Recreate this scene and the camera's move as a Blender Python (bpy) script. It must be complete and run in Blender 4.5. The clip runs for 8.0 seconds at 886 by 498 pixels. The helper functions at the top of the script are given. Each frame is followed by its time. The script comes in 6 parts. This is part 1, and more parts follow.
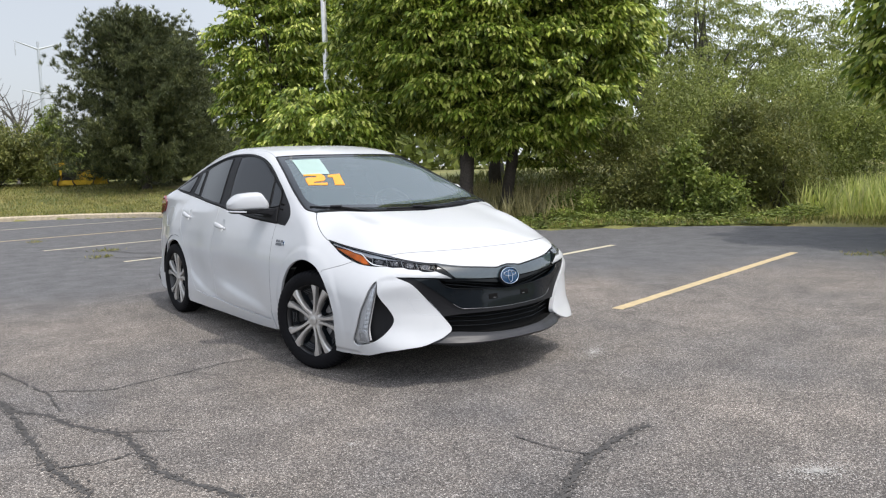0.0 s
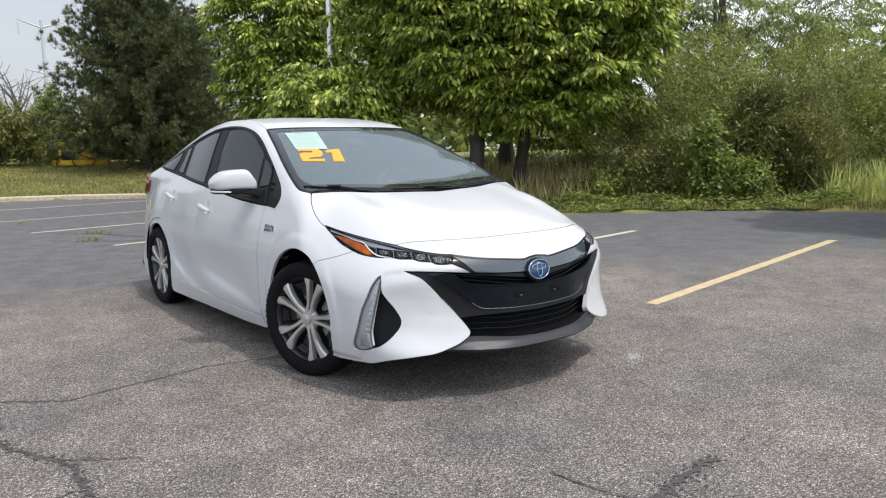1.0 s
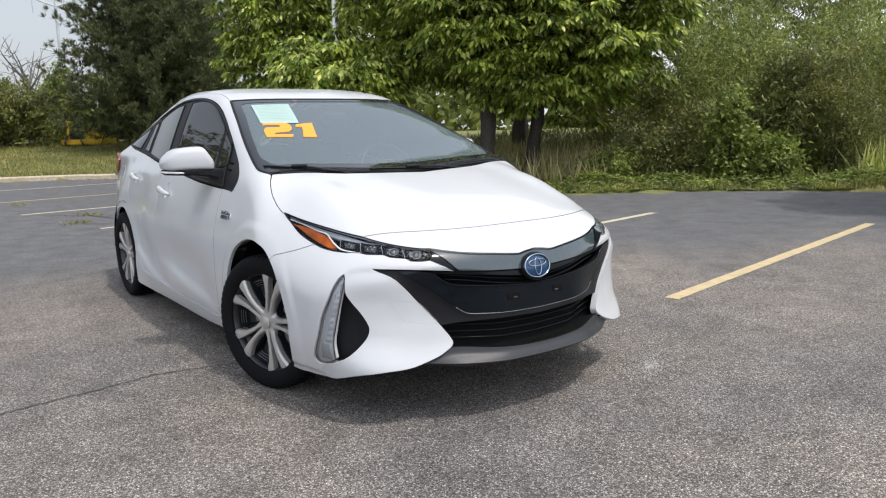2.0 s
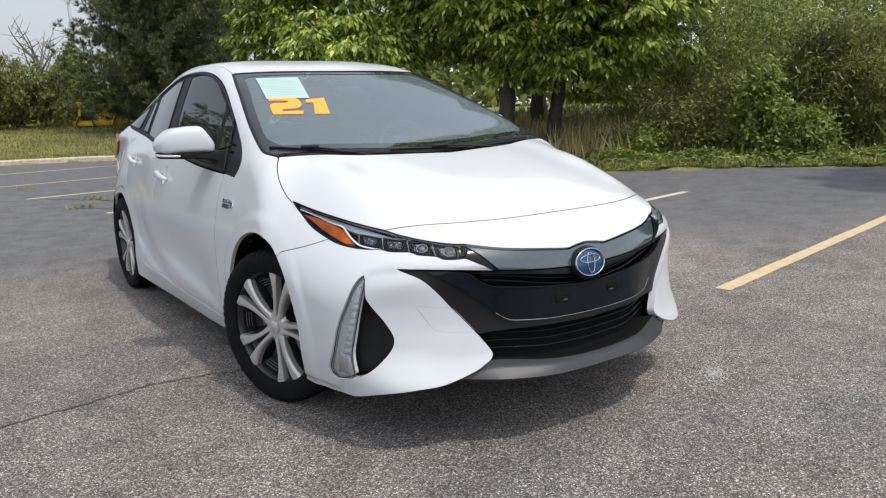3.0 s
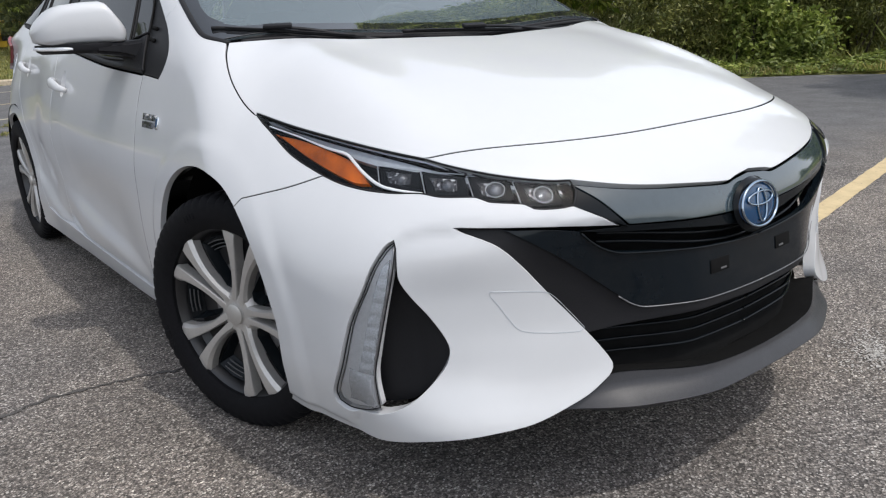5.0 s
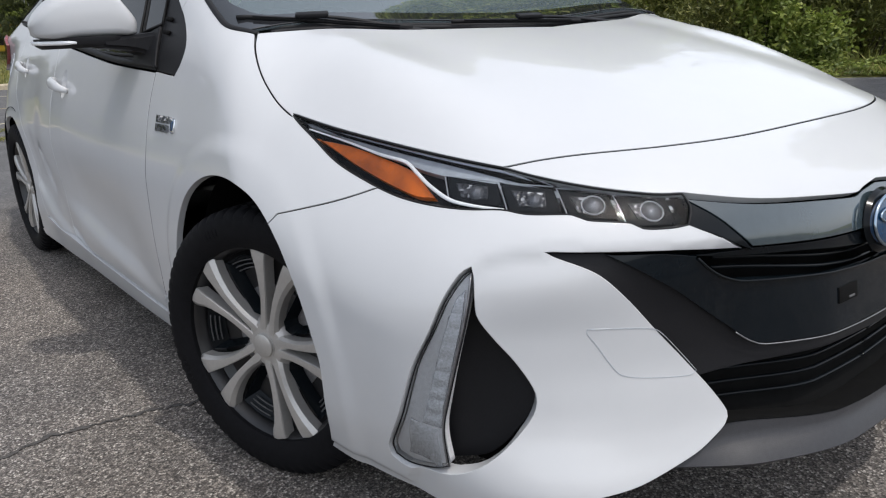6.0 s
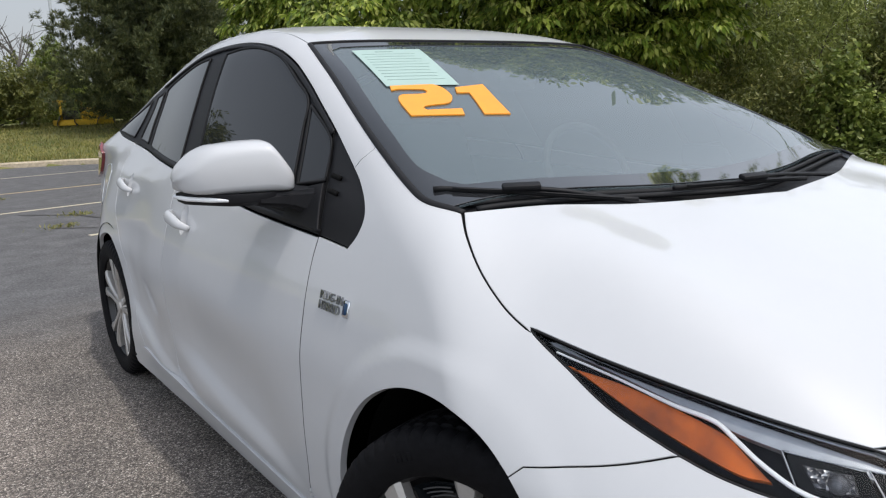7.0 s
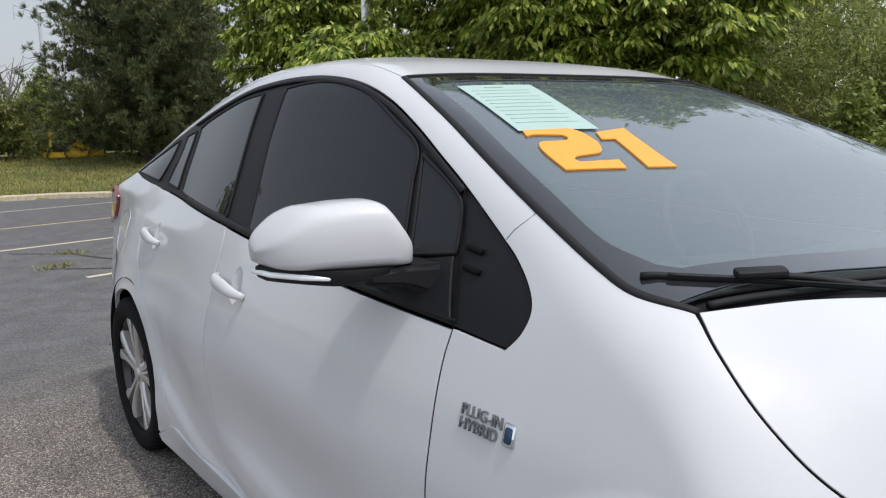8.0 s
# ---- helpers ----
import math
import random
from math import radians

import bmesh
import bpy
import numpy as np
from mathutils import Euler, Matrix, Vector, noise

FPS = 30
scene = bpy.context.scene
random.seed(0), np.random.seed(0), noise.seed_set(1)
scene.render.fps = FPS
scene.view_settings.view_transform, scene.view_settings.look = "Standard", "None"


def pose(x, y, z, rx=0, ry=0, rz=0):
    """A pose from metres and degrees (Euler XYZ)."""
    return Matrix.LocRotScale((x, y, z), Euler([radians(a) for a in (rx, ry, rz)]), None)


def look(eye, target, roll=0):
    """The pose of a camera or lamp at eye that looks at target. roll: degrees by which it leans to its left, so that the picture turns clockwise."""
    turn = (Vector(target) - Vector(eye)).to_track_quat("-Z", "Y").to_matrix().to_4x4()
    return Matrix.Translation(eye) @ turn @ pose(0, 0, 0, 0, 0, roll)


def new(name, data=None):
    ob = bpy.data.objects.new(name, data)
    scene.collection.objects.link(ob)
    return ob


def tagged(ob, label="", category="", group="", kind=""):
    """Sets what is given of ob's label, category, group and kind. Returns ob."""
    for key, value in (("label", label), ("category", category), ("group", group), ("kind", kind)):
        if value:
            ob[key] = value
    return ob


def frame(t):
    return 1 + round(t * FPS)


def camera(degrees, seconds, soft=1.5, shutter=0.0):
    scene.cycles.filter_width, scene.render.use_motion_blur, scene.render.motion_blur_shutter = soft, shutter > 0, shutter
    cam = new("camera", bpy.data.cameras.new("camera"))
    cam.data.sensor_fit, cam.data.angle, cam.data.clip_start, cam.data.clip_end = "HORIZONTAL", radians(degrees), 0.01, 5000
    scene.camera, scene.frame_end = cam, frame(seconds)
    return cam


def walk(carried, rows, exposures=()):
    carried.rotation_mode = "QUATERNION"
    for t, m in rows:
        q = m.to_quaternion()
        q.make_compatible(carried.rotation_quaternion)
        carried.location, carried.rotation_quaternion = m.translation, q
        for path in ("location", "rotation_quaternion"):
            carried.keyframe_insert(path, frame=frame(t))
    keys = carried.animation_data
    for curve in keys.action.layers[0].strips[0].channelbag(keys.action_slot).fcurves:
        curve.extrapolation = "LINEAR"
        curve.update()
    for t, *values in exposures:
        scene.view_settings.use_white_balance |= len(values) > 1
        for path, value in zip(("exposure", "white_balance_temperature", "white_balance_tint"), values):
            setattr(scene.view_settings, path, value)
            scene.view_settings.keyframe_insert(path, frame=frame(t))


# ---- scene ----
cam = camera(60.6, 8.0, 1.2)
PATH = [
    (0, (-3.087, -5.659, 1.278), (-1.877, -4.082, 1.06), -1.6),
    (0.5, (-2.896, -5.303, 1.249), (-1.692, -3.724, 1.01), -1.5),
    (1, (-2.693, -5.054, 1.226), (-1.499, -3.471, 0.964), -1.3),
    (1.5, (-2.397, -4.85, 1.205), (-1.223, -3.257, 0.917), -1.2),
    (3, (-1.96, -4.208, 1.18), (-0.846, -2.588, 0.809), -2.1),
    (3.5, (-1.89, -3.976, 1.164), (-0.774, -2.367, 0.757), -2.3),
    (4, (-1.828, -3.658, 1.138), (-0.694, -2.075, 0.679), -2.4),
    (4.5, (-1.668, -3.371, 1.078), (-0.513, -1.825, 0.552), -2.7),
    (4.7, (-1.608, -3.266, 1.057), (-0.442, -1.736, 0.508), -2.7),
    (5.8, (-1.491, -2.938, 0.957), (-0.308, -1.439, 0.363), -3.1),
    (6, (-1.496, -2.862, 0.991), (-0.315, -1.349, 0.428), -2.9),
    (6.5, (-1.514, -2.616, 1.103), (-0.361, -1.05, 0.636), -2.7),
    (7, (-1.563, -2.349, 1.201), (-0.425, -0.749, 0.818), -2.5),
    (7.5, (-1.618, -2.037, 1.239), (-0.461, -0.44, 0.908), -2.2),
    (8, (-1.574, -1.824, 1.242), (-0.397, -0.234, 0.943), -2.1),
]
walk(cam, [(t, look(eye, target, roll)) for t, eye, target, roll in PATH], [(0.0, 0.59), (1.5, 0.53), (3.0, 0.47), (4.5, 0.38), (6.5, 0.23), (7.5, 0.25), (8.0, 0.29)])
# ---- light ----
SUN_EL, SUN_AZ = 66.0, 193.0         # degrees; azimuth from +Y towards -X
world = bpy.data.worlds.new("sky")
scene.world = world
world.use_nodes = True
wn, wl = world.node_tree.nodes, world.node_tree.links
sky = wn.new("ShaderNodeTexSky")
sky.sky_type, sky.sun_disc = "NISHITA", False
sky.sun_elevation, sky.sun_rotation = radians(SUN_EL), radians(-SUN_AZ)
sky.air_density, sky.dust_density, sky.ozone_density = 1.0, 4.0, 1.0
haze = wn.new("ShaderNodeHueSaturation")
haze.inputs["Saturation"].default_value = 0.7
wl.new(sky.outputs[0], haze.inputs["Color"])
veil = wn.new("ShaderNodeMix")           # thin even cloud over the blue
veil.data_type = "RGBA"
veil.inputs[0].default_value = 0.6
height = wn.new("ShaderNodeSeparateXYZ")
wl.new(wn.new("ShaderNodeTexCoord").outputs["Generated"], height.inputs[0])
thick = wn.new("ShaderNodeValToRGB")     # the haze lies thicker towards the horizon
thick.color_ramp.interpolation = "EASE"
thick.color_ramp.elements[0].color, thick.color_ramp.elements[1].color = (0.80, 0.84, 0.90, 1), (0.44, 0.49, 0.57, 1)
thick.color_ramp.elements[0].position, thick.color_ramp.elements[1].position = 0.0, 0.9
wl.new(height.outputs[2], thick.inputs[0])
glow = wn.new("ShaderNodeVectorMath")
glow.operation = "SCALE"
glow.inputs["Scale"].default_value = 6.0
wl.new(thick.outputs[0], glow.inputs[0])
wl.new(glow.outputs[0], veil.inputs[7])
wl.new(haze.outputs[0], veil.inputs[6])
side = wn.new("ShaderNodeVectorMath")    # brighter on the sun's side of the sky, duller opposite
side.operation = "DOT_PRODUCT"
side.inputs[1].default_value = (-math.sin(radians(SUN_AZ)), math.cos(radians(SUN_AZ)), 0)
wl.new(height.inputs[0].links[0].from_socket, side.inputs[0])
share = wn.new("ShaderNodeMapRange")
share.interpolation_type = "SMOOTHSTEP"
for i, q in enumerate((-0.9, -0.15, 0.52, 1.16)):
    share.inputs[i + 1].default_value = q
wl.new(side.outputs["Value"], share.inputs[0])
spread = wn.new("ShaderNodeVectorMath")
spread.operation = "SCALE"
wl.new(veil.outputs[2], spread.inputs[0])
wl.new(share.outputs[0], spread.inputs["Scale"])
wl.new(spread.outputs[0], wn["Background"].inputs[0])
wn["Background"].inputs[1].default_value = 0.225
sun = new("sun", bpy.data.lights.new("sun", "SUN"))
sun.data.energy, sun.data.angle, sun.data.color = 1.60, radians(1.8), (1.0, 0.965, 0.91)
sx, sy = -math.sin(radians(SUN_AZ)), math.cos(radians(SUN_AZ))
ce = math.cos(radians(SUN_EL))
sun.matrix_world = look((sx * ce * 40, sy * ce * 40, math.sin(radians(SUN_EL)) * 40), (0, 0, 0))


# ---- materials ----
def node_mat(name):
    m = bpy.data.materials.new(name)
    m.use_nodes = True
    nt = m.node_tree
    return m, nt, nt.nodes["Principled BSDF"]


def ramp(nt, fac, stops):
    r = nt.nodes.new("ShaderNodeValToRGB")
    e = r.color_ramp.elements
    while len(e) < len(stops):
        e.new(0.5)
    for el, (p, c) in zip(e, stops):
        el.position, el.color = p, (*c, 1)
    nt.links.new(fac, r.inputs[0])
    return r.outputs[0]


def noise_tex(nt, scale, detail=4, rough=0.6, coords=None):
    n = nt.nodes.new("ShaderNodeTexNoise")
    n.inputs["Scale"].default_value, n.inputs["Detail"].default_value, n.inputs["Roughness"].default_value = scale, detail, rough
    if coords is None:
        coords = nt.nodes.new("ShaderNodeTexCoord").outputs["Object"]
    nt.links.new(coords, n.inputs["Vector"])
    return n.outputs["Fac"]


def bump(nt, bsdf, height, strength, distance=0.01):
    b = nt.nodes.new("ShaderNodeBump")
    b.inputs["Strength"].default_value, b.inputs["Distance"].default_value = strength, distance
    nt.links.new(height, b.inputs["Height"])
    nt.links.new(b.outputs[0], bsdf.inputs["Normal"])


def simple(name, color, rough=0.5, metal=0.0, coat=0.0, vary=0.15, scale=40.0, relief=0.0, spec=0.5):
    """A surface of one colour with fine variation, grain and a little uneven gloss."""
    m, nt, b = node_mat(name)
    lo = tuple(c * (1 - vary) for c in color)
    hi = tuple(min(1, c * (1 + vary)) for c in color)
    n = noise_tex(nt, scale, 6, 0.7)
    nt.links.new(ramp(nt, n, [(0.3, lo), (0.7, hi)]), b.inputs["Base Color"])
    b.inputs["Roughness"].default_value, b.inputs["Metallic"].default_value = rough, metal
    b.inputs["Coat Weight"].default_value, b.inputs["Coat Roughness"].default_value = coat, 0.09
    b.inputs["Specular IOR Level"].default_value = spec
    if relief:
        bump(nt, b, noise_tex(nt, scale * 4, 3), relief, 0.002)
    return m


def mixed(nt, a, b, fac):
    n = nt.nodes.new("ShaderNodeMix")
    n.data_type = "RGBA"
    for src, i in ((fac, 0), (a, 6), (b, 7)):
        if isinstance(src, (int, float)):
            n.inputs[i].default_value = src
        elif isinstance(src, tuple):
            n.inputs[i].default_value = (*src, 1)
        else:
            nt.links.new(src, n.inputs[i])
    return n.outputs[2]
M_PAINT = simple("pearl_white_paint", (0.492, 0.499, 0.510), 0.42, coat=0.75, vary=0.012, scale=9, spec=0.15)
M_PAINT.node_tree.nodes["Principled BSDF"].inputs["Coat Roughness"].default_value = 0.035
M_GLOSS = simple("gloss_black_panel", (0.005, 0.0065, 0.008), 0.13, vary=0.1, spec=0.14)
M_PANEL = simple("deep_gloss_black", (0.004, 0.0065, 0.009), 0.05, vary=0.1, spec=0.22)
M_SMOKE = simple("smoked_grille_panel", (0.030, 0.043, 0.050), 0.07, coat=0.6, vary=0.1)
M_MATTE = simple("grained_black_plastic", (0.009, 0.009, 0.0105), 0.5, vary=0.2, scale=300, relief=0.15, spec=0.2)
M_LIP = simple("grey_plastic_valance", (0.025, 0.025, 0.028), 0.42, vary=0.15, scale=120, relief=0.15, spec=0.35)
M_VOID = simple("black_inner_liner", (0.005, 0.005, 0.005), 0.9, vary=0.3, spec=0.1)
M_SEAM = simple("rubber_seal", (0.012, 0.012, 0.013), 0.6, vary=0.2, scale=150, spec=0.2)
M_TYRE = simple("tyre_rubber", (0.0055, 0.0055, 0.0065), 0.7, vary=0.3, scale=70, relief=0.2, spec=0.1)
M_FACET, nt, bs = node_mat("lamp_facet")
vor = nt.nodes.new("ShaderNodeTexVoronoi")
vor.inputs["Scale"].default_value = 170.0
nt.links.new(nt.nodes.new("ShaderNodeTexCoord").outputs["Object"], vor.inputs["Vector"])
hue = nt.nodes.new("ShaderNodeSeparateColor")
nt.links.new(vor.outputs["Color"], hue.inputs[0])
nt.links.new(ramp(nt, hue.outputs[0], [(0.0, (0.012, 0.012, 0.015)), (0.65, (0.035, 0.038, 0.045)), (0.85, (0.12, 0.125, 0.14)), (1.0, (0.6, 0.61, 0.63))]), bs.inputs["Base Color"])
bs.inputs["Metallic"].default_value, bs.inputs["Roughness"].default_value = 0.25, 0.32
bump(nt, bs, vor.outputs["Distance"], 0.7, 0.003)
M_FROST = simple("frosted_lamp_back", (0.52, 0.52, 0.53), 0.45, metal=0.0, vary=0.12, scale=140)
M_CRYSTAL = simple("moulded_lamp_crystal", (0.62, 0.63, 0.65), 0.12, metal=0.6, vary=0.35, scale=260, relief=0.6)
M_SILVER = simple("machined_silver", (0.45, 0.435, 0.415), 0.36, metal=0.55, vary=0.06, scale=90)
M_RIMDARK = simple("dark_rim_pocket", (0.010, 0.010, 0.011), 0.35, metal=0.0, vary=0.2)
M_RIMGREY = simple("worn_rim_edge", (0.07, 0.07, 0.072), 0.4, vary=0.2)
M_STEEL = simple("brake_steel", (0.25, 0.25, 0.26), 0.45, metal=0.9, vary=0.3, scale=60)
M_CHROME = simple("chrome", (0.75, 0.77, 0.8), 0.08, metal=1.0, vary=0.03)
M_BLUE = simple("emblem_blue", (0.004, 0.032, 0.085), 0.2, coat=0.2, vary=0.1)
M_PROJECT = simple("projector_glass", (0.15, 0.155, 0.17), 0.12, metal=0.5, vary=0.5, scale=180, relief=0.5)
M_LETTER = simple("shaded_chrome", (0.33, 0.34, 0.36), 0.2, metal=1.0, vary=0.2, scale=120)
M_EMBLEM = simple("blue_tinted_chrome", (0.30, 0.37, 0.45), 0.15, metal=1.0, vary=0.1)
M_AMBER = simple("amber_reflector", (0.60, 0.125, 0.003), 0.3, coat=0.1, vary=0.45, scale=14, relief=0.3)
M_LAMPDARK = simple("lamp_bezel", (0.012, 0.013, 0.015), 0.5, vary=0.2, spec=0.0)
M_LAMPGREY = simple("lamp_satin_grey", (0.36, 0.385, 0.42), 0.3, metal=0.2, vary=0.15)
M_GUIDE = simple("light_guide", (0.93, 0.94, 0.95), 0.45, vary=0.04)
M_RED = simple("tail_lamp_red", (0.16, 0.02, 0.02), 0.15, coat=1.0, vary=0.2)
M_DASH = simple("dashboard_trim", (0.07, 0.077, 0.079), 0.7, vary=0.15, scale=60, spec=0.2)
M_CABIN = simple("cabin_trim", (0.045, 0.047, 0.05), 0.6, vary=0.2, scale=60)
M_SEAT = simple("seat_cloth", (0.035, 0.035, 0.038), 0.9, vary=0.3, scale=200)
M_DECAL = simple("orange_vinyl", (0.80, 0.30, 0.018), 0.4, vary=0.05, scale=30)
M_PAPER = simple("pale_green_paper", (0.31, 0.42, 0.385), 0.7, vary=0.03, scale=20)
M_FRIT = simple("black_glass_border", (0.016, 0.017, 0.019), 0.03, vary=0.1, spec=0.9)
M_INK = simple("grey_print", (0.24, 0.33, 0.30), 0.7, vary=0.1)
M_PRIVACY = simple("tinted_side_glass", (0.012, 0.0135, 0.016), 0.02, vary=0.03, spec=0.26)


def clear(name, tint, ior=1.5, rough=0.0, sheen_film=0.0):
    """A thin clear pane: see-through with a tint and a matt film for painted-in sheen, mirror gloss growing at a slant.
    """
    m = bpy.data.materials.new(name)
    m.use_nodes = True
    nt = m.node_tree
    nt.nodes.clear()
    out = nt.nodes.new("ShaderNodeOutputMaterial")
    mix = nt.nodes.new("ShaderNodeMixShader")
    tr = nt.nodes.new("ShaderNodeBsdfTransparent")
    gl = nt.nodes.new("ShaderNodeBsdfGlossy")
    fr = nt.nodes.new("ShaderNodeFresnel")
    tr.inputs[0].default_value, fr.inputs[0].default_value, gl.inputs["Roughness"].default_value = (*tint, 1), ior, rough
    # matt teal film: the pale veil of reflected sky, put in as colour
    film, di = nt.nodes.new("ShaderNodeMixShader"), nt.nodes.new("ShaderNodeBsdfDiffuse")
    film.inputs[0].default_value, di.inputs[0].default_value = sheen_film, (0.120, 0.151, 0.163, 1)
    nt.links.new(tr.outputs[0], film.inputs[1])
    nt.links.new(di.outputs[0], film.inputs[2])
    for a, b in ((fr.outputs[0], mix.inputs[0]), (film.outputs[0], mix.inputs[1]), (gl.outputs[0], mix.inputs[2]), (mix.outputs[0], out.inputs[0])):
        nt.links.new(a, b)
    return m


# the windscreen's strong film paints in its veil of reflected light
M_SCREEN = clear("windscreen_glass", (0.85, 0.95, 0.95), 1.58, 0.0, 0.70)
M_LENS = clear("clear_lamp_lens", (0.90, 0.91, 0.92), 1.3)
from mathutils.geometry import delaunay_2d_cdt
# ---- the lot and the ground ----
EDGE = np.array([(-60, -60), (30, -60), (14, -8), (11.9, -3.0), (11.05, 0.0), (9.95, 2.35), (8.6, 3.75), (7.3, 4.55), (6.5, 7.0), (6.0, 11.0), (4.9, 15.3), (3.6, 17.8), (2.1, 19.2), (0.1, 19.95), (-12.0, 23.0), (-60, 32)], float)


def poly_inside(poly, q):
    c = np.zeros(len(q), bool)
    for (xi, yi), (xj, yj) in zip(poly, np.roll(poly, 1, 0)):
        if yi != yj:
            c ^= ((yi > q[:, 1]) != (yj > q[:, 1])) & (q[:, 0] < (xj - xi) * (q[:, 1] - yi) / (yj - yi) + xi)
    return c


def poly_distance(poly, q):
    best = np.full(len(q), 1e9)
    for a, b in zip(poly, np.roll(poly, -1, 0)):
        ab = b - a
        t = np.clip(((q - a) @ ab) / (ab @ ab), 0, 1)
        best = np.minimum(best, np.linalg.norm(q - a - t[:, None] * ab, axis=1))
    return best


def smooth01(t):
    t = np.clip(t, 0, 1)
    return t * t * (3 - 2 * t)


def ground_z(x, y):
    """Level under the lot, a low bank behind the far kerb, near level elsewhere."""
    q = np.stack([np.ravel(x), np.ravel(y)], 1)
    d = np.where(poly_inside(EDGE, q), -1.0, poly_distance(EDGE, q))
    bank = 0.10 + 0.82 * smooth01(d / 13.0)
    flat = 0.01 + 0.10 * smooth01(d / 6.0)
    w = smooth01((q[:, 1] - 5.0) / 9.0)
    out = np.where(d < 0, -0.06, flat * (1 - w) + bank * w) + np.where(d > 0, 0.03 * np.sin(q[:, 0] * 1.3) * np.sin(q[:, 1] * 1.1), 0)
    return out.reshape(np.shape(x))


def build(name, v, f, mat, smooth=True):
    me = bpy.data.meshes.new(name)
    v, f = np.asarray(v, np.float32), np.asarray(f, np.int32)
    me.vertices.add(len(v))
    me.vertices.foreach_set("co", v.ravel())
    k = f.shape[1]
    me.loops.add(f.size)
    me.loops.foreach_set("vertex_index", f.ravel())
    me.polygons.add(len(f))
    me.polygons.foreach_set("loop_start", np.arange(len(f), dtype=np.int32) * k)
    me.polygons.foreach_set("use_smooth", np.full(len(f), smooth))
    me.update(calc_edges=True)
    for m in (mat if isinstance(mat, (list, tuple)) else [mat]):
        me.materials.append(m)
    return me


def sheet(name, xs, ys, zfun, mat):
    gx, gy = np.meshgrid(xs, ys)
    z = zfun(gx, gy)
    v = np.stack([gx.ravel(), gy.ravel(), z.ravel()], 1)
    n = len(xs)
    i = (np.arange(len(ys) - 1)[:, None] * n + np.arange(n - 1)[None]).ravel()
    return build(name, v, np.stack([i, i + 1, i + n + 1, i + n], 1), mat)


# asphalt: coarse light stones in dark binder, brown and grey mottling, worn pale spots
M_ASPHALT, nt, bs = node_mat("worn_asphalt")
pos = nt.nodes.new("ShaderNodeNewGeometry").outputs["Position"]
vor = nt.nodes.new("ShaderNodeTexVoronoi")
vor.inputs["Scale"].default_value = 205.0
nt.links.new(pos, vor.inputs["Vector"])
hue = nt.nodes.new("ShaderNodeSeparateColor")
nt.links.new(vor.outputs["Color"], hue.inputs[0])
stones = ramp(nt, hue.outputs[0], [(0.0, (0.060, 0.055, 0.051)), (0.40, (0.130, 0.118, 0.110)), (0.72, (0.215, 0.197, 0.183)), (0.92, (0.35, 0.328, 0.306)), (1.0, (0.56, 0.54, 0.51))])
binder = ramp(nt, vor.outputs["Distance"], [(0.0, (1.0, 1.0, 1.0)), (0.55, (0.85, 0.85, 0.85)), (0.9, (0.30, 0.30, 0.30))])
mul = nt.nodes.new("ShaderNodeMix")
mul.data_type, mul.blend_type = "RGBA", "MULTIPLY"
mul.inputs[0].default_value = 1.0
nt.links.new(stones, mul.inputs[6])
nt.links.new(binder, mul.inputs[7])
big = noise_tex(nt, 0.55, 5, 0.6, pos)
tone = ramp(nt, big, [(0.30, (0.74, 0.755, 0.79)), (0.52, (1.0, 0.97, 0.935)), (0.72, (1.28, 1.21, 1.14))])
mul2 = nt.nodes.new("ShaderNodeMix")
mul2.data_type, mul2.blend_type = "RGBA", "MULTIPLY"
mul2.inputs[0].default_value = 1.0
nt.links.new(mul.outputs[2], mul2.inputs[6])
nt.links.new(tone, mul2.inputs[7])
grit = ramp(nt, noise_tex(nt, 60, 5, 0.85, pos), [(0.36, (0.56, 0.56, 0.57)), (0.5, (1.0, 0.995, 0.985)), (0.64, (1.62, 1.58, 1.53))])
mot = ramp(nt, noise_tex(nt, 3.2, 6, 0.7, pos), [(0.35, (0.78, 0.78, 0.78)), (0.65, (1.2, 1.2, 1.2))])
gm = nt.nodes.new("ShaderNodeMix")
gm.data_type, gm.blend_type = "RGBA", "MULTIPLY"
gm.inputs[0].default_value = 1.0
nt.links.new(grit, gm.inputs[6])
nt.links.new(mot, gm.inputs[7])
fine = gm.outputs[2]
mul3 = nt.nodes.new("ShaderNodeMix")
mul3.data_type, mul3.blend_type = "RGBA", "MULTIPLY"
mul3.inputs[0].default_value = 1.0
nt.links.new(mul2.outputs[2], mul3.inputs[6])
nt.links.new(fine, mul3.inputs[7])
# smoother, darker seal coat over the far stalls
sep = nt.nodes.new("ShaderNodeSeparateXYZ")
nt.links.new(pos, sep.inputs[0])
mth = nt.nodes.new("ShaderNodeMath")
mth.operation = "MULTIPLY_ADD"
mth.inputs[1].default_value = 0.55
nt.links.new(sep.outputs[0], mth.inputs[0])
nt.links.new(sep.outputs[1], mth.inputs[2])
edge = nt.nodes.new("ShaderNodeMath")
edge.operation = "MULTIPLY_ADD"
edge.inputs[1].default_value = 3.0
nt.links.new(noise_tex(nt, 0.8, 4, 0.6, pos), edge.inputs[0])
nt.links.new(mth.outputs[0], edge.inputs[2])
rng = nt.nodes.new("ShaderNodeMapRange")
rng.inputs[1].default_value, rng.inputs[2].default_value = 2.6, 4.4
nt.links.new(edge.outputs[0], rng.inputs[0])
seal = ramp(nt, noise_tex(nt, 40, 5, 0.8, pos), [(0.3, (0.060, 0.060, 0.063)), (0.55, (0.110, 0.109, 0.112)), (0.75, (0.20, 0.197, 0.195))])
seal2 = nt.nodes.new("ShaderNodeMix")
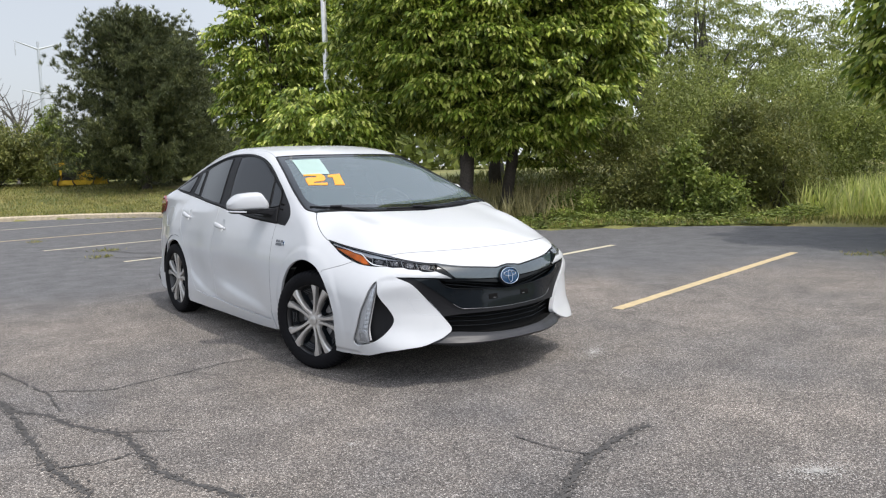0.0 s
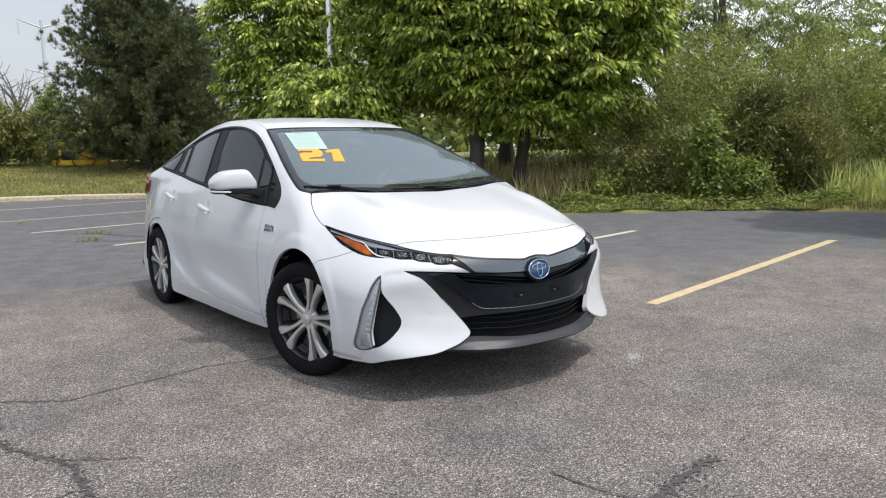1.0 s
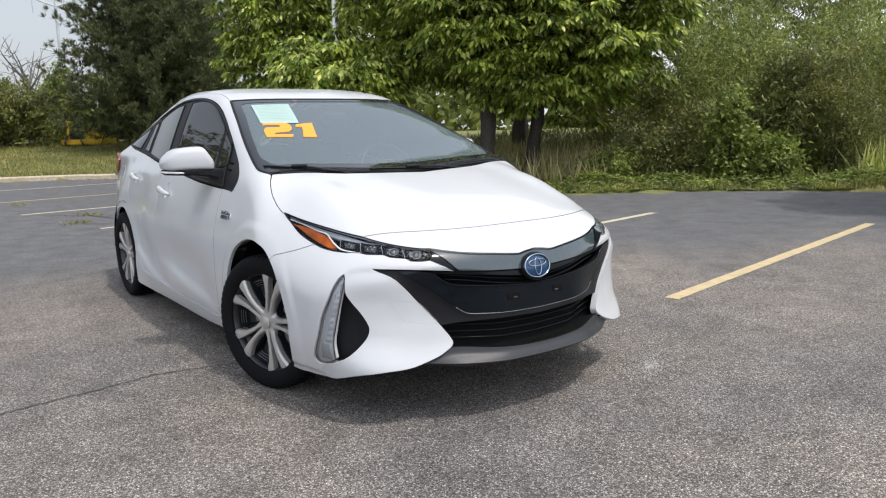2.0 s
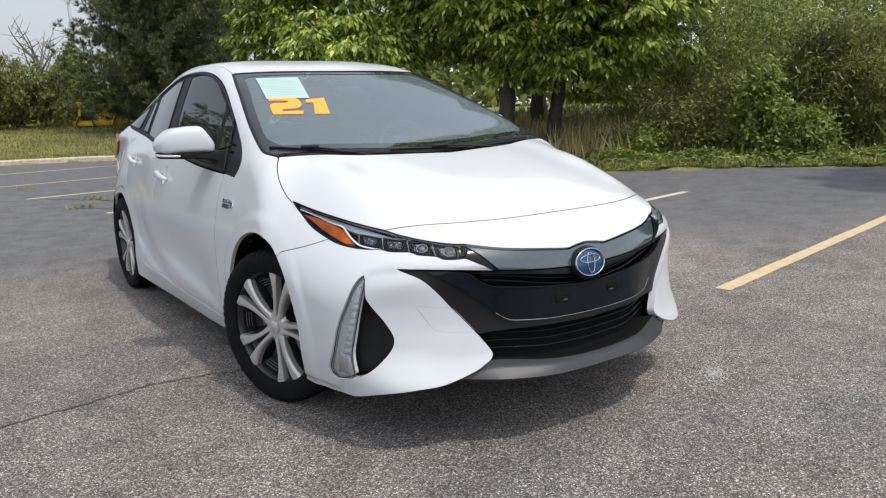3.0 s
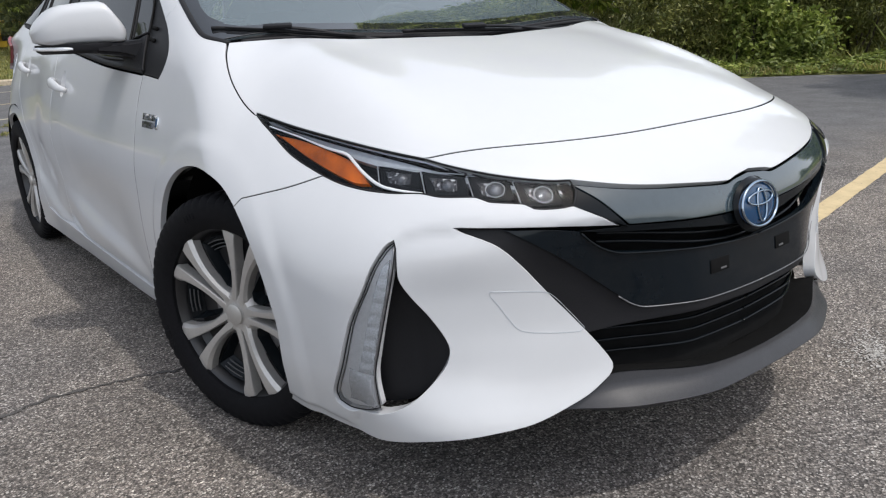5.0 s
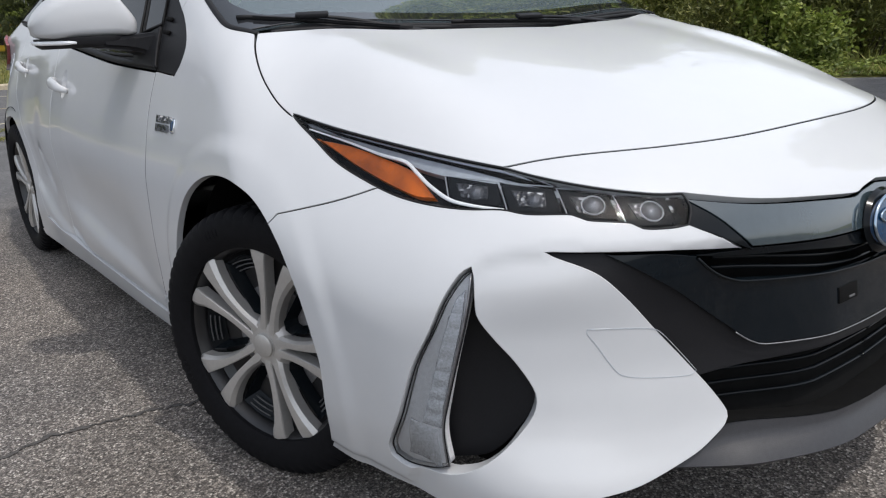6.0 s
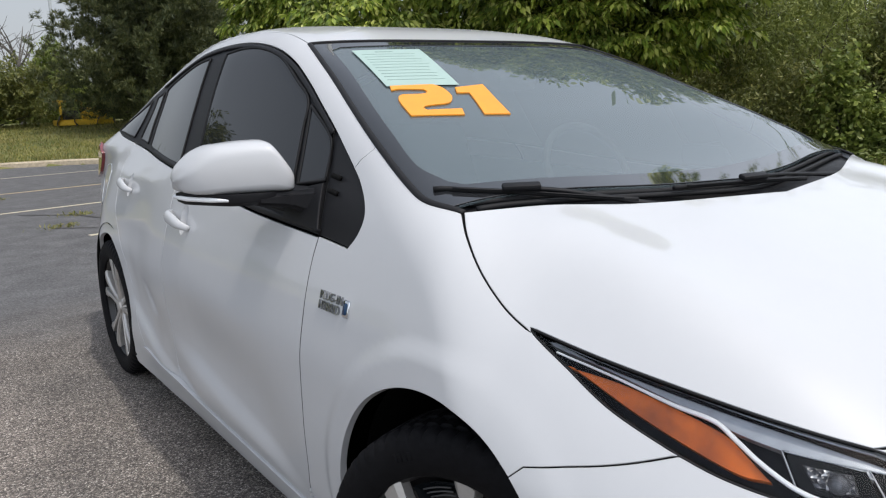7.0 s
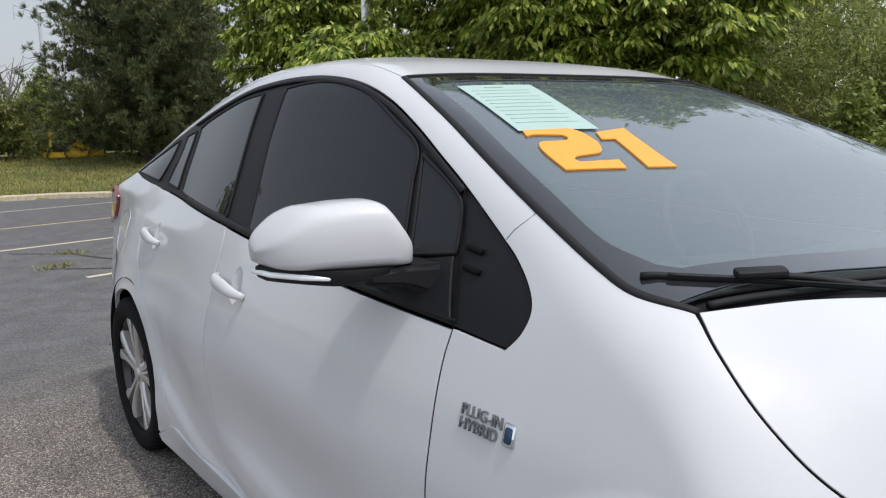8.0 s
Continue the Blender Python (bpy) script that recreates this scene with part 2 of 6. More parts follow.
seal2.data_type, seal2.blend_type = "RGBA", "MULTIPLY"
seal2.inputs[0].default_value = 1.0
nt.links.new(seal, seal2.inputs[6])
nt.links.new(fine, seal2.inputs[7])
nt.links.new(mixed(nt, mul3.outputs[2], seal2.outputs[2], rng.outputs[0]), bs.inputs["Base Color"])
bs.inputs["Roughness"].default_value = 0.85
bs.inputs["Specular IOR Level"].default_value = 0.35
bump(nt, bs, vor.outputs["Distance"], 0.6, 0.004)

M_GRASS, nt, bs = node_mat("dry_lawn")
pos = nt.nodes.new("ShaderNodeNewGeometry").outputs["Position"]
g1 = ramp(nt, noise_tex(nt, 0.5, 4, 0.6, pos), [(0.35, (0.095, 0.115, 0.030)), (0.55, (0.18, 0.18, 0.055)), (0.72, (0.29, 0.235, 0.095))])
g2 = ramp(nt, noise_tex(nt, 25, 4, 0.7, pos), [(0.3, (0.5, 0.5, 0.5)), (0.7, (1.35, 1.3, 1.2))])
mg = nt.nodes.new("ShaderNodeMix")
mg.data_type, mg.blend_type = "RGBA", "MULTIPLY"
mg.inputs[0].default_value = 1.0
nt.links.new(g1, mg.inputs[6])
nt.links.new(g2, mg.inputs[7])
nt.links.new(mg.outputs[2], bs.inputs["Base Color"])
bs.inputs["Roughness"].default_value = 0.95
M_CONC = simple("kerb_concrete", (0.43, 0.36, 0.26), 0.9, vary=0.3, scale=12, relief=0.4)


def worn_paint(name, color):
    m, nt, b = node_mat(name)
    p = nt.nodes.new("ShaderNodeNewGeometry").outputs["Position"]
    w = ramp(nt, noise_tex(nt, 38, 6, 0.8, p), [(0.32, (0, 0, 0)), (0.40, (1, 1, 1))])
    c = ramp(nt, noise_tex(nt, 9, 5, 0.7, p), [(0.3, tuple(q * 0.75 for q in color)), (0.7, color)])
    nt.links.new(mixed(nt, (0.10, 0.095, 0.09), c, w), b.inputs["Base Color"])
    b.inputs["Roughness"].default_value = 0.75
    return m


M_YELLOW = worn_paint("yellow_line_paint", (0.53, 0.415, 0.235))
M_PALE = worn_paint("faded_line_paint", (0.58, 0.52, 0.38))
M_CRACK = simple("tar_filled_crack", (0.058, 0.054, 0.051), 0.9, vary=0.5, scale=60, relief=0.5)
M_PATCHY = simple("pale_scuff", (0.40, 0.385, 0.36), 0.95, vary=0.45, scale=55)

span = np.sinh(np.linspace(-6.2, 6.2, 190)) * 2.6
tagged(new("ground", sheet("ground", span + 3.0, span + 14.0, ground_z, M_GRASS)), kind="structure")
lot = bpy.data.meshes.new("road")
lot.from_pydata([(x, y, 0.0) for x, y in EDGE], [], [tuple(range(len(EDGE)))])
lot.materials.append(M_ASPHALT)
tagged(new("road", lot), "worn grey asphalt of a parking lot", kind="structure")


def stripe(a, b, width, mat, label):
    a, b = np.array(a), np.array(b)
    t = (b - a) / np.linalg.norm(b - a)
    n = np.array((-t[1], t[0])) * width / 2
    k = max(2, int(np.linalg.norm(b - a) / 0.08))
    r = np.random.RandomState(int(abs(a[0] * 97 + a[1] * 31)))
    v = []
    for i in range(k + 1):
        c = a + (b - a) * i / k
        v += [(*(c + n * (1 + r.uniform(-0.07, 0.07))), 0.004), (*(c - n * (1 + r.uniform(-0.07, 0.07))), 0.004)]
    f = [(2 * i, 2 * i + 1, 2 * i + 3, 2 * i + 2) for i in range(k)]
    return tagged(new("stall_line", build("stall_line", v, f, mat)), label, "road marking", "stall lines")


stripe((2.04, -1.43), (6.72, -0.56), 0.105, M_YELLOW, "worn yellow stall line on asphalt")
stripe((3.3, 1.42), (6.0, 1.90), 0.10, M_PALE, "faded pale stall line on asphalt")
stripe((-0.05, 6.02), (3.2, 6.62), 0.10, M_PALE, "faded pale stall line on asphalt")
stripe((-0.62, 8.95), (4.2, 9.75), 0.10, M_PALE, "faded pale stall line on asphalt")
stripe((-2.2, 11.65), (4.6, 12.85), 0.10, M_YELLOW, "worn yellow stall line on asphalt")
stripe((-2.0, 15.5), (3.5, 16.4), 0.10, M_PALE, "faded pale stall line on asphalt")


def crack(pts, width, seed, level=0.003):
    """A dark, ragged crack with short side branches, lying in the asphalt."""
    r = np.random.RandomState(seed)
    p = [np.array(pts[0], float)]
    for a, b in zip(pts, pts[1:]):
        a, b = np.array(a, float), np.array(b, float)
        k = max(2, int(np.linalg.norm(b - a) / 0.016))
        n = np.array((-(b - a)[1], (b - a)[0])) / np.linalg.norm(b - a)
        p += [a + (b - a) * i / k + n * r.normal(0, 0.006) for i in range(1, k + 1)]
    p = np.array(p)
    t = np.gradient(p, axis=0)
    t /= np.linalg.norm(t, axis=1, keepdims=True)
    n = np.stack([-t[:, 1], t[:, 0]], 1)
    w = width * (0.4 + 1.2 * r.rand(len(p))) / 2
    w[0] = w[-1] = 0.001
    v = np.vstack([np.c_[p + n * w[:, None], np.full(len(p), level)], np.c_[p - n * w[:, None], np.full(len(p), level)]])
    m = len(p)
    return build("crack", v, [(i, i + 1, m + i + 1, m + i) for i in range(m - 1)], M_CRACK)
cracks = tagged(new("cracked_seams"), "dark ragged cracks running through the asphalt", "crack")
CRACKS_NEAR = (
    ([(-2.54, -0.73), (-2.50, -1.02), (-2.38, -1.19), (-2.33, -1.44), (-2.18, -1.75), (-2.15, -1.85), (-2.15, -2.10), (-2.17, -2.38), (-2.11, -2.59), (-2.02, -2.80), (-1.9, -3.2)], 0.020),
    ([(-2.75, -0.2), (-2.54, -0.73), (-2.52, -1.52), (-2.52, -2.04), (-2.46, -2.43), (-2.5, -3.0)], 0.018),
    ([(-2.29, -0.70), (-1.99, -0.93), (-1.76, -0.88), (-1.51, -0.85), (-1.22, -0.79), (-0.99, -0.83), (-0.85, -0.88), (-0.4, -0.95)], 0.011),
)
CRACKS = (
    ([(-0.14, -3.42), (-0.42, -3.45), (-0.63, -3.50), (-0.79, -3.56), (-0.95, -3.65), (-1.06, -3.71), (-1.5, -3.9)], 0.020),
    ([(-0.63, -3.50), (-0.70, -3.40), (-0.72, -3.22), (-0.74, -3.1)], 0.008),
    ([(-2.44, 0.03), (-2.30, -0.75), (-2.31, -1.19)], 0.010),
    ([(-2.17, -2.10), (-2.34, -2.12), (-2.5, -2.06)], 0.010),
    ([(-2.18, -1.75), (-2.02, -1.86), (-1.9, -1.95)], 0.008),
    ([(1.0, 6.4), (0.4, 7.2), (0.16, 8.0), (-0.4, 8.6)], 0.03),
    ([(-0.24, 6.9), (0.5, 6.2), (1.6, 5.6)], 0.025),
)
for k, (pts, w) in enumerate(CRACKS_NEAR + CRACKS):
    child_me = crack(pts, w * 1.15, 11 + k, 0.002 + 0.0006 * k)
    ob = new("crack", child_me)
    ob.parent = cracks


def crumble(pts, reach, seed, count):
    """Loose dark grit and broken edges strewn along a crack."""
    r = np.random.RandomState(seed)
    p = np.array(pts, float)
    leg = np.linalg.norm(np.diff(p, axis=0), axis=1)
    at = r.uniform(0, leg.sum(), count)
    i = np.clip(np.searchsorted(np.cumsum(leg), at), 0, len(leg) - 1)
    t = ((at - np.concatenate([[0], np.cumsum(leg)])[i]) / leg[i])[:, None]
    c = p[i] * (1 - t) + p[i + 1] * t + r.normal(0, reach, (count, 2))
    s = r.uniform(0.003, 0.010, count)
    k = r.uniform(0.5, 1.4, (count, 4))
    h = 0.002 + 0.004 * r.rand(count)
    v = np.stack([np.c_[c[:, 0] - s * k[:, 0], c[:, 1], h], np.c_[c[:, 0], c[:, 1] - s * k[:, 1], h], np.c_[c[:, 0] + s * k[:, 2], c[:, 1], h], np.c_[c[:, 0], c[:, 1] + s * k[:, 3], h]], 1).reshape(-1, 3)
    tagged(new("crack_grit", build("crack_grit", v, np.arange(count * 4).reshape(-1, 4), M_CRACK)), "dark crumbled grit along a crack", "debris", kind="stuff")


for k, pts in enumerate((CRACKS_NEAR[0][0], CRACKS_NEAR[1][0], CRACKS[0][0])):
    crumble(pts, 0.020, 51 + k, 500)


def scuff(name, c, rx, ry, turn, label, count=900):
    r = np.random.RandomState(int(abs(c[0] * 100)))
    bits = []
    for _ in range(count):
        a, d = r.uniform(0, 2 * math.pi), abs(r.normal(0, 0.42))
        x, y = math.cos(a) * d * rx, math.sin(a) * d * ry
        ca, sa = math.cos(radians(turn)), math.sin(radians(turn))
        s = r.uniform(0.002, 0.0045)
        bits.append((c[0] + x * ca - y * sa, c[1] + x * sa + y * ca, s))
    v, f = [], []
    for x, y, s in bits:
        k = len(v)
        q = r.uniform(0.6, 1.3, 4)
        h = 0.003 + 0.005 * r.rand()
        v += [(x - s * q[0], y, h), (x, y - s * q[1], h), (x + s * q[2], y, h), (x, y + s * q[3], h)]
        f.append((k, k + 1, k + 2, k + 3))
    tagged(new(name, build(name, v, f, M_PATCHY)), label, "stain", kind="stuff")


scuff("pale_scuff", (0.74, -2.30), 0.34, 0.17, 25, "pale chalky scuff on the asphalt")
scuff("pale_scuff", (-0.10, -4.22), 0.30, 0.14, -30, "pale chalky scuff on the asphalt")
scuff("pale_scuff", (-1.37, -2.68), 0.055, 0.05, 0, "small pale splash on the asphalt", 60)


def kerb(name, pts, width, height, label, closed=False):
    p = np.asarray(pts, float)
    t = np.roll(p, -1, 0) - np.roll(p, 1, 0) if closed else np.gradient(p, axis=0)
    t /= np.linalg.norm(t, axis=1, keepdims=True)
    n = np.stack([-t[:, 1], t[:, 0]], 1)
    prof = [(-width / 2, -0.05), (-width / 2, height * 0.75), (-width / 2 + 0.03, height), (width / 2 - 0.02, height), (width / 2, height - 0.02), (width / 2, -0.05)]
    v = [(*(p[i] + n[i] * o), z) for i in range(len(p)) for o, z in prof]
    k = len(prof)
    m = len(p)
    f = [(i * k + j, i * k + j + 1, ((i + 1) % m) * k + j + 1, ((i + 1) % m) * k + j) for i in range(m if closed else m - 1) for j in range(k - 1)]
    return tagged(new(name, build(name, v, f, M_CONC, False)), label, "kerb", kind="structure")


def dense(pts, d):
    out = []
    for a, b in zip(pts, pts[1:]):
        a, b = np.array(a, float), np.array(b, float)
        k = max(1, int(np.linalg.norm(b - a) / d))
        out += [a + (b - a) * i / k for i in range(k)]
    return np.array(out + [np.array(pts[-1], float)])


kerb("kerb", dense([tuple(q) for q in EDGE[8:16][::-1]], 0.5), 0.20, 0.14, "weathered buff concrete kerb along the lawn")
isl = np.array([(9.6 + 2.4 * math.cos(a) * (1.0 if math.cos(a) < 0 else 1.6), -2.5 + 1.25 * math.sin(a)) for a in np.linspace(0, 2 * math.pi, 48, endpoint=False)])
kerb("island_kerb", isl, 0.18, 0.13, "weathered concrete kerb round a planted island", True)
soil = bpy.data.meshes.new("island_soil")
soil.from_pydata([(x, y, 0.11) for x, y in isl], [], [tuple(range(len(isl)))])
soil.materials.append(M_GRASS)
tagged(new("island_soil", soil), "grassy soil inside the island kerb", kind="structure")


# ---- plants ----
def leaf_mat(name, stops, trans=0.35, rough=0.5):
    m = bpy.data.materials.new(name)
    m.use_nodes = True
    nt = m.node_tree
    b = nt.nodes["Principled BSDF"]
    rnd = nt.nodes.new("ShaderNodeNewGeometry").outputs["Random Per Island"]
    c = ramp(nt, rnd, stops)
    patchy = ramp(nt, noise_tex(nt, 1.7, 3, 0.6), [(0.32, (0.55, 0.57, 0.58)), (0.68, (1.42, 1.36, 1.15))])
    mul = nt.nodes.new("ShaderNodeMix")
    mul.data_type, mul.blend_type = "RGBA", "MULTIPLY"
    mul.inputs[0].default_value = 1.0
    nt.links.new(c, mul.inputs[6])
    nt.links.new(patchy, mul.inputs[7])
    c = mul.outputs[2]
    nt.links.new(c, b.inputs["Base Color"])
    b.inputs["Roughness"].default_value = rough
    b.inputs["Specular IOR Level"].default_value = 0.35
    tr = nt.nodes.new("ShaderNodeBsdfTranslucent")
    nt.links.new(c, tr.inputs[0])
    mix = nt.nodes.new("ShaderNodeMixShader")
    mix.inputs[0].default_value = trans
    nt.links.new(b.outputs[0], mix.inputs[1])
    nt.links.new(tr.outputs[0], mix.inputs[2])
    nt.links.new(mix.outputs[0], nt.nodes["Material Output"].inputs[0])
    return m


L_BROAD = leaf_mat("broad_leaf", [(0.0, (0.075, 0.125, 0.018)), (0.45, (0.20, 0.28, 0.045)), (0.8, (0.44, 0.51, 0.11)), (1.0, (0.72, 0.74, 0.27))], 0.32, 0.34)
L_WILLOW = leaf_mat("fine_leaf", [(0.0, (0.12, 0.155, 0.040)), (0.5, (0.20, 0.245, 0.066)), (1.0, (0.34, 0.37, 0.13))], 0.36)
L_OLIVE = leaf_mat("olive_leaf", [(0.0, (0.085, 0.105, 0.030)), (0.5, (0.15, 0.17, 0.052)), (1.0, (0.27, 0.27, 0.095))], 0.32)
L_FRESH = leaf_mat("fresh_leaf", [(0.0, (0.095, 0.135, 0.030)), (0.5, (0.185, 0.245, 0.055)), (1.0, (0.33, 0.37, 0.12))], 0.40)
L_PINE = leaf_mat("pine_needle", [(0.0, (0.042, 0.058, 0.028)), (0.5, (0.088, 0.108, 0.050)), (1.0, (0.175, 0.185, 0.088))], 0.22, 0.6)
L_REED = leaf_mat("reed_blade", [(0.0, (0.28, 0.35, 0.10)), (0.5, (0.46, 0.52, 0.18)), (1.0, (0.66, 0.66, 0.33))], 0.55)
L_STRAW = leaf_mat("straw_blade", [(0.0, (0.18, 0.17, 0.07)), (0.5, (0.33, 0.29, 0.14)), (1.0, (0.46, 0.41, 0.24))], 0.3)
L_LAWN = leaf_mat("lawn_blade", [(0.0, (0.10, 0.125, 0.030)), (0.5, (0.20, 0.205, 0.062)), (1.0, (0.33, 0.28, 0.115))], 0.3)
M_BARK = simple("bark", (0.055, 0.045, 0.037), 0.9, vary=0.5, scale=25, relief=0.9)
M_BARKGREY = simple("grey_bark", (0.12, 0.11, 0.10), 0.9, vary=0.4, scale=25, relief=0.8)


def blades(name, base, way, length, width, mat, droop=0.0):
    """Many kite-shaped leaves: base places, directions, lengths and widths."""
    n = len(base)
    r = np.random.RandomState(n % 9973)
    way = way / np.maximum(np.linalg.norm(way, axis=1, keepdims=True), 1e-9)
    side = np.cross(way, r.normal(0, 0.55, (n, 3)) * (1, 1, 0.4) + (0, 0, 1.0))
    side /= np.maximum(np.linalg.norm(side, axis=1, keepdims=True), 1e-9)
    length, width = np.broadcast_to(length, (n,))[:, None], np.broadcast_to(width, (n,))[:, None]
    mid = base + way * length * 0.45
    tip = base + way * length
    tip[:, 2] -= droop * length[:, 0]
    v = np.stack([base, mid + side * width / 2, tip, mid - side * width / 2], 1).reshape(-1, 3)
    return build(name, v, np.arange(n * 4).reshape(-1, 4), mat, False)


def limb(a, b, r0, r1, mat, bend=0.15, name="limb", seed=0, rings=7, sides=8):
    r = np.random.RandomState(seed)
    a, b = np.array(a, float), np.array(b, float)
    off = r.normal(0, bend, 3) * np.linalg.norm(b - a) * 0.3
    v, f = [], []
    w = (b - a) / np.linalg.norm(b - a)
    u = np.cross(w, (0.3, 0.9, 0.1))
    u /= np.linalg.norm(u)
    u2 = np.cross(w, u)
    for i in range(rings):
        t = i / (rings - 1)
        c = a + (b - a) * t + off * math.sin(math.pi * t)
        rad = r0 + (r1 - r0) * t
        for k in range(sides):
            g = 2 * math.pi * k / sides
            q = rad * (1 + 0.12 * r.randn())
            v.append(c + u * math.cos(g) * q + u2 * math.sin(g) * q)
    for i in range(rings - 1):
        f += [(i * sides + k, i * sides + (k + 1) % sides, (i + 1) * sides + (k + 1) % sides, (i + 1) * sides + k) for k in range(sides)]
    return build(name, v, f, mat)


def under(parent, name, me, label=""):
    ob = new(name, me)
    ob.parent = parent
    return tagged(ob, label)


def crown_points(r, n, centre, radii, shell=0.5, lumps=0.25, low=-0.75):
    d = r.normal(0, 1, (n * 2, 3))
    d /= np.linalg.norm(d, axis=1, keepdims=True)
    d = d[d[:, 2] > low][:n]
    ph = r.uniform(0, 6.28, (5, 3))
    fr = r.uniform(1.5, 4.0, (5, 3))
    lump = sum(np.sin(d @ np.diag(fr[i]) @ np.ones(3) * 1.7 + ph[i, 0]) * np.cos(d[:, 0] * fr[i, 1] + ph[i, 1]) for i in range(5)) / 5
    rad = (shell + (1 - shell) * r.rand(len(d)) ** 0.6) * (1 + lumps * lump)
    return np.array(centre) + d * np.array(radii) * rad[:, None], d


def broad_tree(name, foot, centre, radii, clumps, per, size, mat, label, seed, droop=0.55, trunk=0.16, bark=None, slim=0.42, shell=0.5, limbs=9, low=-0.75, spread=0.30, lumps=0.25):
    """A tree with a tapered trunk, limbs, and a crown of leaf clumps."""
    r = np.random.RandomState(seed)
    foot = np.array((foot[0], foot[1], float(ground_z(np.array([foot[0]]), np.array([foot[1]]))[0]) - 0.05))
    centre = np.array(centre, float)
    t = tagged(new(name), label, "tree")
    bark = bark or M_BARK
    fork = foot + (centre - foot) * 0.55
    under(t, "trunk", limb(foot, fork, trunk, trunk * 0.7, bark, 0.05, "trunk", seed, 10, 12), "dark furrowed trunk")
    c, d = crown_points(r, clumps, centre, radii, shell, lumps, low)
    for k in range(limbs):
        i = r.randint(len(c))
        s = foot + (fork - foot) * r.uniform(0.75, 1.0)
        under(t, "limb", limb(s, s + (c[i] - s) * 0.85, trunk * 0.45, 0.012, bark, 0.2, "limb", seed + k, 8, 6))
    n = len(c) * per
    ci = np.repeat(np.arange(len(c)), per)
    out = np.stack([c[:, 0] - centre[0], c[:, 1] - centre[1], np.zeros(len(c))], 1)
    out /= np.maximum(np.linalg.norm(out, axis=1, keepdims=True), 1e-6)
    way = r.normal(0, 1, (n, 3)) * (1, 1, 0.45) + out[ci] * 0.7
    way /= np.linalg.norm(way, axis=1, keepdims=True)
    base = c[ci] + way * r.uniform(0.0, spread, n)[:, None] * (1, 1, 0.5)
    base[:, 2] -= droop * 0.5 * np.linalg.norm(base[:, :2] - c[ci][:, :2], axis=1)
    way[:, 2] -= droop * r.uniform(0.5, 1.6, n)
    ln = size * r.uniform(0.65, 1.25, n)
    under(t, "crown", blades("crown", base, way, ln, ln * slim, mat, 0.1), "leafy crown in uneven clumps")
    return t


def gz(x, y):
    return float(ground_z(np.array([float(x)]), np.array([float(y)]))[0])


BRIGHT = "broadleaf tree with drooping bright green leaf clusters"
SPRAY = dict(droop=0.8, slim=0.46, spread=0.34)
broad_tree("tree", (7.68, 7.5), (7.9, 7.7, 4.85), (2.65, 2.65, 3.0), 1150, 92, 0.135, L_BROAD, "dense " + BRIGHT, 3, trunk=0.17, low=-0.95, shell=0.66, lumps=0.34, **SPRAY)
broad_tree("tree", (9.0, 7.67), (8.95, 6.6, 4.45), (2.5, 2.5, 3.1), 1100, 92, 0.135, L_BROAD, "low-hanging " + BRIGHT, 4, trunk=0.15, low=-0.95, shell=0.66, lumps=0.38, **SPRAY)
broad_tree("tree", (6.4, 13.9), (6.3, 13.75, 4.6), (1.55, 1.55, 3.7), 560, 72, 0.15, L_BROAD, "narrow " + BRIGHT, 5, trunk=0.12, shell=0.5, low=-0.95, lumps=0.4, **SPRAY)
broad_tree("tree", (8.6, 14.9), (8.4, 14.8, 4.6), (2.2, 2.2, 3.3), 420, 60, 0.16, L_BROAD, "broadleaf tree behind the lamp post", 6, trunk=0.15, shell=0.3, **SPRAY)
broad_tree("tree", (12.8, 12.3), (12.6, 12.0, 4.4), (3.6, 3.6, 2.9), 640, 60, 0.16, L_BROAD, "dark-trunked broadleaf tree behind the others", 7, trunk=0.20, shell=0.3, **SPRAY)
broad_tree("tree", (9.95, -2.35), (9.95, -2.15, 3.6), (2.15, 2.15, 2.85), 950, 70, 0.135, L_BROAD, "broadleaf tree with low hanging branches on the island", 9, trunk=0.12, low=-0.97, shell=0.35, **SPRAY)
broad_tree("tree", (6.75, 9.4), (5.35, 9.3, 2.05), (1.35, 1.2, 1.15), 300, 76, 0.14, L_BROAD, "young broadleaf tree leaning over the asphalt edge", 13, trunk=0.05, shell=0.4, low=-0.95, limbs=6, **SPRAY)
broad_tree("tree", (-8.2, 29.0), (-8.2, 29.0, 5.2), (2.6, 2.6, 3.4), 700, 26, 0.26, L_OLIVE, "dark broadleaf tree mirrored in the side windows", 14, trunk=0.18, shell=0.4, lumps=0.4, spread=0.4, droop=0.4)
for k, (x, y, h, rx, n, tr_) in enumerate(((17.6, 10.05, 9.2, 2.7, 430, 0.24), (18.63, 8.63, 8.6, 2.6, 470, 0.21), (20.0, 6.2, 6.6, 2.5, 620, 0.13), (21.5, 3.4, 5.7, 2.8, 760, 0.13), (24.5, 0.8, 5.0, 2.6, 520, 0.12), (15.0, 14.5, 8.0, 2.8, 320, 0.15), (26, 12, 8.0, 3.2, 260, 0.15))):
    broad_tree("willow_tree", (x, y), (x, y, h * 0.58), (rx, rx, h * 0.44), n, 48, 0.125, L_WILLOW, "airy fine-leaved tree with thin dark limbs", 20 + k, droop=0.8, trunk=tr_, bark=M_BARKGREY, slim=0.24, shell=0.2, limbs=22, spread=0.30, lumps=0.65)


